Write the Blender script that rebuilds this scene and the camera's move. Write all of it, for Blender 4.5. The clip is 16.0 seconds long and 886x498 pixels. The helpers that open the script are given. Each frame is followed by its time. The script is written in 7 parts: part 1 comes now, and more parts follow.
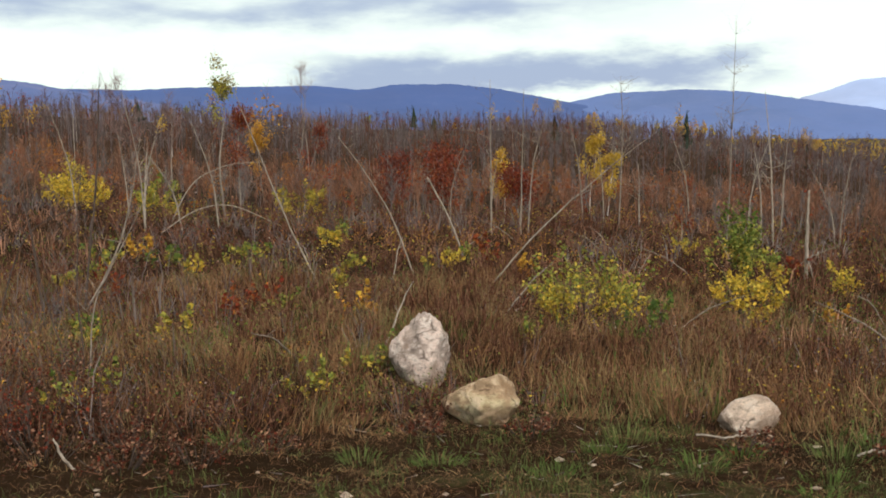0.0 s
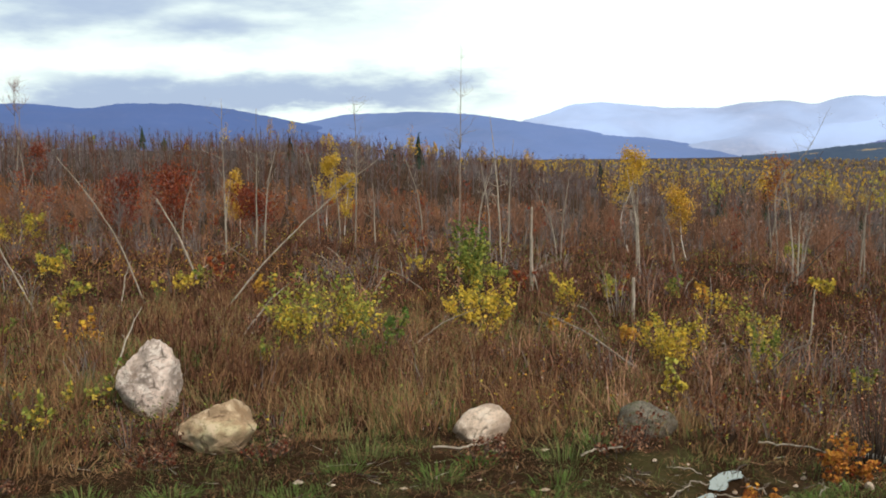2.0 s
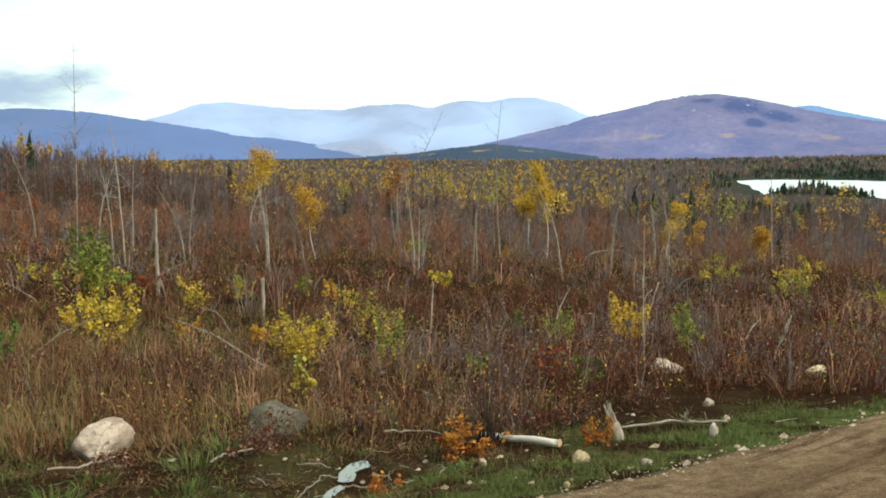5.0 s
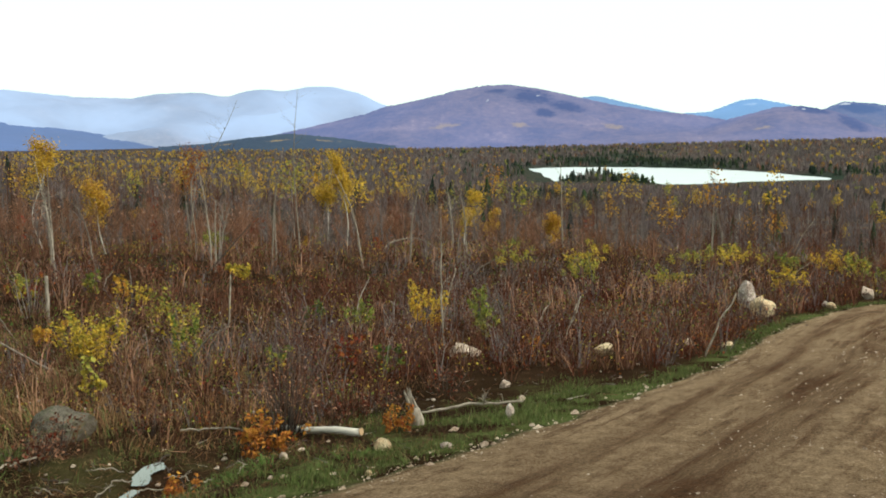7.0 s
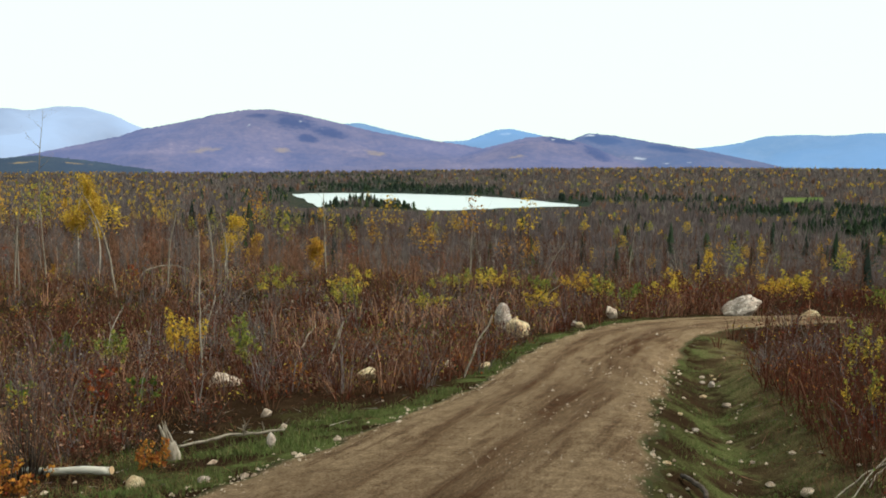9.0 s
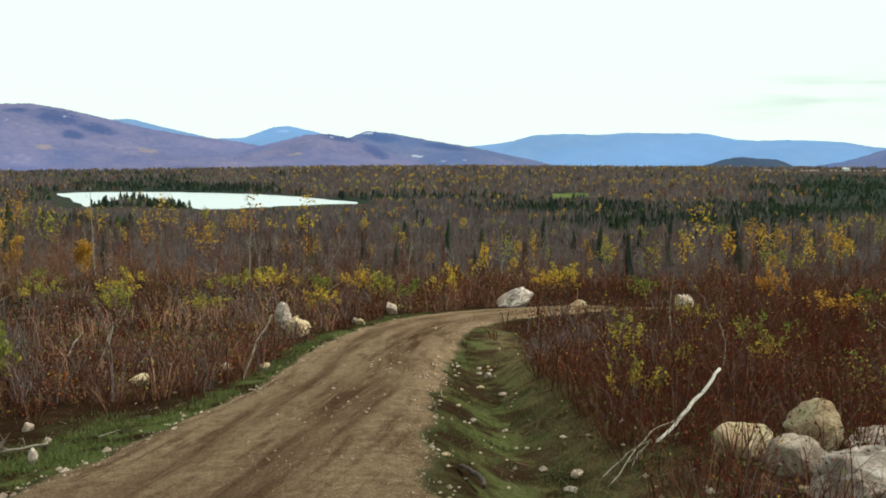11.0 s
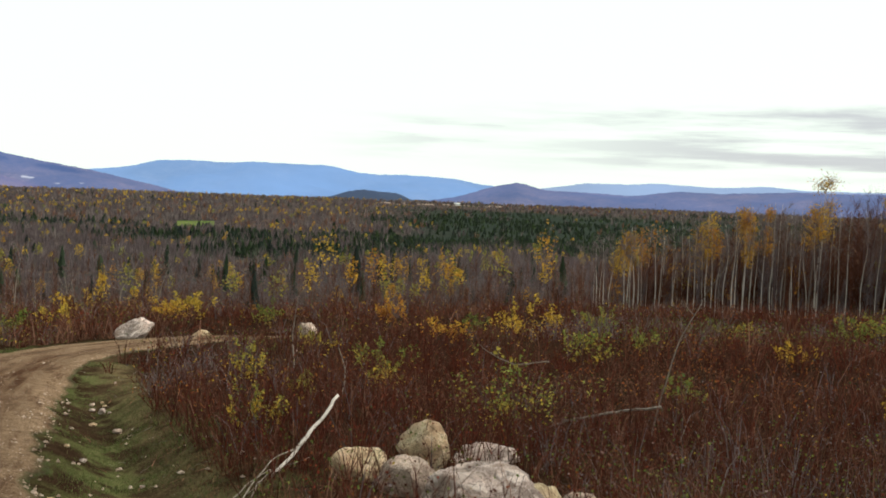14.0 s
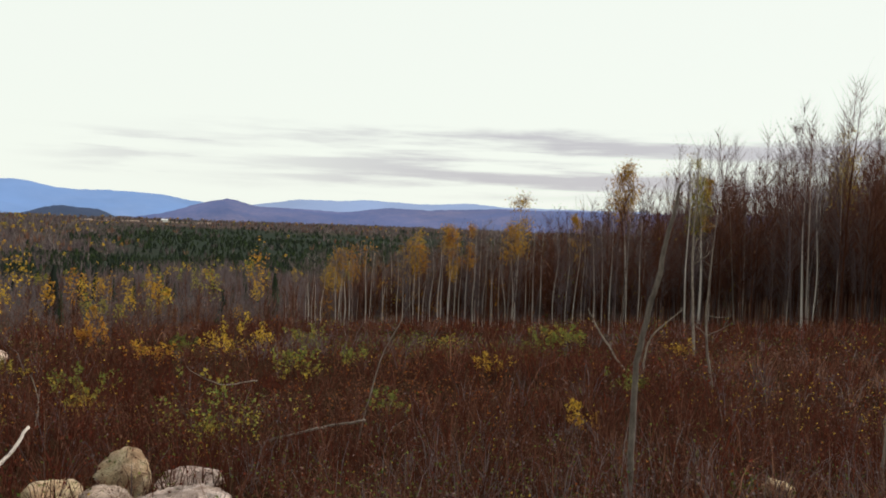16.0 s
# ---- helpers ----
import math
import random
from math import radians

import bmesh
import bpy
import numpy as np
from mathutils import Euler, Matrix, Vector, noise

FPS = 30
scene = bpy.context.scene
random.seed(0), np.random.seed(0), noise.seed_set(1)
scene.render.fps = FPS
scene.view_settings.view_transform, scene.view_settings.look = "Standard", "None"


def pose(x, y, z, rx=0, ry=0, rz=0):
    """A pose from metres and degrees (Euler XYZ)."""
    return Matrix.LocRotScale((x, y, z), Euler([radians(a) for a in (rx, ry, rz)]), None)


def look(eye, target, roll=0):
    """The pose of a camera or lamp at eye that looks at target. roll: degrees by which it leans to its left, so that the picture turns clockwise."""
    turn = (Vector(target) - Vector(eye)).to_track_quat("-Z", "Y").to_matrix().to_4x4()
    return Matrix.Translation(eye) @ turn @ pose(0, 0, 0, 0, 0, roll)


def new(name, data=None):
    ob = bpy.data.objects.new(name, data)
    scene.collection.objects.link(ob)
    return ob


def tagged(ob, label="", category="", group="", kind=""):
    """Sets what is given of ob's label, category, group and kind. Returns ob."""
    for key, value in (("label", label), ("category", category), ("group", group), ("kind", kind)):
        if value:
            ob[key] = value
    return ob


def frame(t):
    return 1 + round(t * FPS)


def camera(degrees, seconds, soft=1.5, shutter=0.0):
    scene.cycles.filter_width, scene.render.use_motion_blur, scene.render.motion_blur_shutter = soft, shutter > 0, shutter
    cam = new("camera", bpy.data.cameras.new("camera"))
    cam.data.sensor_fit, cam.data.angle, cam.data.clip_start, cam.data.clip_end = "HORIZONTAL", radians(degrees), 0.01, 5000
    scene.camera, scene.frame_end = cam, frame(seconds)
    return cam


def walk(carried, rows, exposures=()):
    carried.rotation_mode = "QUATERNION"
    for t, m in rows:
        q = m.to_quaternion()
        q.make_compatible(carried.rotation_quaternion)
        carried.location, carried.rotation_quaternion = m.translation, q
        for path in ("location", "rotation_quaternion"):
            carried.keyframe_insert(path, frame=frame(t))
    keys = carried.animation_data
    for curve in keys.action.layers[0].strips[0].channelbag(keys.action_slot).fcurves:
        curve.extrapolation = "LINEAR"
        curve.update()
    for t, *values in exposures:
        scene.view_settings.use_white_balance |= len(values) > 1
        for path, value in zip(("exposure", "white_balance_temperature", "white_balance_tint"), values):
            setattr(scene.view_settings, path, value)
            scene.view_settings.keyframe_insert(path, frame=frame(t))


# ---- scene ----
cam = camera(47.36, 16.0, soft=1.85)
EYE = 1.65
ROWS = [
    (0.0, 0.000, 0.000, 0.000, 1.25, -6.67, 0.77),
    (0.5, 0.007, 0.024, -0.008, -2.53, -6.52, 1.36),
    (1.0, 0.018, 0.043, -0.015, -7.18, -5.97, 0.97),
    (1.5, 0.030, 0.058, -0.020, -9.78, -5.44, 1.03),
    (2.0, 0.044, 0.069, -0.024, -13.59, -5.69, 0.72),
    (2.5, 0.058, 0.077, -0.027, -17.32, -6.21, 0.70),
    (3.0, 0.071, 0.083, -0.030, -21.55, -6.85, 0.26),
    (3.5, 0.084, 0.087, -0.032, -25.31, -6.25, 0.67),
    (4.0, 0.097, 0.091, -0.033, -28.75, -5.73, 0.79),
    (4.5, 0.109, 0.093, -0.034, -30.84, -5.71, 0.79),
    (5.0, 0.120, 0.095, -0.035, -34.33, -5.87, 0.44),
    (7.5, 0.172, 0.100, -0.041, -49.13, -5.81, 0.59),
    (8.0, 0.183, 0.101, -0.043, -53.13, -4.74, 0.41),
    (8.5, 0.194, 0.101, -0.045, -56.17, -4.77, -0.06),
    (11.0, 0.257, 0.097, -0.054, -71.41, -5.21, -0.33),
    (11.5, 0.268, 0.094, -0.055, -74.91, -4.59, -0.90),
    (12.0, 0.277, 0.090, -0.056, -78.28, -4.88, -1.25),
    (12.5, 0.284, 0.084, -0.055, -81.50, -5.19, -1.22),
    (13.0, 0.285, 0.078, -0.054, -84.84, -4.79, -2.10),
    (13.5, 0.280, 0.070, -0.051, -88.63, -3.71, -2.26),
    (14.0, 0.267, 0.061, -0.046, -92.29, -3.10, -2.30),
    (14.5, 0.244, 0.051, -0.039, -96.00, -2.43, -2.64),
    (15.0, 0.207, 0.040, -0.030, -100.12, -2.23, -2.23),
    (15.5, 0.154, 0.028, -0.018, -104.26, -2.87, -2.42),
    (16.0, 0.082, 0.016, -0.003, -108.50, -1.53, -2.30),
]
EXPOSURES = [(0.0, 0.06, 6580, 9), (2.5, 0.20, 6550, 5), (5.0, 0.30, 6550, -3), (8.0, 0.07, 6550, -1), (11.0, 0.05, 6500, -3), (12.5, 0.04, 6500, -1), (14.0, 0.04, 6650, 8), (16.0, -0.16, 6780, 15)]
walk(cam, [(t, pose(x, y, EYE + z, 90 + pitch, roll, yaw)) for t, x, y, z, yaw, pitch, roll in ROWS], EXPOSURES)

# ---- sky and sun ----
SUN_AZ, SUN_EL = 160.0, 45.0
world = bpy.data.worlds.new("sky")
scene.world = world
world.use_nodes = True
wn, wl = world.node_tree.nodes, world.node_tree.links
wn.clear()


def wnode(kind, **values):
    n = wn.new(kind)
    for key, value in values.items():
        if key in n.inputs:
            n.inputs[key].default_value = value
    return n


sky = wn.new("ShaderNodeTexSky")
sky.sky_type, sky.sun_disc = "NISHITA", False
sky.sun_elevation, sky.sun_rotation = radians(SUN_EL), radians(SUN_AZ)
coord = wn.new("ShaderNodeTexCoord")
split = wn.new("ShaderNodeSeparateXYZ")
wl.new(coord.outputs["Generated"], split.inputs[0])


def wmath(op, a, b=None, c=None, clamp=False):
    n = wn.new("ShaderNodeMath")
    n.operation, n.use_clamp = op, clamp
    for i, v in enumerate((a, b, c)):
        if v is None:
            continue
        if isinstance(v, (int, float)):
            n.inputs[i].default_value = v
        else:
            wl.new(v, n.inputs[i])
    return n.outputs[0]


def wramp(value, a, b):
    n = wn.new("ShaderNodeMapRange")
    n.interpolation_type = "SMOOTHSTEP"
    wl.new(value, n.inputs["Value"])
    n.inputs["From Min"].default_value, n.inputs["From Max"].default_value = a, b
    return n.outputs[0]


# bearing and elevation in degrees, from which the cloud banks are drawn
bearing = wmath("MULTIPLY", wmath("ARCTAN2", split.outputs["X"], split.outputs["Y"]), 57.2958)
rise = wmath("MULTIPLY", wmath("ARCSINE", split.outputs["Z"]), 57.2958)


def cloud_noise(across, up, shift, detail=6.0, rough=0.5):
    join = wn.new("ShaderNodeCombineXYZ")
    wl.new(wmath("MULTIPLY", bearing, across), join.inputs[0])
    wl.new(wmath("MULTIPLY", rise, up), join.inputs[1])
    join.inputs[2].default_value = shift
    n = wnode("ShaderNodeTexNoise", Scale=1.0, Detail=detail, Roughness=rough)
    wl.new(join.outputs[0], n.inputs["Vector"])
    return n.outputs["Fac"]


def band(value, a, b, c, d):
    return wmath("MULTIPLY", wramp(value, a, b), wramp(value, d, c))


def ragged(value, amount):
    return wmath("ADD", value, wmath("MULTIPLY", wmath("SUBTRACT", cloud_noise(0.22, 0.7, 5.1, 7.0, 0.6), 0.5), amount))


def bank(rise_band, bearing_band, texture, lo, hi):
    return wmath("MULTIPLY", wmath("MULTIPLY", band(ragged(rise, 3.2), *rise_band), band(ragged(bearing, 14.0), *bearing_band)), wramp(texture, lo, hi))


soft_puff, streak = cloud_noise(0.13, 0.50, 3.7, 6.0, 0.5), cloud_noise(0.075, 0.95, 9.2, 7.0, 0.58)
high_bank = bank((4.9, 7.2, 9.5, 15.0), (-70, -45, 2, 16), soft_puff, 0.16, 0.62)
range_bank = bank((1.6, 2.6, 3.2, 5.0), (-13, -6, 11, 19), soft_puff, 0.12, 0.46)
south_bank = wmath("MULTIPLY", wmath("MULTIPLY", band(ragged(rise, 0.9), 1.2, 2.2, 4.9, 5.5), band(bearing, 88, 112, 150, 190)), wramp(streak, 0.40, 0.60))
wisp = wmath("MULTIPLY", wmath("MULTIPLY", band(rise, 1.8, 2.2, 4.0, 4.6), band(bearing, 84, 92, 104, 112)), wmath("MULTIPLY", wramp(streak, 0.50, 0.64), 0.5))
shade = wmath("MAXIMUM", wmath("MULTIPLY", high_bank, 0.95), range_bank, clamp=True)
south_shade = wmath("MAXIMUM", south_bank, wisp, clamp=True)
cloud = wn.new("ShaderNodeMix")
cloud.data_type = "RGBA"
cloud.inputs["A"].default_value = (1.00, 1.12, 1.04, 1)
cloud.inputs["B"].default_value = (0.40, 0.49, 0.68, 1)
wl.new(shade, cloud.inputs["Factor"])
grey_cloud = wn.new("ShaderNodeMix")
grey_cloud.data_type = "RGBA"
grey_cloud.inputs["B"].default_value = (0.63, 0.66, 0.70, 1)
wl.new(cloud.outputs["Result"], grey_cloud.inputs["A"])
wl.new(south_shade, grey_cloud.inputs["Factor"])
dim = wn.new("ShaderNodeMix")
dim.data_type, dim.blend_type = "RGBA", "MULTIPLY"
dim.inputs["Factor"].default_value = 1.0
dim.inputs["B"].default_value = (0.10, 0.10, 0.10, 1)
wl.new(sky.outputs[0], dim.inputs["A"])
cover = wn.new("ShaderNodeMix")
cover.data_type = "RGBA"
cover.inputs["Factor"].default_value = 0.93
wl.new(dim.outputs["Result"], cover.inputs["A"])
wl.new(grey_cloud.outputs["Result"], cover.inputs["B"])
# the unseen sky overhead is dimmed to lower the ambient light
back = wn.new("ShaderNodeBackground")
zenith = wmath("MULTIPLY_ADD", wramp(rise, 14.0, 70.0), -0.40, 1.0)
wl.new(zenith, back.inputs["Strength"])
wl.new(cover.outputs["Result"], back.inputs["Color"])
wl.new(back.outputs[0], wn.new("ShaderNodeOutputWorld").inputs["Surface"])

sun_data = bpy.data.lights.new("sun", "SUN")
sun_data.energy, sun_data.angle, sun_data.color = 4.0, radians(6), (1.0, 0.95, 0.88)
sun = new("sun", sun_data)
sun_way = Vector((math.sin(radians(SUN_AZ)) * math.cos(radians(SUN_EL)), math.cos(radians(SUN_AZ)) * math.cos(radians(SUN_EL)), math.sin(radians(SUN_EL))))
sun.matrix_world = look(sun_way * 50, (0, 0, 0))


# ---- materials ----
def material(name):
    m = bpy.data.materials.new(name)
    m.use_nodes = True
    t = m.node_tree
    return m, t.nodes, t.links, t.nodes["Principled BSDF"]


def noise_tex(nodes, links, scale, detail=4.0, rough=0.55, vector=None):
    n = nodes.new("ShaderNodeTexNoise")
    n.inputs["Scale"].default_value, n.inputs["Detail"].default_value, n.inputs["Roughness"].default_value = scale, detail, rough
    if vector is not None:
        links.new(vector, n.inputs["Vector"])
    return n.outputs["Fac"]


def place_coord(nodes, kind="Object"):
    return nodes.new("ShaderNodeTexCoord").outputs[kind]


def ramp(nodes, links, value, stops, mode="LINEAR"):
    n = nodes.new("ShaderNodeValToRGB")
    n.color_ramp.interpolation = mode
    e = n.color_ramp.elements
    while len(e) < len(stops):
        e.new(0.5)
    for k, (at, colour) in enumerate(stops):
        e[k].position, e[k].color = at, (*colour, 1)
    links.new(value, n.inputs[0])
    return n.outputs[0]


def ramp_range(nodes, links, value, a, b):
    n = nodes.new("ShaderNodeMapRange")
    n.inputs["From Min"].default_value, n.inputs["From Max"].default_value = a, b
    links.new(value, n.inputs["Value"])
    return n.outputs[0]


def blend(nodes, links, factor, a, b, mode="MIX"):
    n = nodes.new("ShaderNodeMix")
    n.data_type, n.blend_type = "RGBA", mode
    for key, v in (("Factor", factor), ("A", a), ("B", b)):
        if isinstance(v, (int, float)):
            n.inputs[key].default_value = v
        elif isinstance(v, tuple):
            n.inputs[key].default_value = (*v, 1)
        else:
            links.new(v, n.inputs[key])
    return n.outputs["Result"]


def bump(nodes, links, height_value, strength, distance, shader):
    n = nodes.new("ShaderNodeBump")
    n.inputs["Strength"].default_value, n.inputs["Distance"].default_value = strength, distance
    links.new(height_value, n.inputs["Height"])
    links.new(n.outputs[0], shader.inputs["Normal"])


def attribute(nodes, name):
    n = nodes.new("ShaderNodeAttribute")
    n.attribute_name = name
    return n.outputs["Fac"]


def foliage_material(name, stops, through_light=0.35):
    m, n, l, p = material(name)
    tint = attribute(n, "tint")
    island = n.new("ShaderNodeNewGeometry").outputs["Random Per Island"]
    scaled = n.new("ShaderNodeMath")
    scaled.operation = "MULTIPLY"
    scaled.inputs[1].default_value = 0.8
    l.new(tint, scaled.inputs[0])
    colour = ramp(n, l, scaled.outputs[0], stops)
    bright = n.new("ShaderNodeMapRange")
    l.new(island, bright.inputs["Value"])
    bright.inputs["To Min"].default_value, bright.inputs["To Max"].default_value = 0.58, 1.25
    h = n.new("ShaderNodeHueSaturation")
    l.new(bright.outputs[0], h.inputs["Value"])
    l.new(colour, h.inputs["Color"])
    l.new(h.outputs[0], p.inputs["Base Color"])
    p.inputs["Roughness"].default_value = 0.7
    p.inputs["Specular IOR Level"].default_value = 0.06
    tr = n.new("ShaderNodeBsdfTranslucent")
    l.new(h.outputs[0], tr.inputs["Color"])
    mix = n.new("ShaderNodeMixShader")
    mix.inputs[0].default_value = through_light
    l.new(p.outputs[0], mix.inputs[1])
    l.new(tr.outputs[0], mix.inputs[2])
    l.new(mix.outputs[0], n["Material Output"].inputs["Surface"])
    return m


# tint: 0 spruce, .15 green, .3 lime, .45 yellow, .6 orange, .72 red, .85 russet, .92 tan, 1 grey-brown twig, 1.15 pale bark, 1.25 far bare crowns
# spruce and far bare crowns lean bluer, with air haze in their colour
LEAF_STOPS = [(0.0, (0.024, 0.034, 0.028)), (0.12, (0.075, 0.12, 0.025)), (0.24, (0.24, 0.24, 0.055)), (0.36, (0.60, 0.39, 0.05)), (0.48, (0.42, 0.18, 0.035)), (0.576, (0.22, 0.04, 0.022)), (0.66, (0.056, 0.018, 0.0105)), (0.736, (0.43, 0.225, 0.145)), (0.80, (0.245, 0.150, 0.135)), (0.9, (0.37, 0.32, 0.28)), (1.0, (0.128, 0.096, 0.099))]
LEAF = foliage_material("leaves", LEAF_STOPS)
GRASS = foliage_material("grass", [(0.0, (0.066, 0.112, 0.023)), (0.24, (0.15, 0.14, 0.06)), (0.4, (0.285, 0.170, 0.088)), (0.6, (0.19, 0.090, 0.042)), (0.8, (0.036, 0.018, 0.012))], 0.2)


def ground_material():
    m, n, l, p = material("soil")
    c = place_coord(n)
    fine, mid, wide = noise_tex(n, l, 30, 8, 0.7, c), noise_tex(n, l, 3.0, 5, 0.6, c), noise_tex(n, l, 0.35, 4, 0.55, c)
    soil = ramp(n, l, mid, [(0.3, (0.007, 0.0045, 0.003)), (0.55, (0.019, 0.012, 0.008)), (0.75, (0.055, 0.036, 0.021))])
    litter = ramp(n, l, wide, [(0.35, (0.024, 0.014, 0.008)), (0.65, (0.058, 0.030, 0.016))])
    colour = blend(n, l, 0.4, soil, litter)
    green = ramp(n, l, fine, [(0.3, (0.036, 0.044, 0.016)), (0.52, (0.085, 0.105, 0.034)), (0.7, (0.16, 0.135, 0.07))])
    verge = n.new("ShaderNodeMath")
    verge.operation, verge.use_clamp = "MULTIPLY", True
    l.new(attribute(n, "verge"), verge.inputs[0])
    l.new(ramp(n, l, blend(n, l, 0.5, mid, noise_tex(n, l, 1.1, 3, 0.5, c)), [(0.48, (0.0, 0.0, 0.0)), (0.56, (0.85, 0.85, 0.85))]), verge.inputs[1])
    colour = blend(n, l, verge.outputs[0], colour, green)
    clay = n.new("ShaderNodeMath")
    clay.operation, clay.use_clamp = "MULTIPLY", True
    l.new(attribute(n, "clay"), clay.inputs[0])
    l.new(ramp(n, l, mid, [(0.34, (0.15, 0.15, 0.15)), (0.56, (1, 1, 1))]), clay.inputs[1])
    colour = blend(n, l, clay.outputs[0], colour, ramp(n, l, fine, [(0.3, (0.085, 0.062, 0.030)), (0.7, (0.25, 0.185, 0.10))]))
    colour = blend(n, l, attribute(n, "wood"), colour, ramp(n, l, wide, [(0.35, (0.022, 0.015, 0.011)), (0.65, (0.050, 0.030, 0.021))]))
    # far off, the closed canopy of bare, golden and spruce crowns stands for the ground
    crowns = n.new("ShaderNodeTexVoronoi")
    crowns.inputs["Scale"].default_value = 0.11
    l.new(c, crowns.inputs["Vector"])
    pick = n.new("ShaderNodeSeparateColor")
    l.new(crowns.outputs["Color"], pick.inputs[0])
    stand = n.new("ShaderNodeMath")
    stand.operation = "MULTIPLY_ADD"
    stand.inputs[1].default_value, stand.inputs[2].default_value = 0.55, -0.05
    l.new(pick.outputs[0], stand.inputs[0])
    both = n.new("ShaderNodeMath")
    both.operation = "ADD"
    l.new(stand.outputs[0], both.inputs[0])
    l.new(noise_tex(n, l, 0.006, 4, 0.6, c), both.inputs[1])
    canopy = ramp(n, l, both.outputs[0], [(0.36, (0.018, 0.026, 0.020)), (0.48, (0.040, 0.036, 0.032)), (0.56, (0.044, 0.035, 0.036)), (0.90, (0.066, 0.050, 0.049)), (1.0, (0.10, 0.070, 0.045))])
    canopy = blend(n, l, attribute(n, "spruce"), canopy, ramp(n, l, fine, [(0.3, (0.016, 0.024, 0.019)), (0.7, (0.036, 0.046, 0.036))]))
    colour = blend(n, l, attribute(n, "canopy"), colour, canopy)
    l.new(colour, p.inputs["Base Color"])
    p.inputs["Roughness"].default_value = 0.95
    p.inputs["Specular IOR Level"].default_value = 0.0
    bump(n, l, blend(n, l, 0.5, fine, mid), 1.0, 0.06, p)
    return m


def road_material():
    m, n, l, p = material("gravel_road")
    c = place_coord(n)
    fine, mid, wide = noise_tex(n, l, 55, 7, 0.8, c), noise_tex(n, l, 7.0, 7, 0.75, c), noise_tex(n, l, 1.0, 4, 0.6, c)
    grit = n.new("ShaderNodeTexVoronoi")
    grit.inputs["Scale"].default_value = 60
    l.new(c, grit.inputs["Vector"])
    join = n.new("ShaderNodeCombineXYZ")
    l.new(attribute(n, "across"), join.inputs[0])
    l.new(attribute(n, "along"), join.inputs[1])
    long_map = n.new("ShaderNodeMapping")
    long_map.inputs["Scale"].default_value = (3.2, 0.28, 1.0)
    l.new(join.outputs[0], long_map.inputs["Vector"])
    streak_fine = noise_tex(n, l, 2.0, 6, 0.65, long_map.outputs[0])
    grain = blend(n, l, 0.35, fine, mid)
    dry = ramp(n, l, grain, [(0.40, (0.10, 0.060, 0.034)), (0.5, (0.25, 0.158, 0.094)), (0.60, (0.45, 0.315, 0.21))])
    damp = ramp(n, l, grain, [(0.40, (0.028, 0.011, 0.0045)), (0.60, (0.105, 0.044, 0.018))])
    wet = n.new("ShaderNodeMath")
    wet.operation, wet.use_clamp = "MULTIPLY", True
    l.new(attribute(n, "track"), wet.inputs[0])
    l.new(ramp(n, l, blend(n, l, 0.6, mid, streak_fine), [(0.38, (0.1, 0.1, 0.1)), (0.55, (1, 1, 1))]), wet.inputs[1])
    colour = blend(n, l, wet.outputs[0], dry, damp)
    colour = blend(n, l, ramp(n, l, streak_fine, [(0.52, (0, 0, 0)), (0.68, (0.75, 0.75, 0.75))]), colour, damp)
    colour = blend(n, l, ramp(n, l, wide, [(0.5, (0, 0, 0)), (0.72, (0.4, 0.4, 0.4))]), colour, damp)
    speck = ramp(n, l, grit.outputs["Distance"], [(0.0, (0.8, 0.8, 0.8)), (0.15, (0, 0, 0))])
    colour = blend(n, l, speck, colour, (0.42, 0.35, 0.29))
    # the shoulder: soil and thin grass reach in with a ragged edge
    ragged = n.new("ShaderNodeMath")
    ragged.operation = "ADD"
    l.new(attribute(n, "shoulder"), ragged.inputs[0])
    l.new(blend(n, l, 0.5, mid, wide), ragged.inputs[1])
    shoulder = ramp(n, l, mid, [(0.35, (0.030, 0.022, 0.012)), (0.5, (0.055, 0.05, 0.02)), (0.62, (0.06, 0.075, 0.022))])
    colour = blend(n, l, ramp_range(n, l, ragged.outputs[0], 0.95, 1.2), colour, shoulder)
    l.new(colour, p.inputs["Base Color"])
    p.inputs["Roughness"].default_value = 0.95
    p.inputs["Specular IOR Level"].default_value = 0.05
    bump(n, l, blend(n, l, 0.4, grain, streak_fine), 1.0, 0.10, p)
    return m


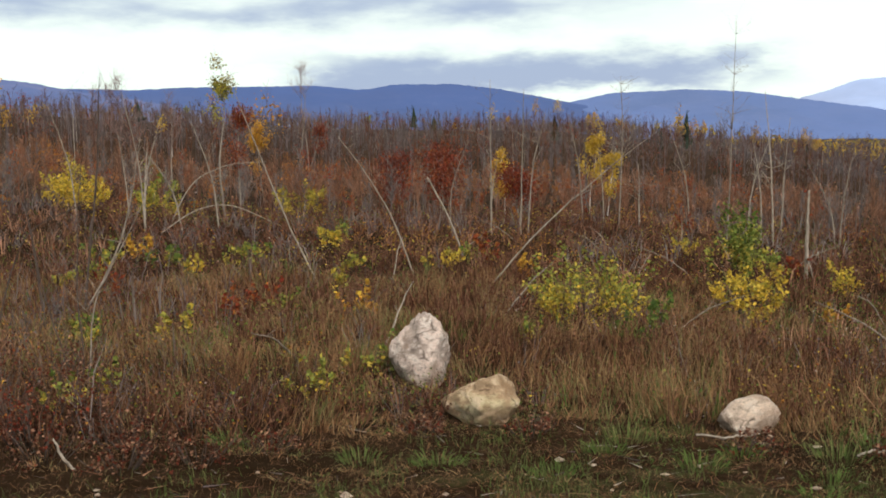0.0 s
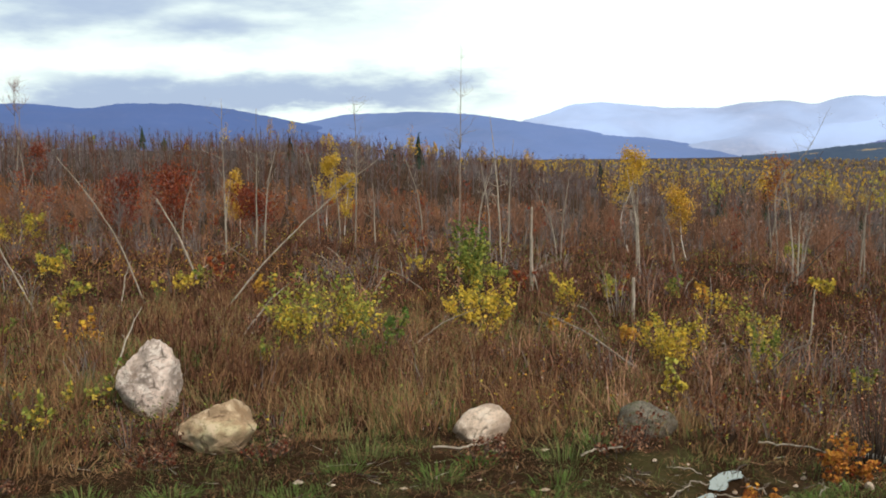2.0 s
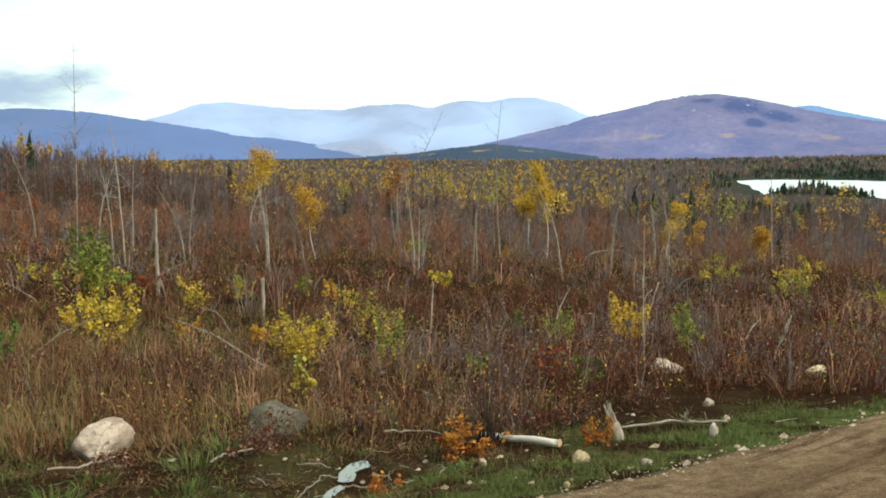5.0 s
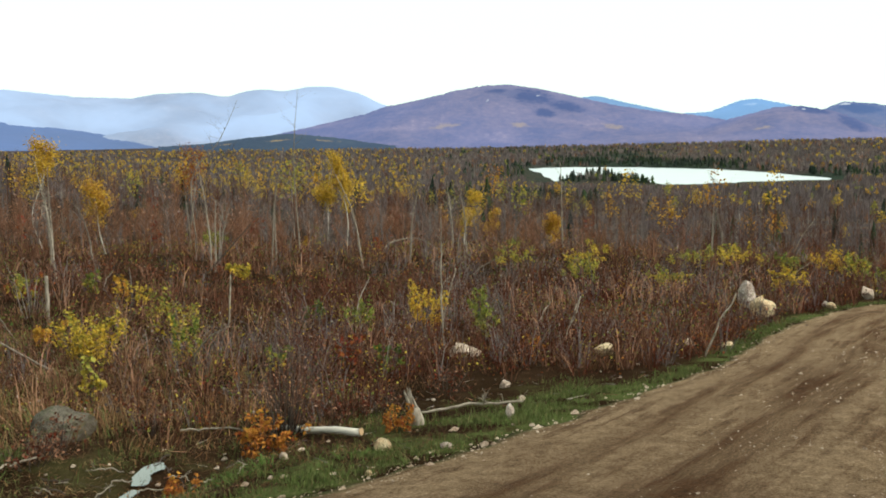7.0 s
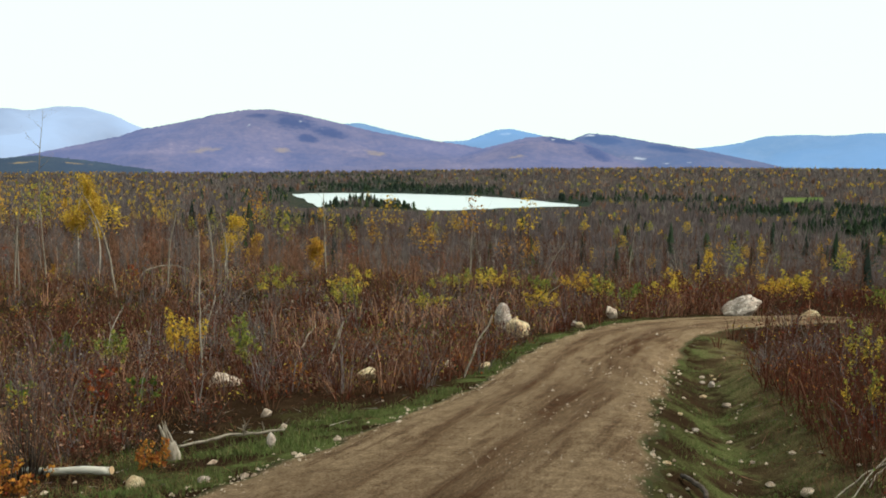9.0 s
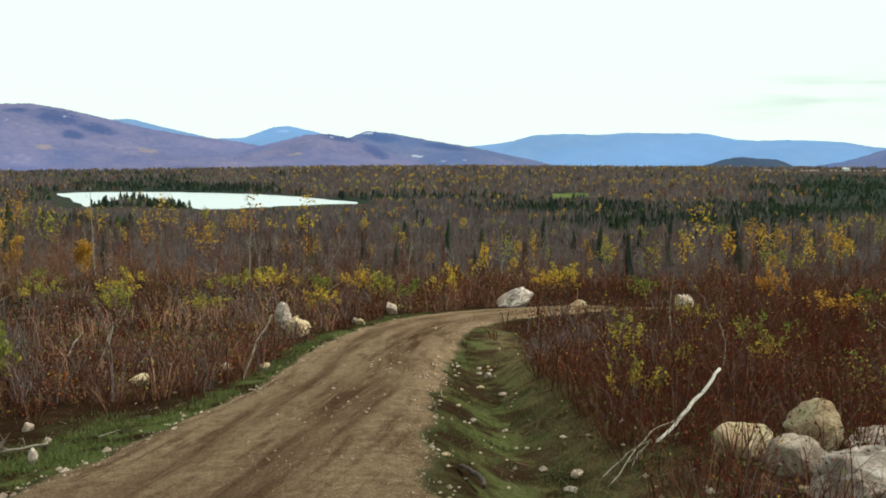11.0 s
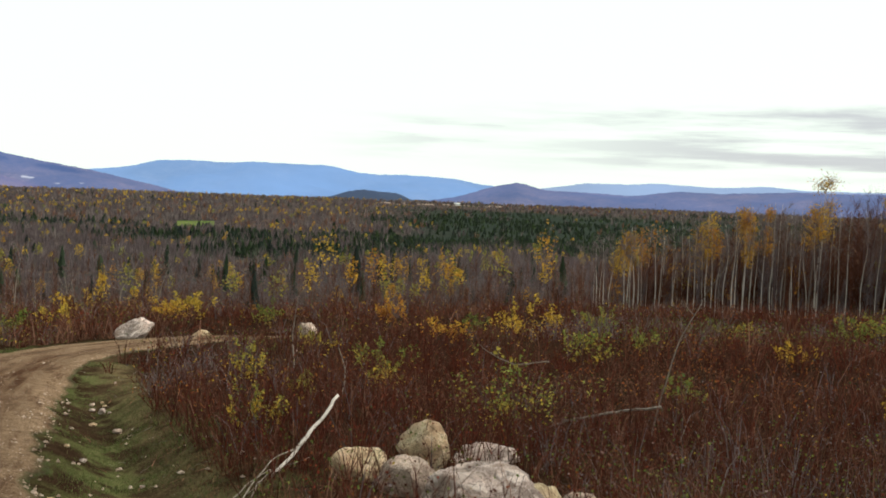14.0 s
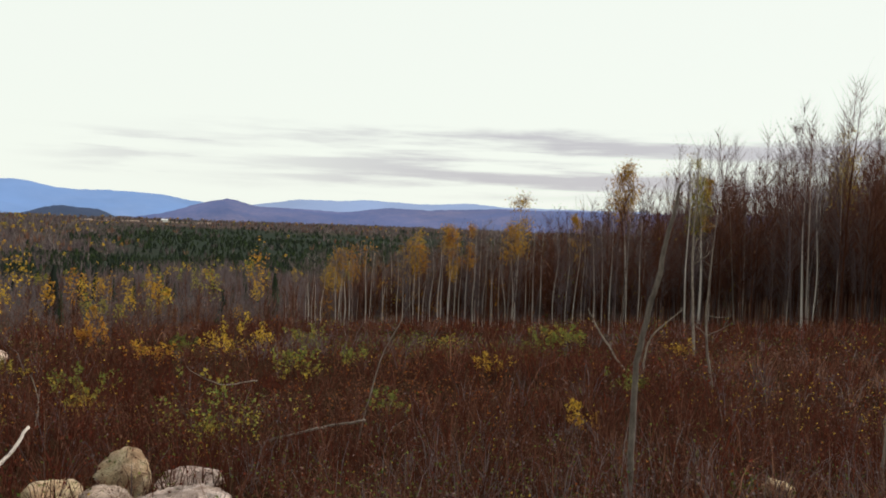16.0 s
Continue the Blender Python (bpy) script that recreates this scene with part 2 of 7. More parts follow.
def rock_material(name, dark, light, lichen):
    """Weathered granite: speckled grain, broad paler and browner faces, crusts of lichen, dark cracks."""
    m, n, l, p = material(name)
    c = place_coord(n)
    warp = n.new("ShaderNodeMapping")
    warp.inputs["Scale"].default_value = (1.0, 1.0, 1.6)
    warp.inputs["Rotation"].default_value = (0.5, 0.3, 0.8)
    l.new(c, warp.inputs["Vector"])
    v = warp.outputs[0]
    fine, mid, wide = noise_tex(n, l, 120, 6, 0.8, v), noise_tex(n, l, 22, 8, 0.75, v), noise_tex(n, l, 3.2, 6, 0.6, v)
    colour = ramp(n, l, wide, [(0.36, tuple(0.6 * k for k in light)), (0.45, light), (0.56, tuple(min(0.82, 1.55 * k) for k in light))])
    colour = blend(n, l, ramp(n, l, mid, [(0.38, (0.8, 0.8, 0.8)), (0.49, (0, 0, 0))]), colour, tuple(0.6 * a + 0.4 * b for a, b in zip(dark, light)))
    colour = blend(n, l, ramp(n, l, blend(n, l, 0.45, noise_tex(n, l, 6.5, 4, 0.6, v), mid), [(0.52, (0, 0, 0)), (0.56, (0.8, 0.8, 0.8))]), colour, lichen)
    colour = blend(n, l, ramp(n, l, fine, [(0.30, (0.2, 0.2, 0.2)), (0.48, (0, 0, 0))]), colour, dark)
    stain = ramp(n, l, blend(n, l, 0.25, noise_tex(n, l, 2.1, 5, 0.6, c), mid), [(0.50, (0, 0, 0)), (0.57, (0.6, 0.6, 0.6))])
    colour = blend(n, l, stain, colour, tuple(k * q for k, q in zip(light, (0.52, 0.42, 0.34))))
    crack = n.new("ShaderNodeTexVoronoi")
    crack.feature = "DISTANCE_TO_EDGE"
    crack.inputs["Scale"].default_value = 3.4
    l.new(blend(n, l, 0.12, v, n.new("ShaderNodeTexNoise").outputs["Color"]), crack.inputs["Vector"])
    line = ramp(n, l, crack.outputs["Distance"], [(0.0, (0.9, 0.9, 0.9)), (0.05, (0, 0, 0))])
    broken = n.new("ShaderNodeMath")
    broken.operation, broken.use_clamp = "MULTIPLY", True
    l.new(line, broken.inputs[0])
    l.new(ramp(n, l, noise_tex(n, l, 5.0, 3, 0.5, v), [(0.5, (0, 0, 0)), (0.6, (1, 1, 1))]), broken.inputs[1])
    colour = blend(n, l, broken.outputs[0], colour, dark)
    rnd = n.new("ShaderNodeObjectInfo").outputs["Random"]
    vary = n.new("ShaderNodeMapRange")
    l.new(rnd, vary.inputs["Value"])
    vary.inputs["To Min"].default_value, vary.inputs["To Max"].default_value = 0.85, 1.12
    h = n.new("ShaderNodeHueSaturation")
    l.new(vary.outputs[0], h.inputs["Value"])
    l.new(colour, h.inputs["Color"])
    l.new(h.outputs[0], p.inputs["Base Color"])
    p.inputs["Roughness"].default_value = 0.9
    p.inputs["Specular IOR Level"].default_value = 0.2
    bump(n, l, blend(n, l, 0.5, blend(n, l, 0.35, mid, fine), wide), 1.0, 0.12, p)
    return m


def bark_material(name, light, dark, mark=0.0, scale=18.0):
    m, n, l, p = material(name)
    c = place_coord(n)
    s = n.new("ShaderNodeMapping")
    s.inputs["Scale"].default_value = (1, 1, 3.5 if mark else 0.35)
    l.new(c, s.inputs["Vector"])
    grain = noise_tex(n, l, scale, 6, 0.7, s.outputs[0])
    big = noise_tex(n, l, 2.5, 3, 0.5, c)
    colour = ramp(n, l, grain, [(0.34, dark), (0.34 + (0.10 if mark else 0.3), light)])
    colour = blend(n, l, ramp(n, l, big, [(0.5, (0, 0, 0)), (0.75, (0.5, 0.5, 0.5))]), colour, tuple(0.5 * a + 0.5 * b for a, b in zip(light, dark)))
    l.new(colour, p.inputs["Base Color"])
    p.inputs["Roughness"].default_value = 0.85
    bump(n, l, grain, 0.5, 0.01, p)
    return m


def water_material(name, base, rough):
    m, n, l, p = material(name)
    p.inputs["Base Color"].default_value = (*base, 1)
    p.inputs["Roughness"].default_value = rough
    p.inputs["IOR"].default_value = 1.33
    if rough < 0.1:
        bump(n, l, noise_tex(n, l, 3.0, 3, 0.5, place_coord(n)), 0.03, 0.01, p)
    return m


def mountain_material(name, low_colour, high_colour, haze, amount, drift=0.13):
    """Distant forested slopes seen through a lot of air; the haze is an emission mixed into the surface, uneven by
    noise.
    """
    m, n, l, p = material(name)
    c = place_coord(n)
    s = n.new("ShaderNodeMapping")
    s.inputs["Scale"].default_value = (1, 1, 2.4)
    l.new(c, s.inputs["Vector"])
    mid, fine = noise_tex(n, l, 0.005, 7, 0.62, s.outputs[0]), noise_tex(n, l, 0.045, 6, 0.7, s.outputs[0])
    colour = ramp(n, l, blend(n, l, 0.45, mid, fine), [(0.40, low_colour), (0.50, tuple((a + b) / 2 for a, b in zip(low_colour, high_colour))), (0.58, high_colour), (0.66, tuple(1.7 * v for v in high_colour))])
    patchy = blend(n, l, 0.5, mid, fine)
    for key, tone, lo, hi in (("spruce", tuple(0.12 * v for v in low_colour), 0.92, 1.12), ("gold", (0.42, 0.27, 0.06), 0.96, 1.20), ("ledge", (0.75, 0.72, 0.70), 1.04, 1.14)):
        add = n.new("ShaderNodeMath")
        add.operation = "ADD"
        l.new(attribute(n, key), add.inputs[0])
        l.new(ramp_range(n, l, patchy, 0.25, 0.75), add.inputs[1])
        colour = blend(n, l, ramp_range(n, l, add.outputs[0], lo, hi), colour, tone)
    l.new(colour, p.inputs["Base Color"])
    p.inputs["Roughness"].default_value = 1.0
    p.inputs["Specular IOR Level"].default_value = 0.0
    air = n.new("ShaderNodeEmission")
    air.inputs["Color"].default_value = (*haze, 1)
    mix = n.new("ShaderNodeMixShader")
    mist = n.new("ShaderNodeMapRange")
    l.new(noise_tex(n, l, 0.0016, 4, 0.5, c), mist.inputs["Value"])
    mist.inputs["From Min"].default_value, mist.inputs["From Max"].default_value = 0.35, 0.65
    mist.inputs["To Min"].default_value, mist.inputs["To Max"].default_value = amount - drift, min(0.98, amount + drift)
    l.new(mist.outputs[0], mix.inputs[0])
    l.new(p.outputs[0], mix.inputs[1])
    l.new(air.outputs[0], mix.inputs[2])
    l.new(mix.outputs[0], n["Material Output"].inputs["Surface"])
    return m


SOIL, GRAVEL = ground_material(), road_material()
ROCK_GREY = rock_material("granite_grey", (0.085, 0.056, 0.042), (0.52, 0.40, 0.35), (0.82, 0.70, 0.64))
ROCK_TAN = rock_material("granite_tan", (0.12, 0.065, 0.035), (0.66, 0.44, 0.275), (0.83, 0.63, 0.45))
ROCK_DARK = rock_material("granite_dark", (0.04, 0.034, 0.026), (0.135, 0.112, 0.09), (0.085, 0.088, 0.045))
ROCK_PINK = rock_material("granite_pink", (0.10, 0.064, 0.046), (0.55, 0.405, 0.325), (0.76, 0.62, 0.53))
BARK_PALE = bark_material("weathered_wood", (0.33, 0.27, 0.22), (0.11, 0.08, 0.06))
BARK_BIRCH = bark_material("birch_bark", (0.52, 0.46, 0.41), (0.07, 0.055, 0.045), 1.0, 9.0)
BARK_GREY = bark_material("grey_bark", (0.27, 0.215, 0.175), (0.09, 0.066, 0.052))
BARK_DARK = bark_material("dark_bark", (0.075, 0.046, 0.034), (0.025, 0.014, 0.010))
BARK_SNAG = bark_material("snag_wood", (0.20, 0.16, 0.13), (0.05, 0.036, 0.028))
WOOD_CUT = bark_material("sawn_wood", (0.50, 0.33, 0.19), (0.30, 0.18, 0.10))
# the lake's pale base colour stands in for part of the sky's reflection
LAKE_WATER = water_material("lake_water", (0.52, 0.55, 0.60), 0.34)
PUDDLE_WATER = water_material("puddle_water", (0.10, 0.10, 0.095), 0.03)
PUDDLE_WATER.node_tree.nodes["Principled BSDF"].inputs["IOR"].default_value = 2.6


# ---- ground ----
PROFILE_AZ = (-30.0, 1.0, 40.0, 75.0, 110.0, 135.0)
PROFILE_D = (0.0, 4.0, 10.0, 20.0, 40.0, 80.0, 160.0, 320.0, 600.0, 950.0, 1500.0, 3000.0, 4900.0)
PROFILE_Z = (
    (0.0, -0.20, -0.80, -1.15, -1.6, -1.8, 0.6, 8.5, 8.0, -6.0, -15.0, -20.0, -20.0),
    (0.0, -0.25, -0.90, -1.25, -2.0, -4.2, -4.6, 1.6, -2.0, -20.0, -30.0, -34.0, -40.0),
    (0.0, -0.15, -0.95, -1.65, -3.0, -7.0, -13.0, -24.0, -36.0, -43.5, -43.0, -46.0, -50.0),
    (0.0, -0.08, -0.65, -1.55, -3.2, -9.5, -19.0, -31.0, -40.0, -43.0, -23.0, -28.0, -36.0),
    (0.0, -0.12, -0.70, -1.35, -2.6, -6.6, -12.5, -25.0, -36.0, -42.0, -38.0, -18.0, -16.0),
    (0.0, -0.10, -0.60, -1.05, -2.0, -4.4, -6.5, -11.0, -20.0, -30.0, -30.0, -18.0, -16.0),
)
LD = np.log1p(np.array(PROFILE_D))
LGRID = np.linspace(0, LD[-1], 400)
PROFILES = np.array([np.interp(LGRID, LD, z) for z in PROFILE_Z])
KERNEL = np.hanning(25) / np.hanning(25).sum()
PROFILES = np.array([np.convolve(np.pad(z, 12, mode="edge"), KERNEL, mode="valid") for z in PROFILES])


def smooth(a, b, v):
    s = np.clip((v - a) / (b - a), 0.0, 1.0)
    return s * s * (3 - 2 * s)


def lumps(x, y, size, seed):
    """Soft value noise, -1 to 1, from a few turned sine waves."""
    rng = np.random.RandomState(seed)
    out = np.zeros_like(x, dtype=float)
    for k in range(7):
        a, ph, s = rng.uniform(0, 6.283), rng.uniform(0, 6.283), size * rng.uniform(0.6, 1.6)
        b = rng.uniform(0, 6.283)
        out += np.sin((x * np.cos(a) + y * np.sin(a)) / s * 3.1 + ph + 0.8 * np.sin((x * np.cos(b) + y * np.sin(b)) / s * 2.0))
    return out / 4.0


def base_height(x, y):
    d = np.hypot(x, y)
    az = np.degrees(np.arctan2(x, y))
    az = np.where(az < -150, az + 360, az)
    a = np.clip(az, PROFILE_AZ[0], PROFILE_AZ[-1])
    k = np.clip(np.searchsorted(PROFILE_AZ, a, side="right") - 1, 0, len(PROFILE_AZ) - 2)
    lo, hi = np.array(PROFILE_AZ)[k], np.array(PROFILE_AZ)[k + 1]
    s = smooth(0, 1, (a - lo) / (hi - lo))
    g = np.clip(np.log1p(d) / LGRID[-1] * 399, 0, 398.999)
    i = g.astype(int)
    f = g - i
    row = lambda kk: PROFILES[kk, i] * (1 - f) + PROFILES[kk, i + 1] * f
    return row(k) * (1 - s) + row(k + 1) * s

ROAD = np.array(((-14.0, -4.0), (-8.0, -1.5), (-3.0, 0.4), (1.0, 2.0), (4.0, 3.05), (7.0, 3.75), (10.0, 4.4), (13.0, 5.35), (16.0, 6.0), (19.0, 6.1), (22.0, 5.5), (24.6, 4.2), (26.6, 2.4), (28.2, 0.2), (29.4, -2.6)))
ROAD_HALF = np.array((1.8, 1.8, 1.8, 1.8, 1.65, 1.3, 1.05, 1.05, 1.05, 1.15, 1.2, 1.2, 1.2, 1.2, 1.2))


def curve_through(points, per=12):
    """Catmull-Rom through the points, per steps a span."""
    p = np.vstack([2 * points[:1] - points[1:2], points, 2 * points[-1:] - points[-2:-1]])
    out = []
    for i in range(1, len(p) - 2):
        for u in np.linspace(0, 1, per, endpoint=False):
            a, b, c, d = p[i - 1], p[i], p[i + 1], p[i + 2]
            out.append(0.5 * (2 * b + (c - a) * u + (2 * a - 5 * b + 4 * c - d) * u * u + (3 * b - a - 3 * c + d) * u ** 3))
    out.append(p[-2])
    return np.array(out)


ROAD_LINE = curve_through(np.column_stack([ROAD, ROAD_HALF]))


def road_offset(x, y):
    """Distance from the road's middle in half widths' metres: (signed distance, half width); left of the way is positive."""
    x, y = np.asarray(x, float), np.asarray(y, float)
    shape = x.shape
    x, y = x.ravel(), y.ravel()
    best = np.full(x.shape, 1e9)
    side, half = np.zeros_like(x), np.ones_like(x)
    near = np.hypot(x - 12, y - 3) < 40
    xs, ys = x[near], y[near]
    b, s, hw = np.full(xs.shape, 1e9), np.zeros_like(xs), np.ones_like(xs)
    for k in range(len(ROAD_LINE) - 1):
        ax, ay, ah = ROAD_LINE[k]
        bx, by, bh = ROAD_LINE[k + 1]
        dx, dy = bx - ax, by - ay
        u = np.clip(((xs - ax) * dx + (ys - ay) * dy) / (dx * dx + dy * dy), 0, 1)
        ex, ey = xs - ax - u * dx, ys - ay - u * dy
        dd = np.hypot(ex, ey)
        m = dd < b
        b = np.where(m, dd, b)
        s = np.where(m, np.sign(dx * ey - dy * ex), s)
        hw = np.where(m, ah + u * (bh - ah), hw)
    best[near], side[near], half[near] = b, s, hw
    return (best * np.where(side == 0, 1, side)).reshape(shape), half.reshape(shape)


LAKE_Z = -45.0
LAKE = np.array(((1010, 844), (906, 732), (730, 575), (819, 624), (893, 657), (907, 630), (811, 537), (754, 469), (785, 453), (826, 441), (872, 424), (931, 387), (985, 447), (1047, 523), (1100, 611), (1111, 726), (1073, 808)), float)


def lake_depth(x, y):
    """Signed distance to the shore; positive in the water."""
    inside = np.zeros(np.shape(x), bool)
    far = np.full(np.shape(x), 1e9)
    for k in range(len(LAKE)):
        ax, ay = LAKE[k]
        bx, by = LAKE[(k + 1) % len(LAKE)]
        cross = ((ay > y) != (by > y)) & (x < (bx - ax) * (y - ay) / (by - ay + 1e-9) + ax)
        inside ^= cross
        dx, dy = bx - ax, by - ay
        u = np.clip(((x - ax) * dx + (y - ay) * dy) / (dx * dx + dy * dy), 0, 1)
        far = np.minimum(far, np.hypot(x - ax - u * dx, y - ay - u * dy))
    return np.where(inside, far, -far)


def height(x, y):
    x, y = np.asarray(x, float), np.asarray(y, float)
    d = np.hypot(x, y)
    z = base_height(x, y)
    off, half = road_offset(x, y)
    wild = smooth(0.0, 1.5, np.abs(off) - half)
    z = z + 0.05 * lumps(x, y, 2.2, 3) * wild * smooth(2, 6, d) + 0.12 * lumps(x, y, 9.0, 4) * wild * smooth(6, 20, d)
    z = z + 1.6 * lumps(x, y, 90.0, 5) * smooth(60, 220, d) * smooth(0, 200, np.where(d > 400, -lake_depth(x, y), 999.0))
    z = z + 0.030 * lumps(x, y, 0.45, 6) * wild * smooth(2, 4, d) * (1 - smooth(14, 20, d))
    # the ditch on the right of the road, with its bank
    along = (x - 4.5) / 13.0
    mid = 0.95 + 0.355 * (x - 5.0)
    depth = 0.36 * smooth(0.0, 0.12, along) * (1 - smooth(0.62, 0.95, along))
    z = z - depth * np.exp(-((y - mid) / 0.55) ** 2)
    # the wet hollow beside the verge on the left
    u, v = (x - 3.35) * 0.81 + (y - 6.12) * 0.58, (y - 6.12) * 0.81 - (x - 3.35) * 0.58
    z = z - 0.10 * np.exp(-((u / 1.2) ** 2 + (v / 0.6) ** 2))
    pan = np.exp(-((u / 0.85) ** 4 + (v / 0.20) ** 4))
    z = z * (1 - pan) + (-0.735 + 0.018 * lumps(x, y, 0.22, 7)) * pan
    # the track drops behind the brow after its bend
    z = z - 0.45 * smooth(25.0, 27.5, x) * np.exp(-(off / 2.2) ** 2) * (np.abs(off) < 8)
    shore = lake_depth(x, y)
    z = np.where((d > 500) & (shore < 0), np.minimum(z, LAKE_Z + 0.8 - 0.026 * shore), z)
    z = np.where(d > 500, np.where(shore > 0, LAKE_Z - np.minimum(0.08 * shore, 4), np.maximum(z, LAKE_Z + 0.3 + np.minimum(-shore * 0.02, 1.0))), z)
    return z


def spruce_land(x, y, r, deg):
    """Share of spruce in the far woods: a plantation on the plain, a belt before it, the lake's shore, and groups."""
    dark = lumps(x, y, 170.0, 222)
    plantation = smooth(84, 91, deg + 5 * lumps(x, y, 300.0, 224)) * smooth(620, 860, r) * (1 - smooth(1700, 2200, r))
    belt = smooth(70, 77, deg) * (1 - smooth(90, 98, deg)) * smooth(480, 600, r) * (1 - smooth(860, 980, r)) * smooth(-0.35, 0.15, lumps(x, y, 110.0, 226))
    shore = np.exp(-(np.clip(-lake_depth(x, y), 0, 400) / 55.0) ** 2)
    hillside = smooth(58, 66, deg) * (1 - smooth(86, 94, deg)) * smooth(950, 1100, r)
    groups = 0.8 * smooth(0.40, 0.6, dark) * smooth(40, 54, deg)
    return np.clip(0.95 * plantation + 0.75 * belt + 0.75 * shore * (r > 500) + groups - 0.7 * hillside, 0, 0.98), plantation, hillside


# ---- building helpers ----
class Soup:
    """Gathers points and faces of one mesh, with a tint for each point."""

    def __init__(self):
        self.v, self.q, self.t, self.c, self.n = [], [], [], [], 0

    def add(self, verts, quads=None, tris=None, tint=0.0):
        verts = np.asarray(verts, float).reshape(-1, 3)
        self.v.append(verts)
        if quads is not None and len(quads):
            self.q.append(np.asarray(quads, int).reshape(-1, 4) + self.n)
        if tris is not None and len(tris):
            self.t.append(np.asarray(tris, int).reshape(-1, 3) + self.n)
        self.c.append(np.broadcast_to(np.asarray(tint, float), (len(verts),)))
        self.n += len(verts)

    def mesh(self, name, mat, smooth_faces=False, extra=None):
        v = np.concatenate(self.v)
        q = np.concatenate(self.q) if self.q else np.zeros((0, 4), int)
        t = np.concatenate(self.t) if self.t else np.zeros((0, 3), int)
        me = bpy.data.meshes.new(name)
        me.vertices.add(len(v))
        me.vertices.foreach_set("co", v.astype(np.float32).ravel())
        loops = np.concatenate([q.ravel(), t.ravel()]).astype(np.int32)
        me.loops.add(len(loops))
        me.loops.foreach_set("vertex_index", loops)
        me.polygons.add(len(q) + len(t))
        starts = np.concatenate([np.arange(len(q)) * 4, len(q) * 4 + np.arange(len(t)) * 3]).astype(np.int32)
        me.polygons.foreach_set("loop_start", starts)
        me.polygons.foreach_set("use_smooth", np.full(len(starts), smooth_faces))
        me.update(calc_edges=True)
        for key, values in (("tint", np.concatenate(self.c)), *(extra or {}).items()):
            me.attributes.new(key, "FLOAT", "POINT").data.foreach_set("value", np.asarray(values, np.float32))
        me.materials.append(mat)
        me.validate()
        return me


def thing(name, label, category, at=(0, 0, 0), group="", kind=""):
    """An empty at a thing's base, which its parts hang under."""
    ob = tagged(new(name), label, category, group, kind)
    ob.empty_display_size = 0.1
    ob.location = at
    return ob


def part(name, me, parent, label=""):
    ob = new(name, me)
    ob.parent = parent
    return tagged(ob, label)


def whole(name, me, label, category, at=(0, 0, 0), group="", kind=""):
    ob = tagged(new(name, me), label, category, group, kind)
    ob.location = at
    return ob


def ground_z(x, y):
    return float(height(np.array([float(x)]), np.array([float(y)]))[0])


def spline(points, per=6):
    return curve_through(np.asarray(points, float), per)


def tube(soup, points, radii, sides=6, tint=0.0):
    """A closed round tube along points with a radius at each."""
    p = np.asarray(points, float)
    r = np.interp(np.linspace(0, 1, len(p)), np.linspace(0, 1, len(radii)), radii)
    way = np.gradient(p, axis=0)
    way /= np.linalg.norm(way, axis=1, keepdims=True) + 1e-9
    ref = np.where(np.abs(way[:, 2:3]) > 0.9, np.array([[1.0, 0, 0]]), np.array([[0, 0, 1.0]]))
    a = np.cross(way, ref)
    a /= np.linalg.norm(a, axis=1, keepdims=True) + 1e-9
    b = np.cross(way, a)
    ang = np.arange(sides) / sides * 2 * np.pi
    ring = p[:, None] + r[:, None, None] * (np.cos(ang)[None, :, None] * a[:, None] + np.sin(ang)[None, :, None] * b[:, None])
    i, j = np.meshgrid(np.arange(len(p) - 1), np.arange(sides), indexing="ij")
    k = (j + 1) % sides
    quads = np.stack([i * sides + j, i * sides + k, (i + 1) * sides + k, (i + 1) * sides + j], -1).reshape(-1, 4)
    n = len(p) * sides
    verts = np.concatenate([ring.reshape(-1, 3), p[:1], p[-1:]])
    caps = [(n, (s + 1) % sides, s) for s in range(sides)] + [(n + 1, n - sides + s, n - sides + (s + 1) % sides) for s in range(sides)]
    soup.add(verts, quads, caps, tint)


def leaves(soup, centres, size, tint, rng, droop=0.3):
    """One folded lozenge for each leaf."""
    n = len(centres)
    if n == 0:
        return
    a = rng.uniform(0, 2 * np.pi, n)
    up = rng.uniform(-0.9, 0.9, n)
    d = np.stack([np.cos(a) * np.sqrt(1 - up * up), np.sin(a) * np.sqrt(1 - up * up), up], -1)
    s = np.cross(d, rng.normal(size=(n, 3)))
    s /= np.linalg.norm(s, axis=1, keepdims=True) + 1e-9
    size = np.broadcast_to(size, (n,))[:, None]
    side_a, side_b = centres + s * size * 0.36 + d * size * 0.05, centres - s * size * 0.36 + d * size * 0.05
    fold = np.cross(d, s) * size * 0.10
    v = np.stack([centres - d * size * 0.5, side_a + fold, centres + d * size * 0.5, side_b + fold], 1)
    soup.add(v, np.arange(n * 4).reshape(n, 4), None, np.repeat(np.broadcast_to(tint, (n,)), 4))


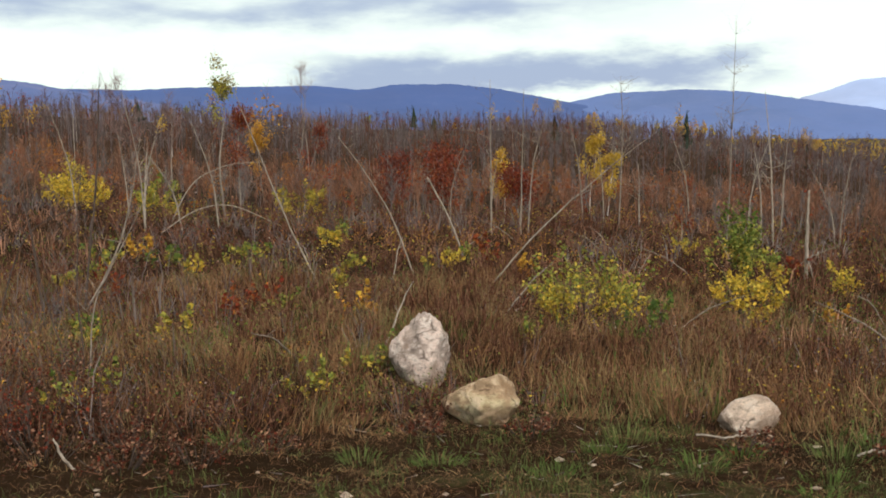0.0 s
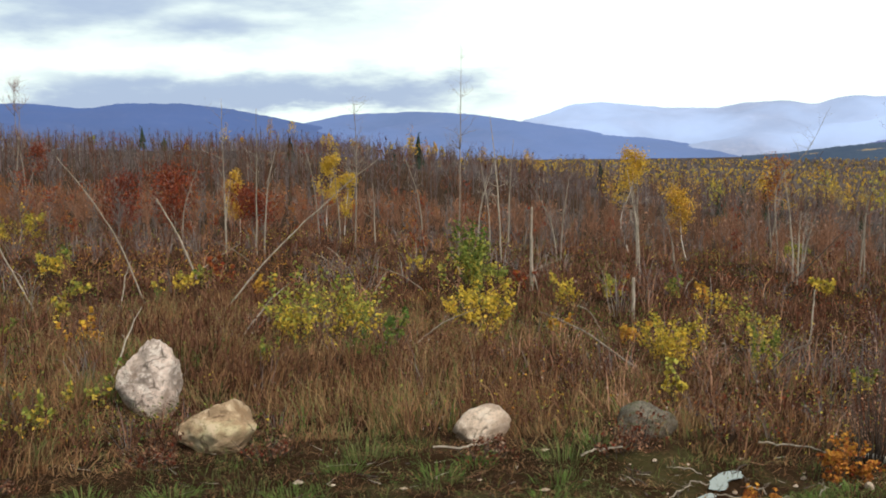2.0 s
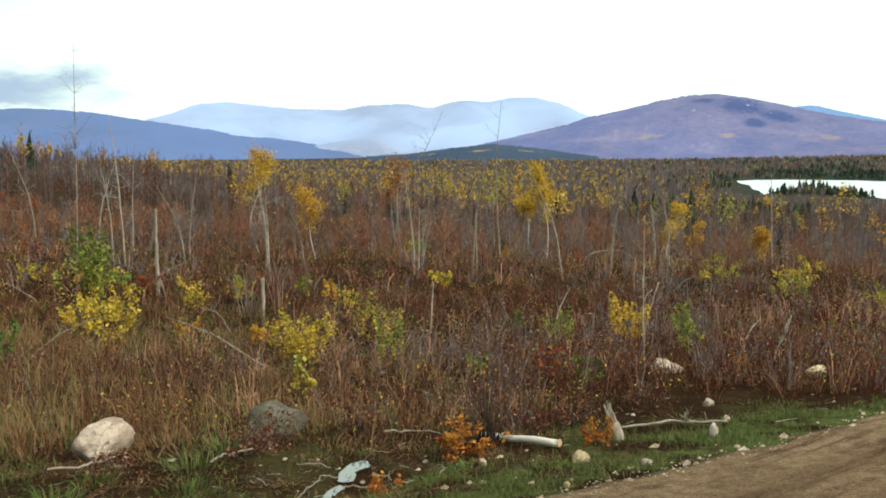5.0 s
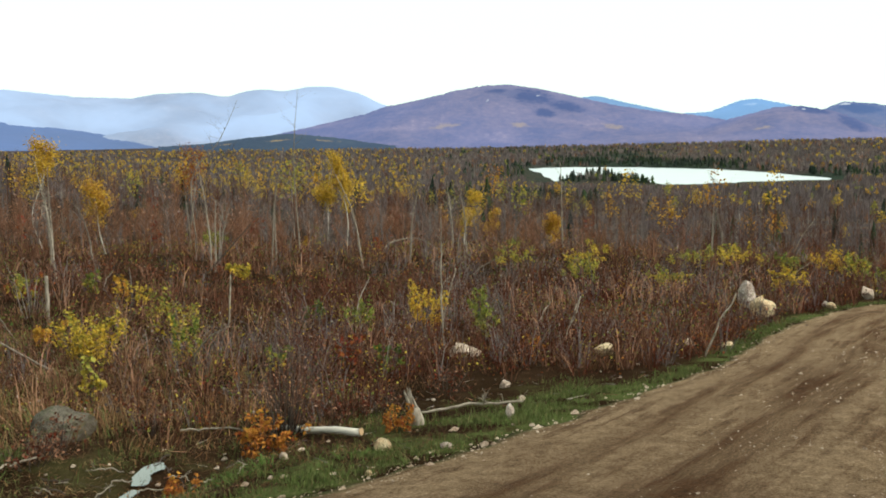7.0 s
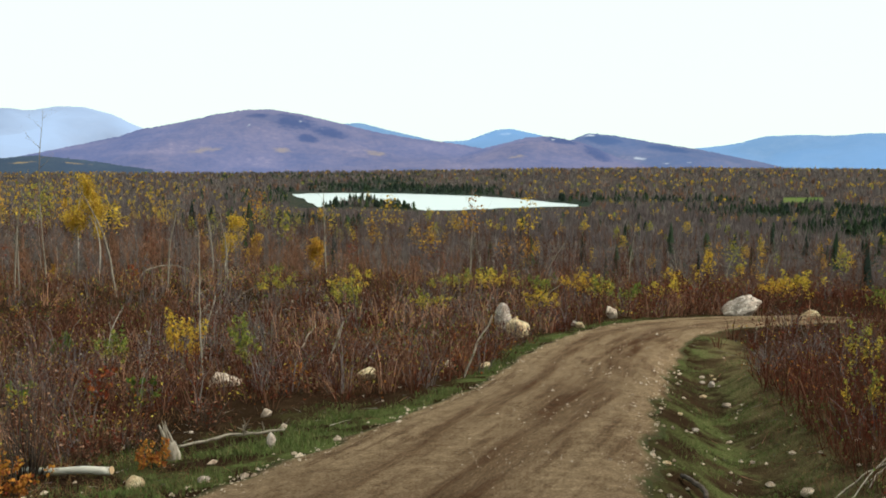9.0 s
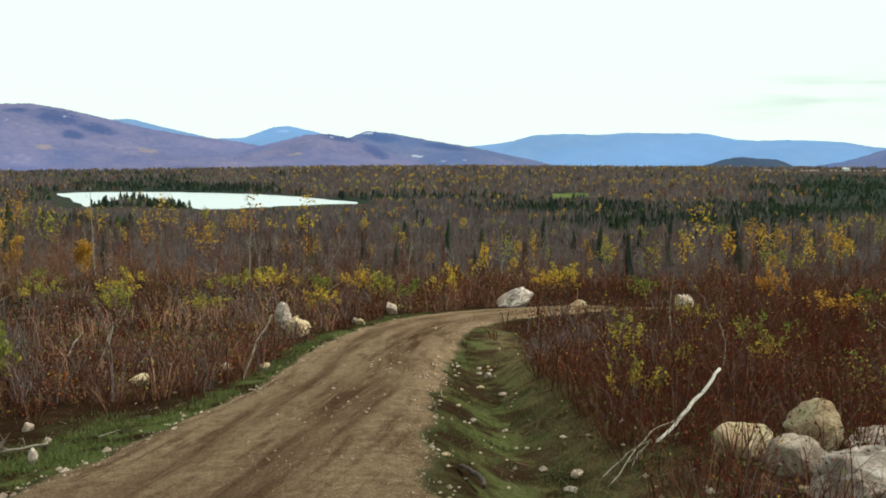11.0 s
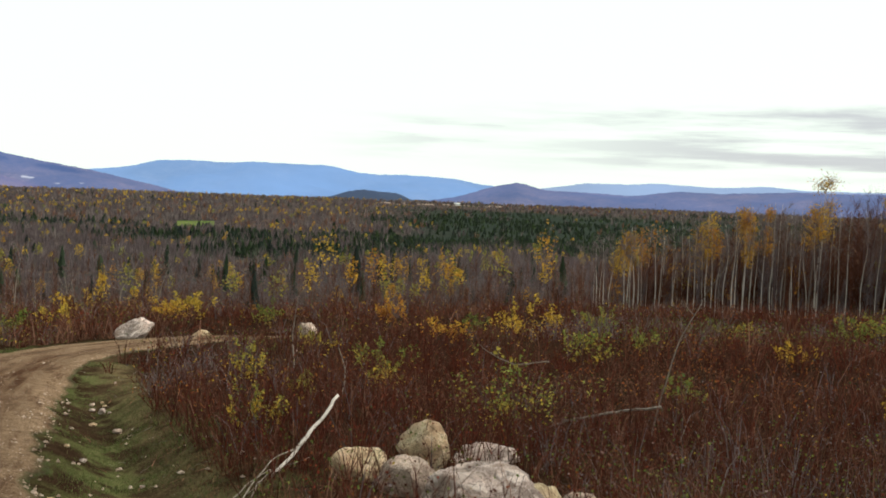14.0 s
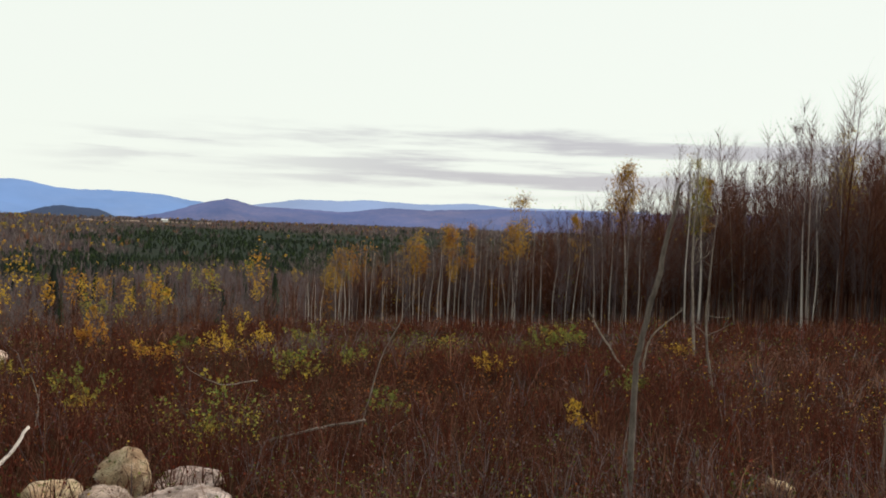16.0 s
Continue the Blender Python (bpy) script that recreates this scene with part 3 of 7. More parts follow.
def spires(soup, base, tall, wide, tint, rng, tiers=3, sides=6):
    """Conifers: ragged cones, one over the other."""
    n = len(base)
    for k in range(tiers):
        lo, hi = 0.10 + 0.75 * k / tiers, min(1.0, 0.45 + 0.62 * k / max(1, tiers - 1))
        a = np.arange(sides)[None] / sides * 6.283 + rng.uniform(0, 6.283, (n, 1))
        q = (wide * 0.5 * (1.05 - lo))[:, None] * rng.uniform(0.6, 1.3, (n, sides))
        z = (tall * lo)[:, None] + (tall * 0.05)[:, None] * rng.normal(size=(n, sides))
        ring = base[:, None] + np.stack([np.cos(a) * q, np.sin(a) * q, z], -1)
        tip = base + np.stack([rng.normal(size=n) * 0.02 * tall, rng.normal(size=n) * 0.02 * tall, tall * hi], -1)
        v = np.concatenate([ring, tip[:, None]], 1)
        f = np.array([(j, (j + 1) % sides, sides) for j in range(sides)])
        soup.add(v, None, (np.arange(n)[:, None, None] * (sides + 1) + f[None]).reshape(-1, 3), np.repeat(np.broadcast_to(tint, (n,)), sides + 1))


def blades(soup, base, tall, lean, wide, tint, rng):
    """Grass blades and thin stems: a bent ribbon each."""
    n = len(base)
    if n == 0:
        return
    a = rng.uniform(0, np.pi, n)
    s = np.stack([np.cos(a), np.sin(a), np.zeros(n)], -1) * (np.broadcast_to(wide, (n,)) * 0.5)[:, None]
    tall = np.broadcast_to(tall, (n,))
    mid = base + np.stack([lean[:, 0] * 0.35, lean[:, 1] * 0.35, tall * 0.58], -1)
    tip = base + np.stack([lean[:, 0], lean[:, 1], tall - 0.25 * np.hypot(lean[:, 0], lean[:, 1])], -1)
    v = np.stack([base - s, base + s, mid + s * 0.8, mid - s * 0.8, tip], 1)
    k = np.arange(n)[:, None] * 5
    soup.add(v, k + np.array([[0, 1, 2, 3]]), k + np.array([[3, 2, 4]]), np.repeat(np.broadcast_to(tint, (n,)), 5))


def twigs(soup, base, ends, wide, tint, rng):
    """A long thin triangle for each twig."""
    n = len(base)
    if n == 0:
        return
    s = np.cross(ends - base, rng.normal(size=(n, 3)))
    s /= np.linalg.norm(s, axis=1, keepdims=True) + 1e-9
    s *= (np.broadcast_to(wide, (n,)) * 0.5)[:, None]
    v = np.stack([base - s, base + s, ends], 1)
    soup.add(v, None, np.arange(n * 3).reshape(n, 3), np.repeat(np.broadcast_to(tint, (n,)), 3))


# ---- the land ----
def ground_sheet():
    angles = np.concatenate([np.arange(-32, 140, 0.6), np.arange(140, 328, 4.0)])
    rings = np.concatenate([np.arange(0.6, 3.0, 0.4), np.arange(3.0, 14, 0.14), np.exp(np.linspace(np.log(14), np.log(300), 110))[0:], np.exp(np.linspace(np.log(306), np.log(4900), 90))])
    a, r = np.meshgrid(np.radians(angles), rings)
    x, y = r * np.sin(a), r * np.cos(a)
    z = height(x, y)
    off, half = road_offset(x, y)
    edge = np.abs(off) - half
    ditch = np.exp(-((y - (0.95 + 0.355 * (x - 5.0))) / 0.7) ** 2) * (x > 4) * (x < 17)
    wide_verge = 1 - smooth(7.8, 8.8, x)
    verge = np.clip((1 - smooth(0.15 + 0.35 * wide_verge, 0.5 + 1.1 * wide_verge, edge)) * smooth(2.2, 3.6, x) * (off > 0) + ditch * 1.0 + 0.25 * (off > 0) * (edge < 2.5) * (x < 4), 0, 1) * (edge > -0.2)
    clay = np.clip(ditch * (0.10 + 0.75 * smooth(0.05, -0.45, y - (0.75 + 0.355 * (x - 5.0)))) + (x > 4.5) * (x < 22) * smooth(0.2, -0.5, y - (0.95 + 0.355 * (x - 5.0))) * smooth(-1.0, -0.3, y - (0.95 + 0.355 * (x - 5.0))) * 0.5, 0, 1) * 0.8
    n, m = len(angles), len(rings)
    i, j = np.meshgrid(np.arange(m - 1), np.arange(n), indexing="ij")
    k = (j + 1) % n
    quads = np.stack([i * n + j, i * n + k, (i + 1) * n + k, (i + 1) * n + j], -1).reshape(-1, 4)[:, ::-1]
    s = Soup()
    pts = np.concatenate([np.stack([x, y, z], -1).reshape(-1, 3), [[0, 0, ground_z(0, 0)]]])
    s.add(pts, quads, [(n * m, q, (q + 1) % n) for q in range(n)][::-1], 0.0)
    zero = np.zeros(1)
    return whole("ground", s.mesh("ground", SOIL, True, {"verge": np.concatenate([verge.ravel(), zero]), "clay": np.concatenate([clay.ravel(), zero]), "wood": np.concatenate([smooth(34, 60, r).ravel(), zero]), "canopy": np.concatenate([smooth(180, 380, r).ravel(), zero]), "spruce": np.concatenate([(spruce_land(x, y, r, np.degrees(np.arctan2(x, y)))[0] * smooth(380, 480, r)).ravel(), zero])}), "dark soil with dead grass litter sloping down to a valley", "ground", kind="structure")


def road_strip():
    line = curve_through(np.column_stack([ROAD, ROAD_HALF]), 40)
    way = np.gradient(line[:, :2], axis=0)
    way /= np.linalg.norm(way, axis=1, keepdims=True)
    left = np.stack([-way[:, 1], way[:, 0]], -1)
    u = np.linspace(-1, 1, 41)
    rng = np.random.RandomState(11)
    wob = np.convolve(rng.normal(size=len(line) + 20), np.hanning(9) / 4, mode="same")[10:-10] * 0.09
    wob2 = np.convolve(rng.normal(size=len(line) + 20), np.hanning(9) / 4, mode="same")[10:-10] * 0.12
    lat = u[None] * line[:, 2:3] * 1.02 + np.where(u > 0, u ** 4, 0)[None] * wob[:, None] + np.where(u < 0, u ** 4, 0)[None] * wob2[:, None]
    x, y = line[:, None, 0] + left[:, None, 0] * lat, line[:, None, 1] + left[:, None, 1] * lat
    track = np.clip(1.3 * np.exp(-((lat + 0.30 + 0.12 * lumps(x, y, 2.5, 17)) / 0.30) ** 2) + 0.9 * np.exp(-((lat - 0.42 + 0.1 * lumps(x, y, 2.5, 18)) / 0.17) ** 2), 0, 1) * np.clip(0.85 + 0.25 * lumps(x, y, 3.5, 19), 0, 1)
    z = height(x, y) + 0.05 * (1 - u[None] ** 6) - 0.03 - 0.012 * np.exp(-((lat + 0.24) / 0.5) ** 2) + 0.003 * lumps(x, y, 0.16, 8) + 0.005 * lumps(x, y, 0.7, 9)
    n, m = len(u), len(line)
    i, j = np.meshgrid(np.arange(m - 1), np.arange(n - 1), indexing="ij")
    quads = np.stack([i * n + j, i * n + j + 1, (i + 1) * n + j + 1, (i + 1) * n + j], -1).reshape(-1, 4)[:, ::-1]
    s = Soup()
    s.add(np.stack([x, y, z + 0.02], -1), quads)
    return whole("road", s.mesh("road", GRAVEL, True, {"across": lat.ravel(), "along": np.repeat(np.concatenate([[0], np.cumsum(np.linalg.norm(np.diff(line[:, :2], axis=0), axis=1))])[:, None], n, 1).ravel(), "track": track.ravel(), "shoulder": np.repeat(smooth(0.72, 1.0, np.abs(u))[None] * 0.75, m, 0).ravel()}), "narrow brown gravel track with damp wheel ruts", "road", kind="structure")


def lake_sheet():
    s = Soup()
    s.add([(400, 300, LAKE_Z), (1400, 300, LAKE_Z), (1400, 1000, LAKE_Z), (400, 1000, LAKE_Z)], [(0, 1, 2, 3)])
    return whole("lake", s.mesh("lake", LAKE_WATER), "still pale lake, white sky reflection partly put into its colour", "lake", kind="structure")


def mountain(label, ridge, away, mat, seed, rough=1.0, deep=900.0, patches=()):
    """patches: (what grows there, bearing, height share, reach in degrees, reach in height share)"""
    az = np.arange(ridge[0][0], ridge[-1][0] + 0.01, 0.1 if patches else 0.2)
    a_k, e_k = np.array(ridge).T
    el = np.interp(az, a_k, e_k)
    ker = np.hanning(7) / np.hanning(7).sum()
    el = np.convolve(np.pad(el, 3, mode="edge"), ker, mode="valid")
    top = EYE + away * np.tan(np.radians(el))
    rows = 44 if patches else 26
    u = np.concatenate([np.linspace(0, 1, rows), [1.12, 1.3]])
    dist = away - deep * (1 - u)
    base = -62.0
    rng = np.random.RandomState(seed)
    A, D = np.meshgrid(np.radians(az), dist)
    U = np.repeat(u[:, None], len(az), 1)
    x, y = D * np.sin(A), D * np.cos(A)
    lift = smooth(0, 1, np.minimum(U, 1)) * 0.55 + 0.45 * np.minimum(U, 1) ** 1.4
    z = base + (top[None] - base) * lift
    z += rough * (top[None] - base) * 0.13 * lumps(x, y, 260.0, seed) * np.sin(np.pi * np.minimum(U, 1)) ** 1.0
    z += rough * (top[None] - base) * 0.05 * lumps(x, y, 80.0, seed + 1) * np.sin(np.pi * np.minimum(U, 1))
    z += rng.normal(size=z.shape) * 0.8 * (U > 0.2)
    z[-2] = base + (top - base) * 0.8
    z[-1] = base - 10
    n, m = len(az), len(u)
    i, j = np.meshgrid(np.arange(m - 1), np.arange(n - 1), indexing="ij")
    quads = np.stack([i * n + j, i * n + j + 1, (i + 1) * n + j + 1, (i + 1) * n + j], -1).reshape(-1, 4)[:, ::-1]
    s = Soup()
    s.add(np.stack([x, y, z], -1), quads)
    share = (z - base) / (top[None] - base)
    cover = {key: np.zeros(z.shape) for key in ("spruce", "gold", "ledge")}
    for key, at_az, at_share, reach_az, reach_share in patches:
        cover[key] = np.maximum(cover[key], np.exp(-(((np.degrees(A) - at_az) / reach_az) ** 2 + ((share - at_share) / reach_share) ** 2)) * 0.75)
    return whole("mountain", s.mesh("mountain", mat, True, {key: v.ravel() for key, v in cover.items()}), label, "mountain", kind="structure")


ground_sheet()
road_strip()
lake_sheet()

# air haze is put into these materials, as bluish colours and a glow
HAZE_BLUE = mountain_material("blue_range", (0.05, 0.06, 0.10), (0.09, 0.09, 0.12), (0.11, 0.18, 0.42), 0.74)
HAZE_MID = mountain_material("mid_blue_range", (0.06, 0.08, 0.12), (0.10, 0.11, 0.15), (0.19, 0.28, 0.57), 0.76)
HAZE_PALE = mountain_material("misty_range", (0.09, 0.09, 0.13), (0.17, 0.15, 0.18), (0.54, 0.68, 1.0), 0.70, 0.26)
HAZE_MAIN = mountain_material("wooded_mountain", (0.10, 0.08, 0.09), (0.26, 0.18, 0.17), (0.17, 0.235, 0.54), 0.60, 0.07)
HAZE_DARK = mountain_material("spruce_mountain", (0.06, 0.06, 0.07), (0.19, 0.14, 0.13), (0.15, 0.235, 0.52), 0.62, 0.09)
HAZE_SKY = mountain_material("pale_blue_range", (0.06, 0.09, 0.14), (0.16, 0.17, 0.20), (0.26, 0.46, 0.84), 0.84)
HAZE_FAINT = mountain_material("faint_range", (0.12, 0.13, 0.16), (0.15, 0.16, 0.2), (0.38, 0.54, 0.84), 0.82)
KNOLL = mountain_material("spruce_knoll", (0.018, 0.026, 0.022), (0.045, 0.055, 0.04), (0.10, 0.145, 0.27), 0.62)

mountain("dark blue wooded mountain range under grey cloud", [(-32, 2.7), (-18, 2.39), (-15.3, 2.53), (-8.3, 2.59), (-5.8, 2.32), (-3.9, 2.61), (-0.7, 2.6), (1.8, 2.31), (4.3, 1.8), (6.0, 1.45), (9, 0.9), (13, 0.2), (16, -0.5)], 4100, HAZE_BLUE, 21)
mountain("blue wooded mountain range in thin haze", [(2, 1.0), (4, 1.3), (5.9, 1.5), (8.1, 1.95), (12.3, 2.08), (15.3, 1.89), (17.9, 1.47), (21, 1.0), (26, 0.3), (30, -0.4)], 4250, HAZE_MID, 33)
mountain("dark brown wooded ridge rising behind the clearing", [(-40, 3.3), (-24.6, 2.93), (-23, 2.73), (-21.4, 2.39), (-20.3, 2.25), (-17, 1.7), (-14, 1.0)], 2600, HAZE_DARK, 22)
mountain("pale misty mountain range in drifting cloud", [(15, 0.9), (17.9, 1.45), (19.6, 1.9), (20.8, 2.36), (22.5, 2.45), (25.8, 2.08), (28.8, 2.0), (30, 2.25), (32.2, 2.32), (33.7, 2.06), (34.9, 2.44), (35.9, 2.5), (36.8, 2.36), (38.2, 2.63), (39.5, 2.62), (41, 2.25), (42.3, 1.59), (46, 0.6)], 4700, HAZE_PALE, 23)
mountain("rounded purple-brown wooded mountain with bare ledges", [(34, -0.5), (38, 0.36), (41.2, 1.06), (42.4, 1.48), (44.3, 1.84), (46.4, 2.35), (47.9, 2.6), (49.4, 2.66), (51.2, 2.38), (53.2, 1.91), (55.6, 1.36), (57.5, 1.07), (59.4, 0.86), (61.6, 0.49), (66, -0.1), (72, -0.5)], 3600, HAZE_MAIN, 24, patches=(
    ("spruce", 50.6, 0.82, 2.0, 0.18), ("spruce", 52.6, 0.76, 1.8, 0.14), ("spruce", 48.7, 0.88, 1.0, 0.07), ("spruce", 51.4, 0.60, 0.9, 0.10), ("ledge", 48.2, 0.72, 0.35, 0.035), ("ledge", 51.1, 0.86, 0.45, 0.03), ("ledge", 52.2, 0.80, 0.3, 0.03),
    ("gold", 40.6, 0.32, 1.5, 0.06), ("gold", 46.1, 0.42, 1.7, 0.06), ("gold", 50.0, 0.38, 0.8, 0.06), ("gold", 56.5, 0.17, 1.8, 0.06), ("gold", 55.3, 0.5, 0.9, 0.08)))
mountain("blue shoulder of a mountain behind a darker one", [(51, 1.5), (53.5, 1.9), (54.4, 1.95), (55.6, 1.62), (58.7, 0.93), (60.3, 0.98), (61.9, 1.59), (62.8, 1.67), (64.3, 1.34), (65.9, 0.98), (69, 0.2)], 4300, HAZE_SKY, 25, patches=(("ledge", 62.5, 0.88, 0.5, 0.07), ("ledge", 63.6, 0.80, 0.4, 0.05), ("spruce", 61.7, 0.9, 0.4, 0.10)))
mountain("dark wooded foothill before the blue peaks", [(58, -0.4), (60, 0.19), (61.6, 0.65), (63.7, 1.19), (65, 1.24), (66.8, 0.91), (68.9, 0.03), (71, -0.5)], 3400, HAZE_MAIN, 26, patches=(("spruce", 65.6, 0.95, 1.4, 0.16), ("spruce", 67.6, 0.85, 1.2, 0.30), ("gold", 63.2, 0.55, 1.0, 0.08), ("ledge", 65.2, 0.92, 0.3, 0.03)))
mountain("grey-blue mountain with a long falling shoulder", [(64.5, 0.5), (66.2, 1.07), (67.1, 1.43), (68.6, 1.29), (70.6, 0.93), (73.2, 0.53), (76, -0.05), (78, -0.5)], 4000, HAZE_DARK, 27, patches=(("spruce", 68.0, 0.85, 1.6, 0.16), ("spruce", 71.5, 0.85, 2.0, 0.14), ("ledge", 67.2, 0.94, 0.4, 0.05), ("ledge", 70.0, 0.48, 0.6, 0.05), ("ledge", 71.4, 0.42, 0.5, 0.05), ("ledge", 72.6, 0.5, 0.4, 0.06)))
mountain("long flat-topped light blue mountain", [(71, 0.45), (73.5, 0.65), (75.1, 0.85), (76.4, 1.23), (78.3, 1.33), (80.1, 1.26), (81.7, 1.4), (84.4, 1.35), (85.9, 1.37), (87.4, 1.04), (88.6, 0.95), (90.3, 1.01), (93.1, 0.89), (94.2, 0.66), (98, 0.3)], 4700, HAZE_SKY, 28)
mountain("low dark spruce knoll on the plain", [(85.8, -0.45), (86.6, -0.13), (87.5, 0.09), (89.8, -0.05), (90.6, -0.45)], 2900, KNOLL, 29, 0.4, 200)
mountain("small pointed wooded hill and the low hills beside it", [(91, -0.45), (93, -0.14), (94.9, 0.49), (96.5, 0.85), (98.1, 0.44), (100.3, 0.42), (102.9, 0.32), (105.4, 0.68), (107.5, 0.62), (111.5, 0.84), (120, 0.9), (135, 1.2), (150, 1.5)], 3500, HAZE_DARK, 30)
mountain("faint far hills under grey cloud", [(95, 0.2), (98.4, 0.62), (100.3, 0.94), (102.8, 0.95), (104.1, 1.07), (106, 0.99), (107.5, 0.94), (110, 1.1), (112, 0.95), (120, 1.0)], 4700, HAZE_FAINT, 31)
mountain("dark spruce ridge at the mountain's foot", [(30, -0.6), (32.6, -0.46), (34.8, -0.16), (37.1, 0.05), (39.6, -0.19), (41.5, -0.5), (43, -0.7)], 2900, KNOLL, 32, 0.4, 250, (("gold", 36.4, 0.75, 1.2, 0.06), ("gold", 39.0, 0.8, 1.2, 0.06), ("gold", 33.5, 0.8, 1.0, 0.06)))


def field_patch(label, az, d, lift, mat):
    """A cleared field among the far woods."""
    a, r = np.meshgrid(np.radians(np.linspace(az[0], az[1], 24)), np.linspace(d[0], d[1], 10))
    x, y = r * np.sin(a), r * np.cos(a)
    i, j = np.meshgrid(np.arange(9), np.arange(23), indexing="ij")
    quads = np.stack([i * 24 + j, i * 24 + j + 1, (i + 1) * 24 + j + 1, (i + 1) * 24 + j], -1).reshape(-1, 4)[:, ::-1]
    s = Soup()
    s.add(np.stack([x, y, height(x, y) + lift], -1), quads)
    return whole("field", s.mesh("field", mat, True), label, "field", kind="structure")


def field_material(name, a, b):
    m, n, l, p = material(name)
    l.new(ramp(n, l, noise_tex(n, l, 0.02, 6, 0.6, place_coord(n)), [(0.35, a), (0.65, b)]), p.inputs["Base Color"])
    p.inputs["Roughness"].default_value, p.inputs["Specular IOR Level"].default_value = 1.0, 0.0
    return m


field_patch("pale mown hay field among far woods", (88.3, 95.6), (2440, 2575), 0.2, field_material("stubble", (0.14, 0.10, 0.085), (0.34, 0.26, 0.21)))
field_patch("small green pasture among far woods", (77.6, 79.6), (1000, 1110), 1.0, field_material("pasture", (0.07, 0.11, 0.03), (0.13, 0.15, 0.05)))


def far_barn():
    x, y = 2380 * math.sin(radians(93.1)), 2380 * math.cos(radians(93.1))
    z = ground_z(x, y) + 2.4
    ob = thing("barn", "small white barn with a grey roof on a far field", "barn", (x, y, z))
    white, _, _, p = material("white_boards")
    p.inputs["Base Color"].default_value = (0.75, 0.74, 0.70, 1)
    grey, _, _, p = material("barn_roofing")
    p.inputs["Base Color"].default_value = (0.6, 0.6, 0.6, 1)
    w, d, h, k = 4.0, 7.0, 4.5, 6.5
    s = Soup()
    s.add([(-w, -d, 0), (w, -d, 0), (w, d, 0), (-w, d, 0), (-w, -d, h), (w, -d, h), (w, d, h), (-w, d, h), (0, -d, k), (0, d, k)], [(0, 1, 5, 4), (1, 2, 6, 5), (2, 3, 7, 6), (3, 0, 4, 7)], [(4, 5, 8), (6, 7, 9)])
    part("wall", s.mesh("wall", white), ob)
    r = Soup()
    r.add([(-w - 0.6, -d - 0.6, h - 0.3), (-w - 0.6, d + 0.6, h - 0.3), (0, d + 0.6, k + 0.2), (0, -d - 0.6, k + 0.2), (w + 0.6, -d - 0.6, h - 0.3), (w + 0.6, d + 0.6, h - 0.3)], [(0, 3, 2, 1), (3, 4, 5, 2)])
    part("roof", r.mesh("roof", grey), ob)


far_barn()


# ---- rocks ----
def boulder(label, x, y, wide, tall, mat, seed, turn=0.0, deep=None, lift=0.0, pointed=0.0, group="", undercut=0.0):
    """A weathered boulder: a ball cut by a few soft planes, roughened, sunk a little into the soil."""
    rng = np.random.RandomState(seed)
    bm = bmesh.new()
    bmesh.ops.create_icosphere(bm, subdivisions=5 if wide > 0.5 else (4 if wide > 0.25 else 3), radius=1.0)
    normals = rng.normal(size=(15, 3))
    normals /= np.linalg.norm(normals, axis=1, keepdims=True)
    cuts = rng.uniform(0.56, 0.92, 15)
    for v in bm.verts:
        d = np.array(v.co)
        s = 1.0
        for nrm, c in zip(normals, cuts):
            q = float(d @ nrm)
            if q > 1e-3:
                s = min(s, c / q)
        s = 0.03 + 0.97 * s
        v.co *= s
        w = Vector(v.co) * 1.7 + Vector((seed * 3.1, 0, 0))
        v.co *= 1 + 0.08 * noise.noise(w) + 0.075 * noise.noise(w * 3.1) + 0.045 * noise.noise(w * 8) + 0.016 * noise.noise(w * 19) - 0.07 * max(0.0, 1 - abs(noise.noise(w * 1.6 + Vector((9, 4, 1)))) * 14)
        if pointed:
            k = 1 - pointed * (max(0.0, v.co.z) if pointed > 0 else v.co.z)
            v.co.x *= k
            v.co.y *= k
    lo = min(v.co.z for v in bm.verts)
    hi = max(v.co.z for v in bm.verts)
    xs = max(abs(v.co.x) for v in bm.verts)
    total = tall / 0.80
    for v in bm.verts:
        v.co.x *= wide / 2 / xs
        v.co.y *= (deep or wide * 0.85) / 2 / xs
        up = (v.co.z - lo) / (hi - lo)
        if undercut:
            k = 1 - undercut * max(0.0, 0.55 - up) / 0.55
            v.co.x *= k
            v.co.y *= k
        v.co.z = up * total - total * 0.20
    me = bpy.data.meshes.new("boulder")
    bm.to_mesh(me)
    bm.free()
    me.polygons.foreach_set("use_smooth", np.full(len(me.polygons), True))
    me.materials.append(mat)
    name = "boulder" if wide > 0.25 else "stone"
    ob = tagged(new(name, me), label, name, group)
    ob.location = (x, y, ground_z(x, y) + lift)
    ob.rotation_euler = (rng.uniform(-0.1, 0.1), rng.uniform(-0.1, 0.1), radians(turn))
    return ob


boulder("upright egg-shaped pale granite boulder with grey lichen", -0.49, 9.99, 0.68, 0.71, ROCK_GREY, 1, 20, 0.6, 0, 0.17)
boulder("low tan granite boulder with a dark muddy underside", 0.11, 8.05, 0.68, 0.40, ROCK_TAN, 2, 0, 0.6, undercut=0.62)
boulder("small pale granite boulder leaning in dead grass", 2.27, 7.85, 0.45, 0.29, ROCK_PINK, 3, 10, 0.36).rotation_euler[1] = -0.45
boulder("flat dark mossy boulder beside the wet hollow", 3.61, 7.75, 0.58, 0.26, ROCK_DARK, 4, 10)
boulder("flat pale boulder at the foot of the brush", 10.54, 7.42, 0.33, 0.14, ROCK_TAN, 5, 0)
boulder("long low pinkish boulder under red brush", 9.61, 9.0, 0.50, 0.16, ROCK_PINK, 6, 30)
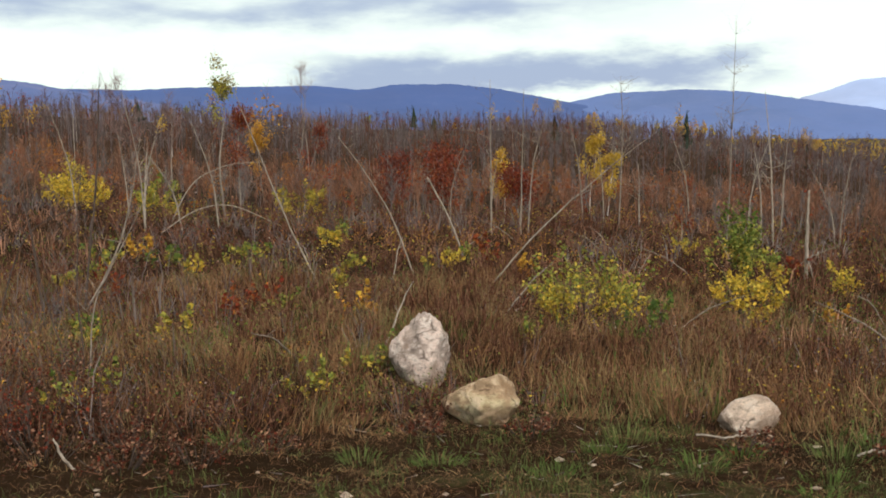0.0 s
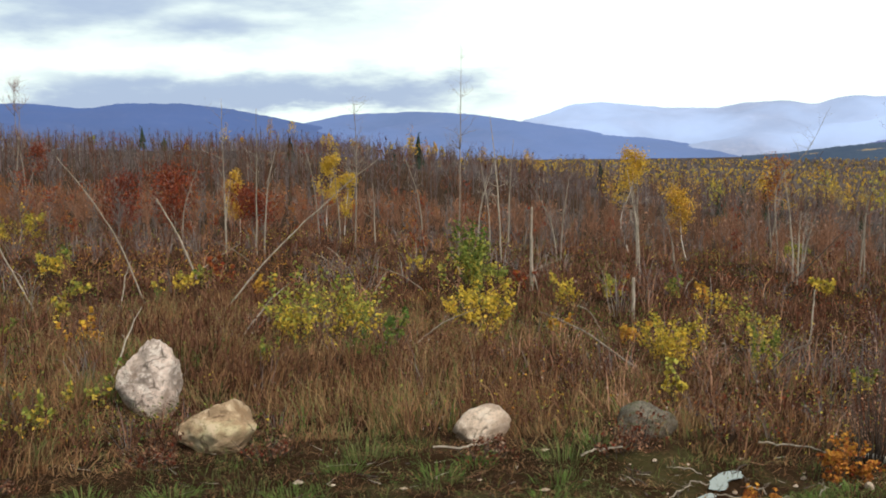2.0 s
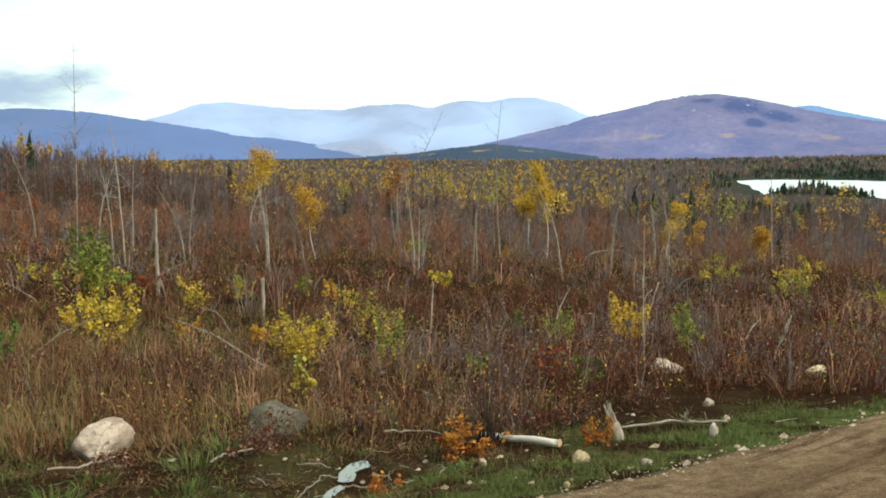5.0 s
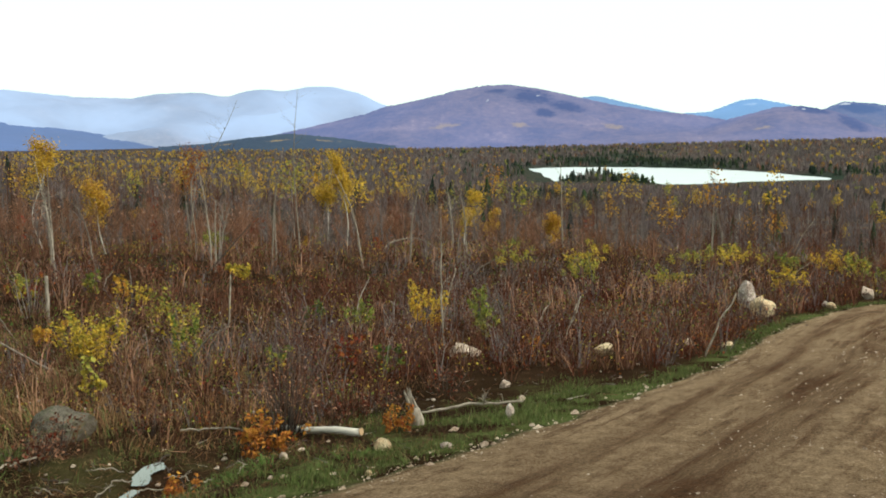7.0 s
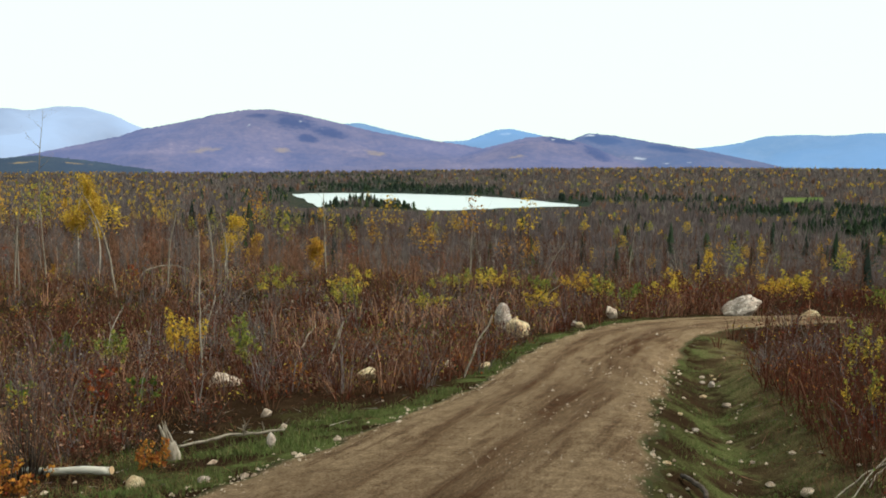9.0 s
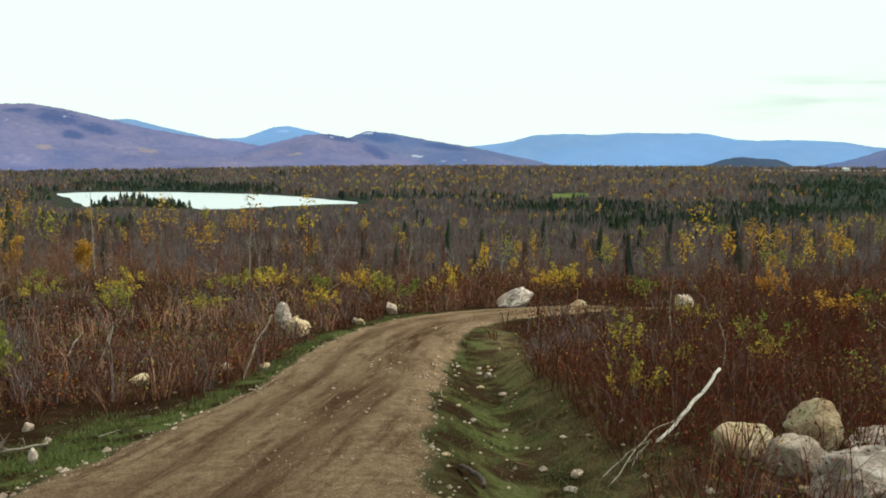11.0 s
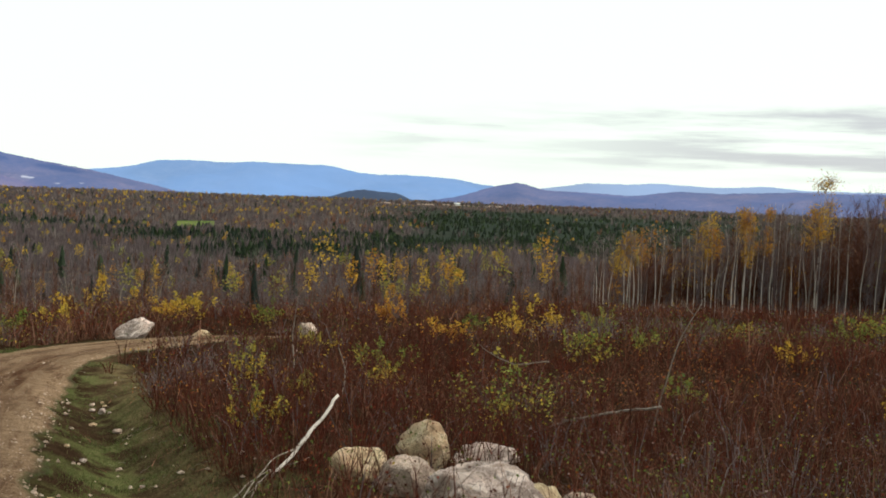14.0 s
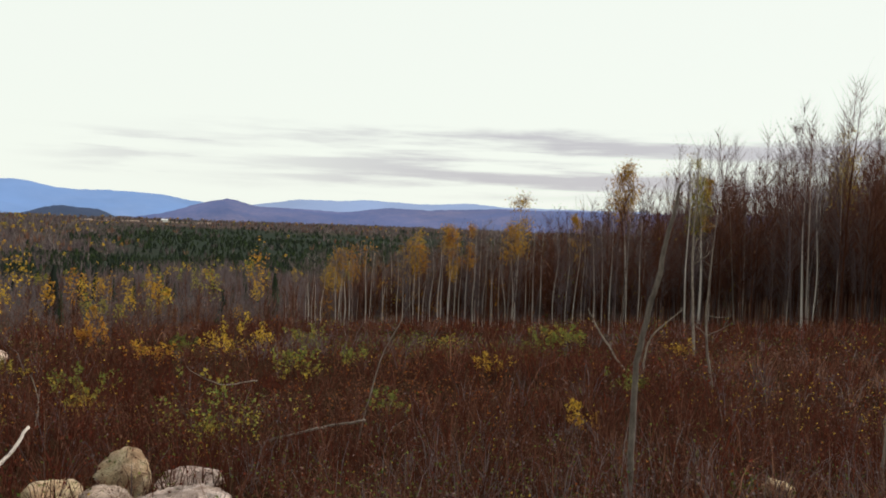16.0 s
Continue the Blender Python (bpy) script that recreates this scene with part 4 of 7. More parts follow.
boulder("angular grey boulder beside the gravel track", 17.6, 9.2, 0.52, 0.50, ROCK_GREY, 7, 15, 0, 0, 0.3, "boulders along the track")
boulder("pale block resting against a grey boulder", 15.7, 7.85, 0.44, 0.30, ROCK_TAN, 8, 40, 0, 0, 0, "boulders along the track")
boulder("small pale block beside the gravel track", 16.1, 8.2, 0.30, 0.34, ROCK_TAN, 9, 0, 0, 0, 0, "boulders along the track")
boulder("pinkish boulder at the edge of the track", 20.29, 7.97, 0.32, 0.26, ROCK_PINK, 10, 0, 0, 0, 0, "boulders along the track")
boulder("large slanting pale boulder at the bend of the track", 24.45, 6.22, 0.7, 0.44, ROCK_GREY, 33, 10, 1.15, 0.02, 0.0, "boulders along the track").rotation_euler[0] = -0.42
boulder("low tan boulder at the bend of the track", 25.4, 4.9, 0.42, 0.18, ROCK_TAN, 12, 0, 0, 0, 0, "boulders along the track")
boulder("rounded pale boulder deep in red brush", 29.4, 2.66, 0.66, 0.36, ROCK_PINK, 13, 0)
PILE = "boulder pile by the ditch"
boulder("tan rounded granite boulder on top of a pile", 7.85, -0.18, 0.47, 0.36, ROCK_TAN, 88, 30, 0.42, 0.03, -0.05, PILE)
boulder("pale tan boulder in a pile by the ditch", 7.48, 0.30, 0.42, 0.23, ROCK_TAN, 15, 0, 0, 0, 0, PILE)
boulder("pinkish grey boulder in a pile by the ditch", 7.20, -0.06, 0.50, 0.25, ROCK_PINK, 16, 60, 0, 0, 0, PILE)
boulder("flat white boulder at the back of a pile", 8.19, -0.66, 0.62, 0.17, ROCK_GREY, 17, 80, 0, 0, 0, PILE)
boulder("largest grey boulder of the pile with a brown face", 6.05, -0.46, 0.78, 0.37, ROCK_GREY, 18, 100, 0.7, 0, 0, PILE)
boulder("pale boulder half hidden behind bare stems", 6.2, -0.82, 0.40, 0.26, ROCK_TAN, 19, 0, 0, 0, 0, PILE)
boulder("small rough pale boulder at the edge of the pile", 6.33, -1.12, 0.28, 0.18, ROCK_PINK, 20, 0, 0, 0, 0, PILE)
boulder("pale boulder showing through red brush", 6.96, -5.25, 0.32, 0.16, ROCK_TAN, 21, 0)
VERGE_STONES = [(4.91, 5.38, 0.13, 0.09), (6.33, 5.38, 0.09, 0.14), (4.27, 5.70, 0.08, 0.05), (4.26, 4.79, 0.06, 0.04), (5.21, 5.03, 0.10, 0.04), (7.67, 6.59, 0.14, 0.08), (17.47, 7.5, 0.19, 0.11), (18.85, 8.21, 0.15, 0.10), (11.3, 6.68, 0.17, 0.10), (11.4, 6.18, 0.14, 0.07)]
DITCH_STONES = [(7.35, 1.44, 0.15, 0.11), (13.29, 3.81, 0.15, 0.15), (12.32, 3.64, 0.15, 0.08), (11.75, 3.19, 0.17, 0.08), (8.68, 2.14, 0.08, 0.05), (6.96, 2.32, 0.09, 0.06), (7.04, 2.45, 0.08, 0.06), (9.14, 2.78, 0.12, 0.05), (9.54, 3.05, 0.10, 0.05), (6.05, 1.99, 0.07, 0.05), (7.09, 1.43, 0.17, 0.07), (6.26, -0.08, 0.14, 0.09)]
DITCH_STONES += [(13.35, 3.85, 0.10, 0.06), (13.5, 4.0, 0.12, 0.07), (13.7, 3.9, 0.10, 0.06), (13.8, 4.1, 0.14, 0.08), (13.2, 3.7, 0.08, 0.05), (13.95, 4.0, 0.10, 0.06)]
for k, (x, y, w, h) in enumerate(VERGE_STONES):
    boulder("small pale stone on the grassy verge", x, y, w, h, (ROCK_TAN, ROCK_GREY, ROCK_PINK)[k % 3], 40 + k, k * 37, group="stones on the verge")
for k, (x, y, w, h) in enumerate(DITCH_STONES):
    boulder("small pale stone in the grassy ditch", x, y, 0.72 * w, 0.5 * h, (ROCK_PINK, ROCK_GREY, ROCK_TAN)[k % 3], 60 + k, k * 51, group="stones in the ditch")


# ---- dead poles, logs and snags ----
def pole(name, label, category, points, radii, mat, twig_count=0, seed=0, sides=7, forks=(), twig_long=0.5, leafy=0.0):
    """A stem along points, with side twigs as a part of their own."""
    rng = np.random.RandomState(seed)
    pts = np.array(points, float)
    base = pts[0].copy()
    line = spline(pts - base, 8) if len(pts) > 2 else np.linspace(pts[0] - base, pts[-1] - base, 9)
    line = line + np.concatenate([[[0, 0, 0]], np.cumsum(rng.normal(size=(len(line) - 1, 3)), 0) * 0.006])
    if abs(line[-1][2]) > 0.2:
        line = np.concatenate([line[:1] - np.array([[0, 0, 0.12]]), line])
    radii = tuple(0.72 * v for v in radii)
    s = Soup()
    tube(s, line, radii, sides)
    if not twig_count and not forks:
        return whole(name, s.mesh(name, mat, True), label, category, base)
    ob = thing(name, label, category, base)
    part("stem", s.mesh("stem", mat, True), ob)
    lf = Soup()
    for f in forks:
        fk = Soup()
        tube(fk, np.array(f, float) - base, (radii[-1] * 1.2, radii[-1] * 0.4), 5)
        part("fork", fk.mesh("fork", mat, True), ob)
    for k in range(twig_count):
        u = rng.uniform(0.45, 0.99)
        i = min(int(u * (len(line) - 1)), len(line) - 2)
        o = line[i]
        d = rng.normal(size=3) * np.array([1, 1, 0.3]) + np.array([0, 0, 0.9])
        d /= np.linalg.norm(d)
        ln = twig_long * rng.uniform(0.5, 1.1) * (1.15 - 0.5 * u)
        e = o + d * ln
        m = o + d * ln * 0.5 + rng.normal(size=3) * ln * 0.06
        r = np.interp(u, np.linspace(0, 1, len(radii)), radii)
        b = Soup()
        tube(b, np.array([o, m, e]), (r * 0.5, r * 0.35, r * 0.12), 4)
        for q in range(2):
            c = o + (e - o) * rng.uniform(0.4, 0.9)
            tube(b, np.array([c, c + rng.normal(size=3) * ln * 0.25 + np.array([0, 0, ln * 0.2])]), (r * 0.25, r * 0.1), 3)
        part("branch", b.mesh("branch", mat, True), ob)
        if leafy:
            leaves(lf, o + (e - o) * rng.uniform(0.3, 1.1, (int(6 * leafy), 1)) + rng.normal(size=(int(6 * leafy), 3)) * 0.06, 0.09, 0.36, rng)
    if lf.n:
        part("leaves", lf.mesh("leaves", LEAF), ob, "last yellow-green leaves")
    return ob


def g(x, y, up=0.0):
    return (x, y, ground_z(x, y) + up)


pole("leaning_pole", "long bare birch pole leaning over the brush", "dead tree", [g(-2.68, 18.1), (-3.24, 18.01, 0.15), (-3.65, 17.93, 1.31), (-4.04, 17.85, 2.36)], (0.024, 0.020, 0.014, 0.007), BARK_PALE, 4, 1, twig_long=0.3)
pole("leaning_pole", "thin bent grey pole leaning over the brush", "dead tree", [g(-1.01, 19.57), (-1.48, 19.54, 0.10), (-1.95, 19.5, 0.93), (-2.42, 19.45, 1.59)], (0.021, 0.018, 0.013, 0.007), BARK_PALE, 4, 2, twig_long=0.3)
pole("leaning_pole", "short broken pale pole leaning in brush", "dead tree", [g(-0.06, 24.65), (-0.45, 24.64, -0.4), (-0.92, 24.64, 0.56)], (0.036, 0.032, 0.024), BARK_PALE, 0, 3)
pole("leaning_pole", "long leaning dead sapling with a forked thin top", "dead tree", [g(0.34, 17.6), (1.33, 17.55, -0.02), (2.29, 17.45, 0.84), (3.22, 17.3, 1.6)], (0.025, 0.020, 0.013, 0.006), BARK_PALE, 4, 4, forks=([(1.9, 17.5, 0.48), (2.5, 17.45, 0.80), (3.6, 17.23, 0.61)],), twig_long=0.4)
pole("thin_sapling", "very tall thin bare sapling with a wispy top", "sapling", [g(7.26, 28.21), (7.37, 28.18, 1.57), (7.41, 28.17, 4.5)], (0.034, 0.02, 0.005), BARK_GREY, 34, 5, twig_long=0.9)
pole("thin_sapling", "tall thin bare sapling with spreading twigs", "sapling", [g(5.85, 38.72), (5.95, 38.72, 1.0), (5.88, 38.72, 3.6)], (0.045, 0.03, 0.008), BARK_GREY, 40, 6, twig_long=1.2)
pole("thin_sapling", "tall thin bare sapling with a forked twiggy top", "sapling", [g(21.9, 28.4), (21.94, 28.69, 0.46), (22.1, 28.57, 3.18)], (0.038, 0.026, 0.006), BARK_GREY, 12, 47, twig_long=1.1)
pole("thin_sapling", "crooked bare sapling with a twiggy leaning top", "sapling", [g(20.2, 32.3), (20.13, 32.37, 0.0), (21.01, 31.81, 1.46), (21.55, 31.44, 2.9)], (0.04, 0.03, 0.018, 0.006), BARK_GREY, 10, 48, twig_long=0.9)
pole("dead_snag", "upright barkless grey snag with a splintered foot", "dead tree", [g(7.11, 21.17), (7.10, 21.17, -0.6), (7.14, 21.16, 0.30)], (0.062, 0.05, 0.028), BARK_PALE, 0, 7, forks=([(7.10, 21.17, -1.0), (7.22, 21.15, -1.35), (7.27, 21.13, -1.6)],))
pole("stub", "short weathered broken stub in the brush", "dead tree", [g(7.37, 16.35), (7.41, 16.4, -0.70)], (0.05, 0.04), BARK_PALE, 0, 8)
pole("stub", "thin pale dead stick standing in brush", "dead tree", [g(9.38, 14.08), (9.53, 14.16, -0.70)], (0.024, 0.016), BARK_PALE, 0, 9)
pole("thin_sapling", "thin pale bare sapling standing in brush", "sapling", [g(9.68, 9.43), (9.72, 9.5, -0.3), (9.78, 9.54, 0.66)], (0.02, 0.014, 0.006), BARK_PALE, 5, 10, twig_long=0.3)
pole("leaning_pole", "pale leaning dead stem with a hooked tip", "dead tree", [g(11.33, 11.11), (11.45, 11.05, -1.0), (11.63, 11.02, -0.52)], (0.02, 0.018, 0.012), BARK_PALE, 3, 11, twig_long=0.3)
pole("leaning_pole", "thin pale dead stem leaning in red brush", "dead tree", [g(11.14, 8.5), (11.39, 8.43, -0.66)], (0.018, 0.01), BARK_PALE, 0, 12)
pole("bent_sapling", "slender sapling bowed over into an arch", "sapling", [g(25.33, 28.08), (25.7, 27.8, -2.45), (26.5, 27.2, -2.33), (27.29, 26.4, -2.96)], (0.03, 0.03, 0.02, 0.012), BARK_PALE, 0, 13)
pole("leaning_pole", "dark bare sapling leaning over the brush", "dead tree", [g(14.45, 22.99), (15.25, 22.5, -1.15), (16.05, 22.08, -0.17)], (0.03, 0.022, 0.008), BARK_DARK, 7, 14)
pole("bare_sapling", "dark bare sapling with upward twigs in grass", "sapling", [g(-5.67, 13.31), (-5.76, 13.27, 0.09), (-5.85, 13.23, 1.2)], (0.024, 0.018, 0.006), BARK_DARK, 9, 15, twig_long=0.7)
pole("bare_sapling", "tall dark bare sapling with a thin leader", "sapling", [g(-5.62, 14.47), (-5.36, 14.57, 1.0), (-5.24, 14.62, 2.5)], (0.028, 0.020, 0.006), BARK_DARK, 8, 16, twig_long=0.8)
pole("leaning_pole", "pale forked sapling leaning in tall grass", "sapling", [g(-5.74, 14.72), (-5.17, 14.94, 0.05), (-4.83, 15.05, 1.56)], (0.026, 0.02, 0.007), BARK_GREY, 7, 17, twig_long=0.6)
pole("bent_sapling", "thin pale sapling bowed to one side", "sapling", [g(-11.28, 38.06), (-10.42, 38.3, -0.21), (-9.2, 38.6, 0.45), (-7.71, 38.94, 0.59)], (0.035, 0.03, 0.022, 0.012), BARK_PALE, 0, 18)
pole("bent_sapling", "thin pale sapling bowed down to the brush", "sapling", [g(-10.53, 34.48), (-9.4, 34.8, -1.0), (-8.2, 35.1, -0.85), (-6.5, 35.46, -1.65)], (0.034, 0.03, 0.022, 0.012), BARK_PALE, 0, 19)
pole("leaning_pole", "pale dead stick leaning beside the track", "dead tree", [g(10.43, 5.95), (10.55, 5.85, -0.6), (10.74, 5.75, -0.27)], (0.018, 0.014, 0.010), BARK_PALE, 0, 20)
pole("leaning_pole", "thin pale stick leaning in red brush", "dead tree", [g(10.85, 8.31), (11.13, 8.27, -0.66)], (0.014, 0.010), BARK_PALE, 0, 21)
pole("leaning_log", "white peeled log propped on the ditch bank", "log", [g(7.43, 0.91, 0.02), (7.8, 0.73, -0.27), (8.16, 0.55, -0.02)], (0.014, 0.021, 0.017), BARK_BIRCH, 0, 22)
pole("bent_sapling", "crooked bare twig standing by a log", "sapling", [g(12.76, 0.72), (13.02, 0.71, -0.69), (13.02, 0.8, -0.38)], (0.014, 0.012, 0.006), BARK_PALE, 2, 23, twig_long=0.2)
pole("thin_sapling", "thin bare sapling among red brush", "sapling", [g(16.95, 1.75), (17.22, 1.8, -0.88), (17.23, 1.69, -0.2)], (0.02, 0.014, 0.006), BARK_GREY, 4, 24, twig_long=0.3)
pole("dead_snag", "tall grey barkless snag with a broken dark tip", "dead tree", [g(6.87, -3.84), (6.91, -3.89, 0.64), (6.85, -3.99, 1.34), (6.79, -4.08, 1.85), (6.78, -4.12, 2.03)], (0.037, 0.032, 0.027, 0.020, 0.010), BARK_SNAG, 0, 25, 10)
pole("bent_sapling", "white crooked sapling curving away from a snag", "sapling", [g(15.54, -8.9), (15.53, -9.0, -0.30), (15.3, -9.5, 0.28)], (0.03, 0.024, 0.010), BARK_PALE, 3, 26, twig_long=0.4)
pole("thin_sapling", "thin wavy bare sapling with small side twigs", "sapling", [g(15.11, -10.05), (15.24, -9.95, 0.19), (15.18, -10.05, 1.95)], (0.035, 0.026, 0.008), BARK_GREY, 9, 27, twig_long=0.6)
pole("leaning_pole", "long thin bent stem leaning over red brush", "dead tree", [g(10.36, -2.57), (10.32, -2.75, 0.1), (10.26, -2.94, 0.55), (10.15, -3.29, 1.19)], (0.012, 0.010, 0.008, 0.004), BARK_GREY, 3, 28, twig_long=0.3)
pole("leaning_pole", "thin dead stick with a last yellow leaf tuft", "dead tree", [g(14.59, -2.13, 0.3), (14.7, -1.6, -0.82), (14.78, -1.15, -0.58)], (0.016, 0.012, 0.006), BARK_PALE, 2, 29, twig_long=0.12, leafy=1.0)
pole("fallen_log", "grey fallen log lying up on the brush", "log", [g(10.02, -1.30, 0.02), (10.0, -1.62, -0.58), (9.97, -2.0, -0.47), (9.96, -2.55, -0.36)], (0.012, 0.016, 0.018, 0.019), BARK_SNAG, 0, 30)
pole("bent_sapling", "pale crooked sapling arching over red brush", "sapling", [g(17.96, -9.97), (18.24, -9.59, -0.6), (18.41, -9.26, 0.04)], (0.03, 0.024, 0.012), BARK_PALE, 3, 31, twig_long=0.4)
pole("thin_sapling", "tall thin pale sapling before the birches", "sapling", [g(23.17, -14.85), (23.29, -14.78, 1.07), (23.26, -14.84, 3.4)], (0.055, 0.038, 0.012), BARK_PALE, 10, 32, twig_long=0.9)
pole("bare_sapling", "grey bare sapling with knotted bark", "sapling", [g(7.03, -6.38), (7.06, -6.39, -0.1), (7.08, -6.4, 0.45)], (0.022, 0.018, 0.010), BARK_GREY, 4, 33, twig_long=0.3)
pole("root", "pale bare root curling out of the bank", "root", [g(-2.55, 6.28, 0.03), (-2.62, 6.3, -0.42), (-2.69, 6.31, -0.28)], (0.012, 0.014, 0.008), BARK_PALE, 0, 34)
pole("branch", "pale dead branch lying across the verge", "branch", [g(6.10, 6.20, 0.04), g(6.5, 5.98, 0.05), g(6.82, 5.66, 0.07)], (0.014, 0.017, 0.013), BARK_PALE, 6, 35, twig_long=0.2)
pole("branch", "thin pale stick lying by a small boulder", "branch", [g(1.72, 7.45, 0.04), g(2.05, 7.5, 0.05), g(2.25, 7.55, 0.06)], (0.012, 0.012, 0.008), BARK_PALE, 0, 36)
pole("branch", "thin pale stick lying on dark wet soil", "branch", [g(2.75, 7.0, 0.04), g(2.9, 6.95, 0.04), g(3.08, 6.85, 0.04)], (0.012, 0.012, 0.008), BARK_PALE, 0, 37)
pole("branch", "pale dead branch lying behind the puddle", "branch", [g(4.35, 7.2, 0.05), g(4.55, 7.0, 0.04), g(4.7, 6.7, 0.03)], (0.012, 0.011, 0.006), BARK_PALE, 0, 38)

pole("branch", "dark speckled branch lying in the ditch", "branch", [g(6.74, 2.14, 0.03), g(6.55, 2.0, 0.035), g(6.36, 1.86, 0.03)], (0.02, 0.024, 0.022), BARK_DARK, 0, 39)
pole("branch", "thin pale stick leaning on the ditch bank", "branch", [g(6.75, 1.12, 0.02), g(7.25, 0.95, 0.12), g(7.72, 0.74, 0.2)], (0.006, 0.006, 0.004), BARK_PALE, 0, 40)
pole("branch", "thin pale stick lying by a peeled log", "branch", [g(6.95, 1.22, 0.02), g(7.3, 1.02, 0.08), g(7.7, 0.86, 0.12)], (0.006, 0.006, 0.004), BARK_PALE, 0, 41)
pole("branch", "thin grey stick lying by a peeled log", "branch", [g(7.0, 1.0, 0.02), g(7.4, 0.95, 0.06), g(7.85, 0.72, 0.14)], (0.007, 0.006, 0.004), BARK_GREY, 3, 42, twig_long=0.2)
pole("bare_sapling", "dark bare young stem rising from tall grass", "sapling", [g(-3.86, 9.9), (-3.9, 9.95, 0.2), (-3.83, 10.0, 1.35)], (0.014, 0.010, 0.004), BARK_DARK, 6, 43, twig_long=0.4)
pole("bare_sapling", "thin dark stem leaning out of the grass", "sapling", [g(-3.95, 9.85), (-4.25, 9.95, 0.1), (-4.4, 10.0, 0.95)], (0.012, 0.009, 0.004), BARK_DARK, 5, 44, twig_long=0.35)
pole("bare_sapling", "slender pale stem with dark branches", "sapling", [g(-3.80, 9.85), (-3.7, 9.9, 0.0), (-3.2, 10.0, 1.0)], (0.013, 0.010, 0.004), BARK_GREY, 6, 45, twig_long=0.4)
pole("branch", "dark dead limb slanting over the brush", "branch", [g(-5.0, 10.2), (-4.6, 10.25, 0.55), (-3.9, 10.3, 0.98)], (0.014, 0.011, 0.006), BARK_DARK, 4, 46, twig_long=0.3)


def birch_log():
    a, b = np.array(g(4.86, 6.66, 0.05)), np.array(g(5.10, 5.84, 0.05))
    ob = thing("birch_log", "sawn white birch log lying on the verge", "log", tuple(a))
    s = Soup()
    line = np.linspace(a, b, 12) - a
    line[:, 2] += 0.006 * np.sin(np.arange(12))
    tube(s, line, (0.022, 0.027, 0.030), 12)
    part("trunk", s.mesh("trunk", BARK_BIRCH, True), ob)
    c = Soup()
    d = (b - a) / np.linalg.norm(b - a)
    tube(c, np.array([b - a + d * 0.002, b - a + d * 0.008]), (0.030, 0.029), 14)
    part("cut_end", c.mesh("cut_end", WOOD_CUT), ob, "orange-brown sawn end")


def splintered_stump():
    base = np.array(g(5.76, 5.89))
    ob = thing("stump", "grey splintered stump standing on the verge", "stump", tuple(base))
    rng = np.random.RandomState(5)
    s = Soup()
    tube(s, np.array([(0, 0, -0.06), (0.0, 0.0, 0.05), (-0.01, 0.03, 0.13)]), (0.075, 0.05, 0.042), 12)
    part("butt", s.mesh("butt", BARK_PALE, True), ob)
    for k in range(7):
        a = k / 7 * 6.283
        o = np.array([math.cos(a) * 0.028 - 0.01, math.sin(a) * 0.028 + 0.03, 0.11])
        q = Soup()
        tube(q, np.array([o, o + (-0.02, 0.03, rng.uniform(0.06, 0.14)), o + (-0.03, 0.05, rng.uniform(0.13, 0.20))]), (0.014, 0.011, 0.003), 5)
        part("splinter", q.mesh("splinter", BARK_PALE), ob)


birch_log()
splintered_stump()


def puddle(points, label, seed, level):
    pts = np.array(points, float)
    line = curve_through(np.vstack([pts, pts[:1]]), 8)[:-1]
    rng = np.random.RandomState(seed)
    line = line + rng.normal(size=line.shape) * 0.005
    n = len(line)
    s = Soup()
    c = line.mean(0)
    s.add(np.column_stack([np.vstack([line, c[None]]), np.full(n + 1, level)]), None, [(n, k, (k + 1) % n) for k in range(n)])
    return whole("puddle", s.mesh("puddle", PUDDLE_WATER), label, "puddle", kind="structure")


puddle([(3.36, 6.17), (3.46, 6.33), (3.60, 6.46), (3.76, 6.47), (3.70, 6.33), (3.58, 6.29), (3.50, 6.17), (3.42, 6.12)], "small puddle of rainwater shining in a wet hollow", 4, -0.716)
puddle([(3.08, 5.90), (3.20, 6.03), (3.32, 6.10), (3.34, 6.03), (3.22, 5.95), (3.12, 5.84)], "small puddle of rainwater among dead sticks", 5, -0.716)
puddle([(2.80, 5.66), (2.92, 5.78), (3.02, 5.84), (3.04, 5.78), (2.94, 5.70), (2.86, 5.62)], "shallow puddle of rainwater on dark mud", 6, -0.716)
for k in range(14):
    rng_mud = np.random.RandomState(700 + k)
    x, y, a, ln = rng_mud.uniform(2.8, 3.9), rng_mud.uniform(5.6, 6.6), rng_mud.uniform(0, 6.28), rng_mud.uniform(0.12, 0.32)
    pole("branch", "thin dead stick lying in a wet hollow", "branch", [g(x, y, 0.03), g(x + math.cos(a) * ln * 0.5, y + math.sin(a) * ln * 0.5, 0.05), g(x + math.cos(a) * ln, y + math.sin(a) * ln, 0.03)], (0.006, 0.007, 0.004), (BARK_PALE, BARK_DARK, BARK_GREY)[k % 3], 2 if k % 2 else 0, 720 + k, 5, twig_long=0.1)


# thin pale stems along the wood's edge, and sticks left lying in the clearing
rng_edge = np.random.RandomState(31)
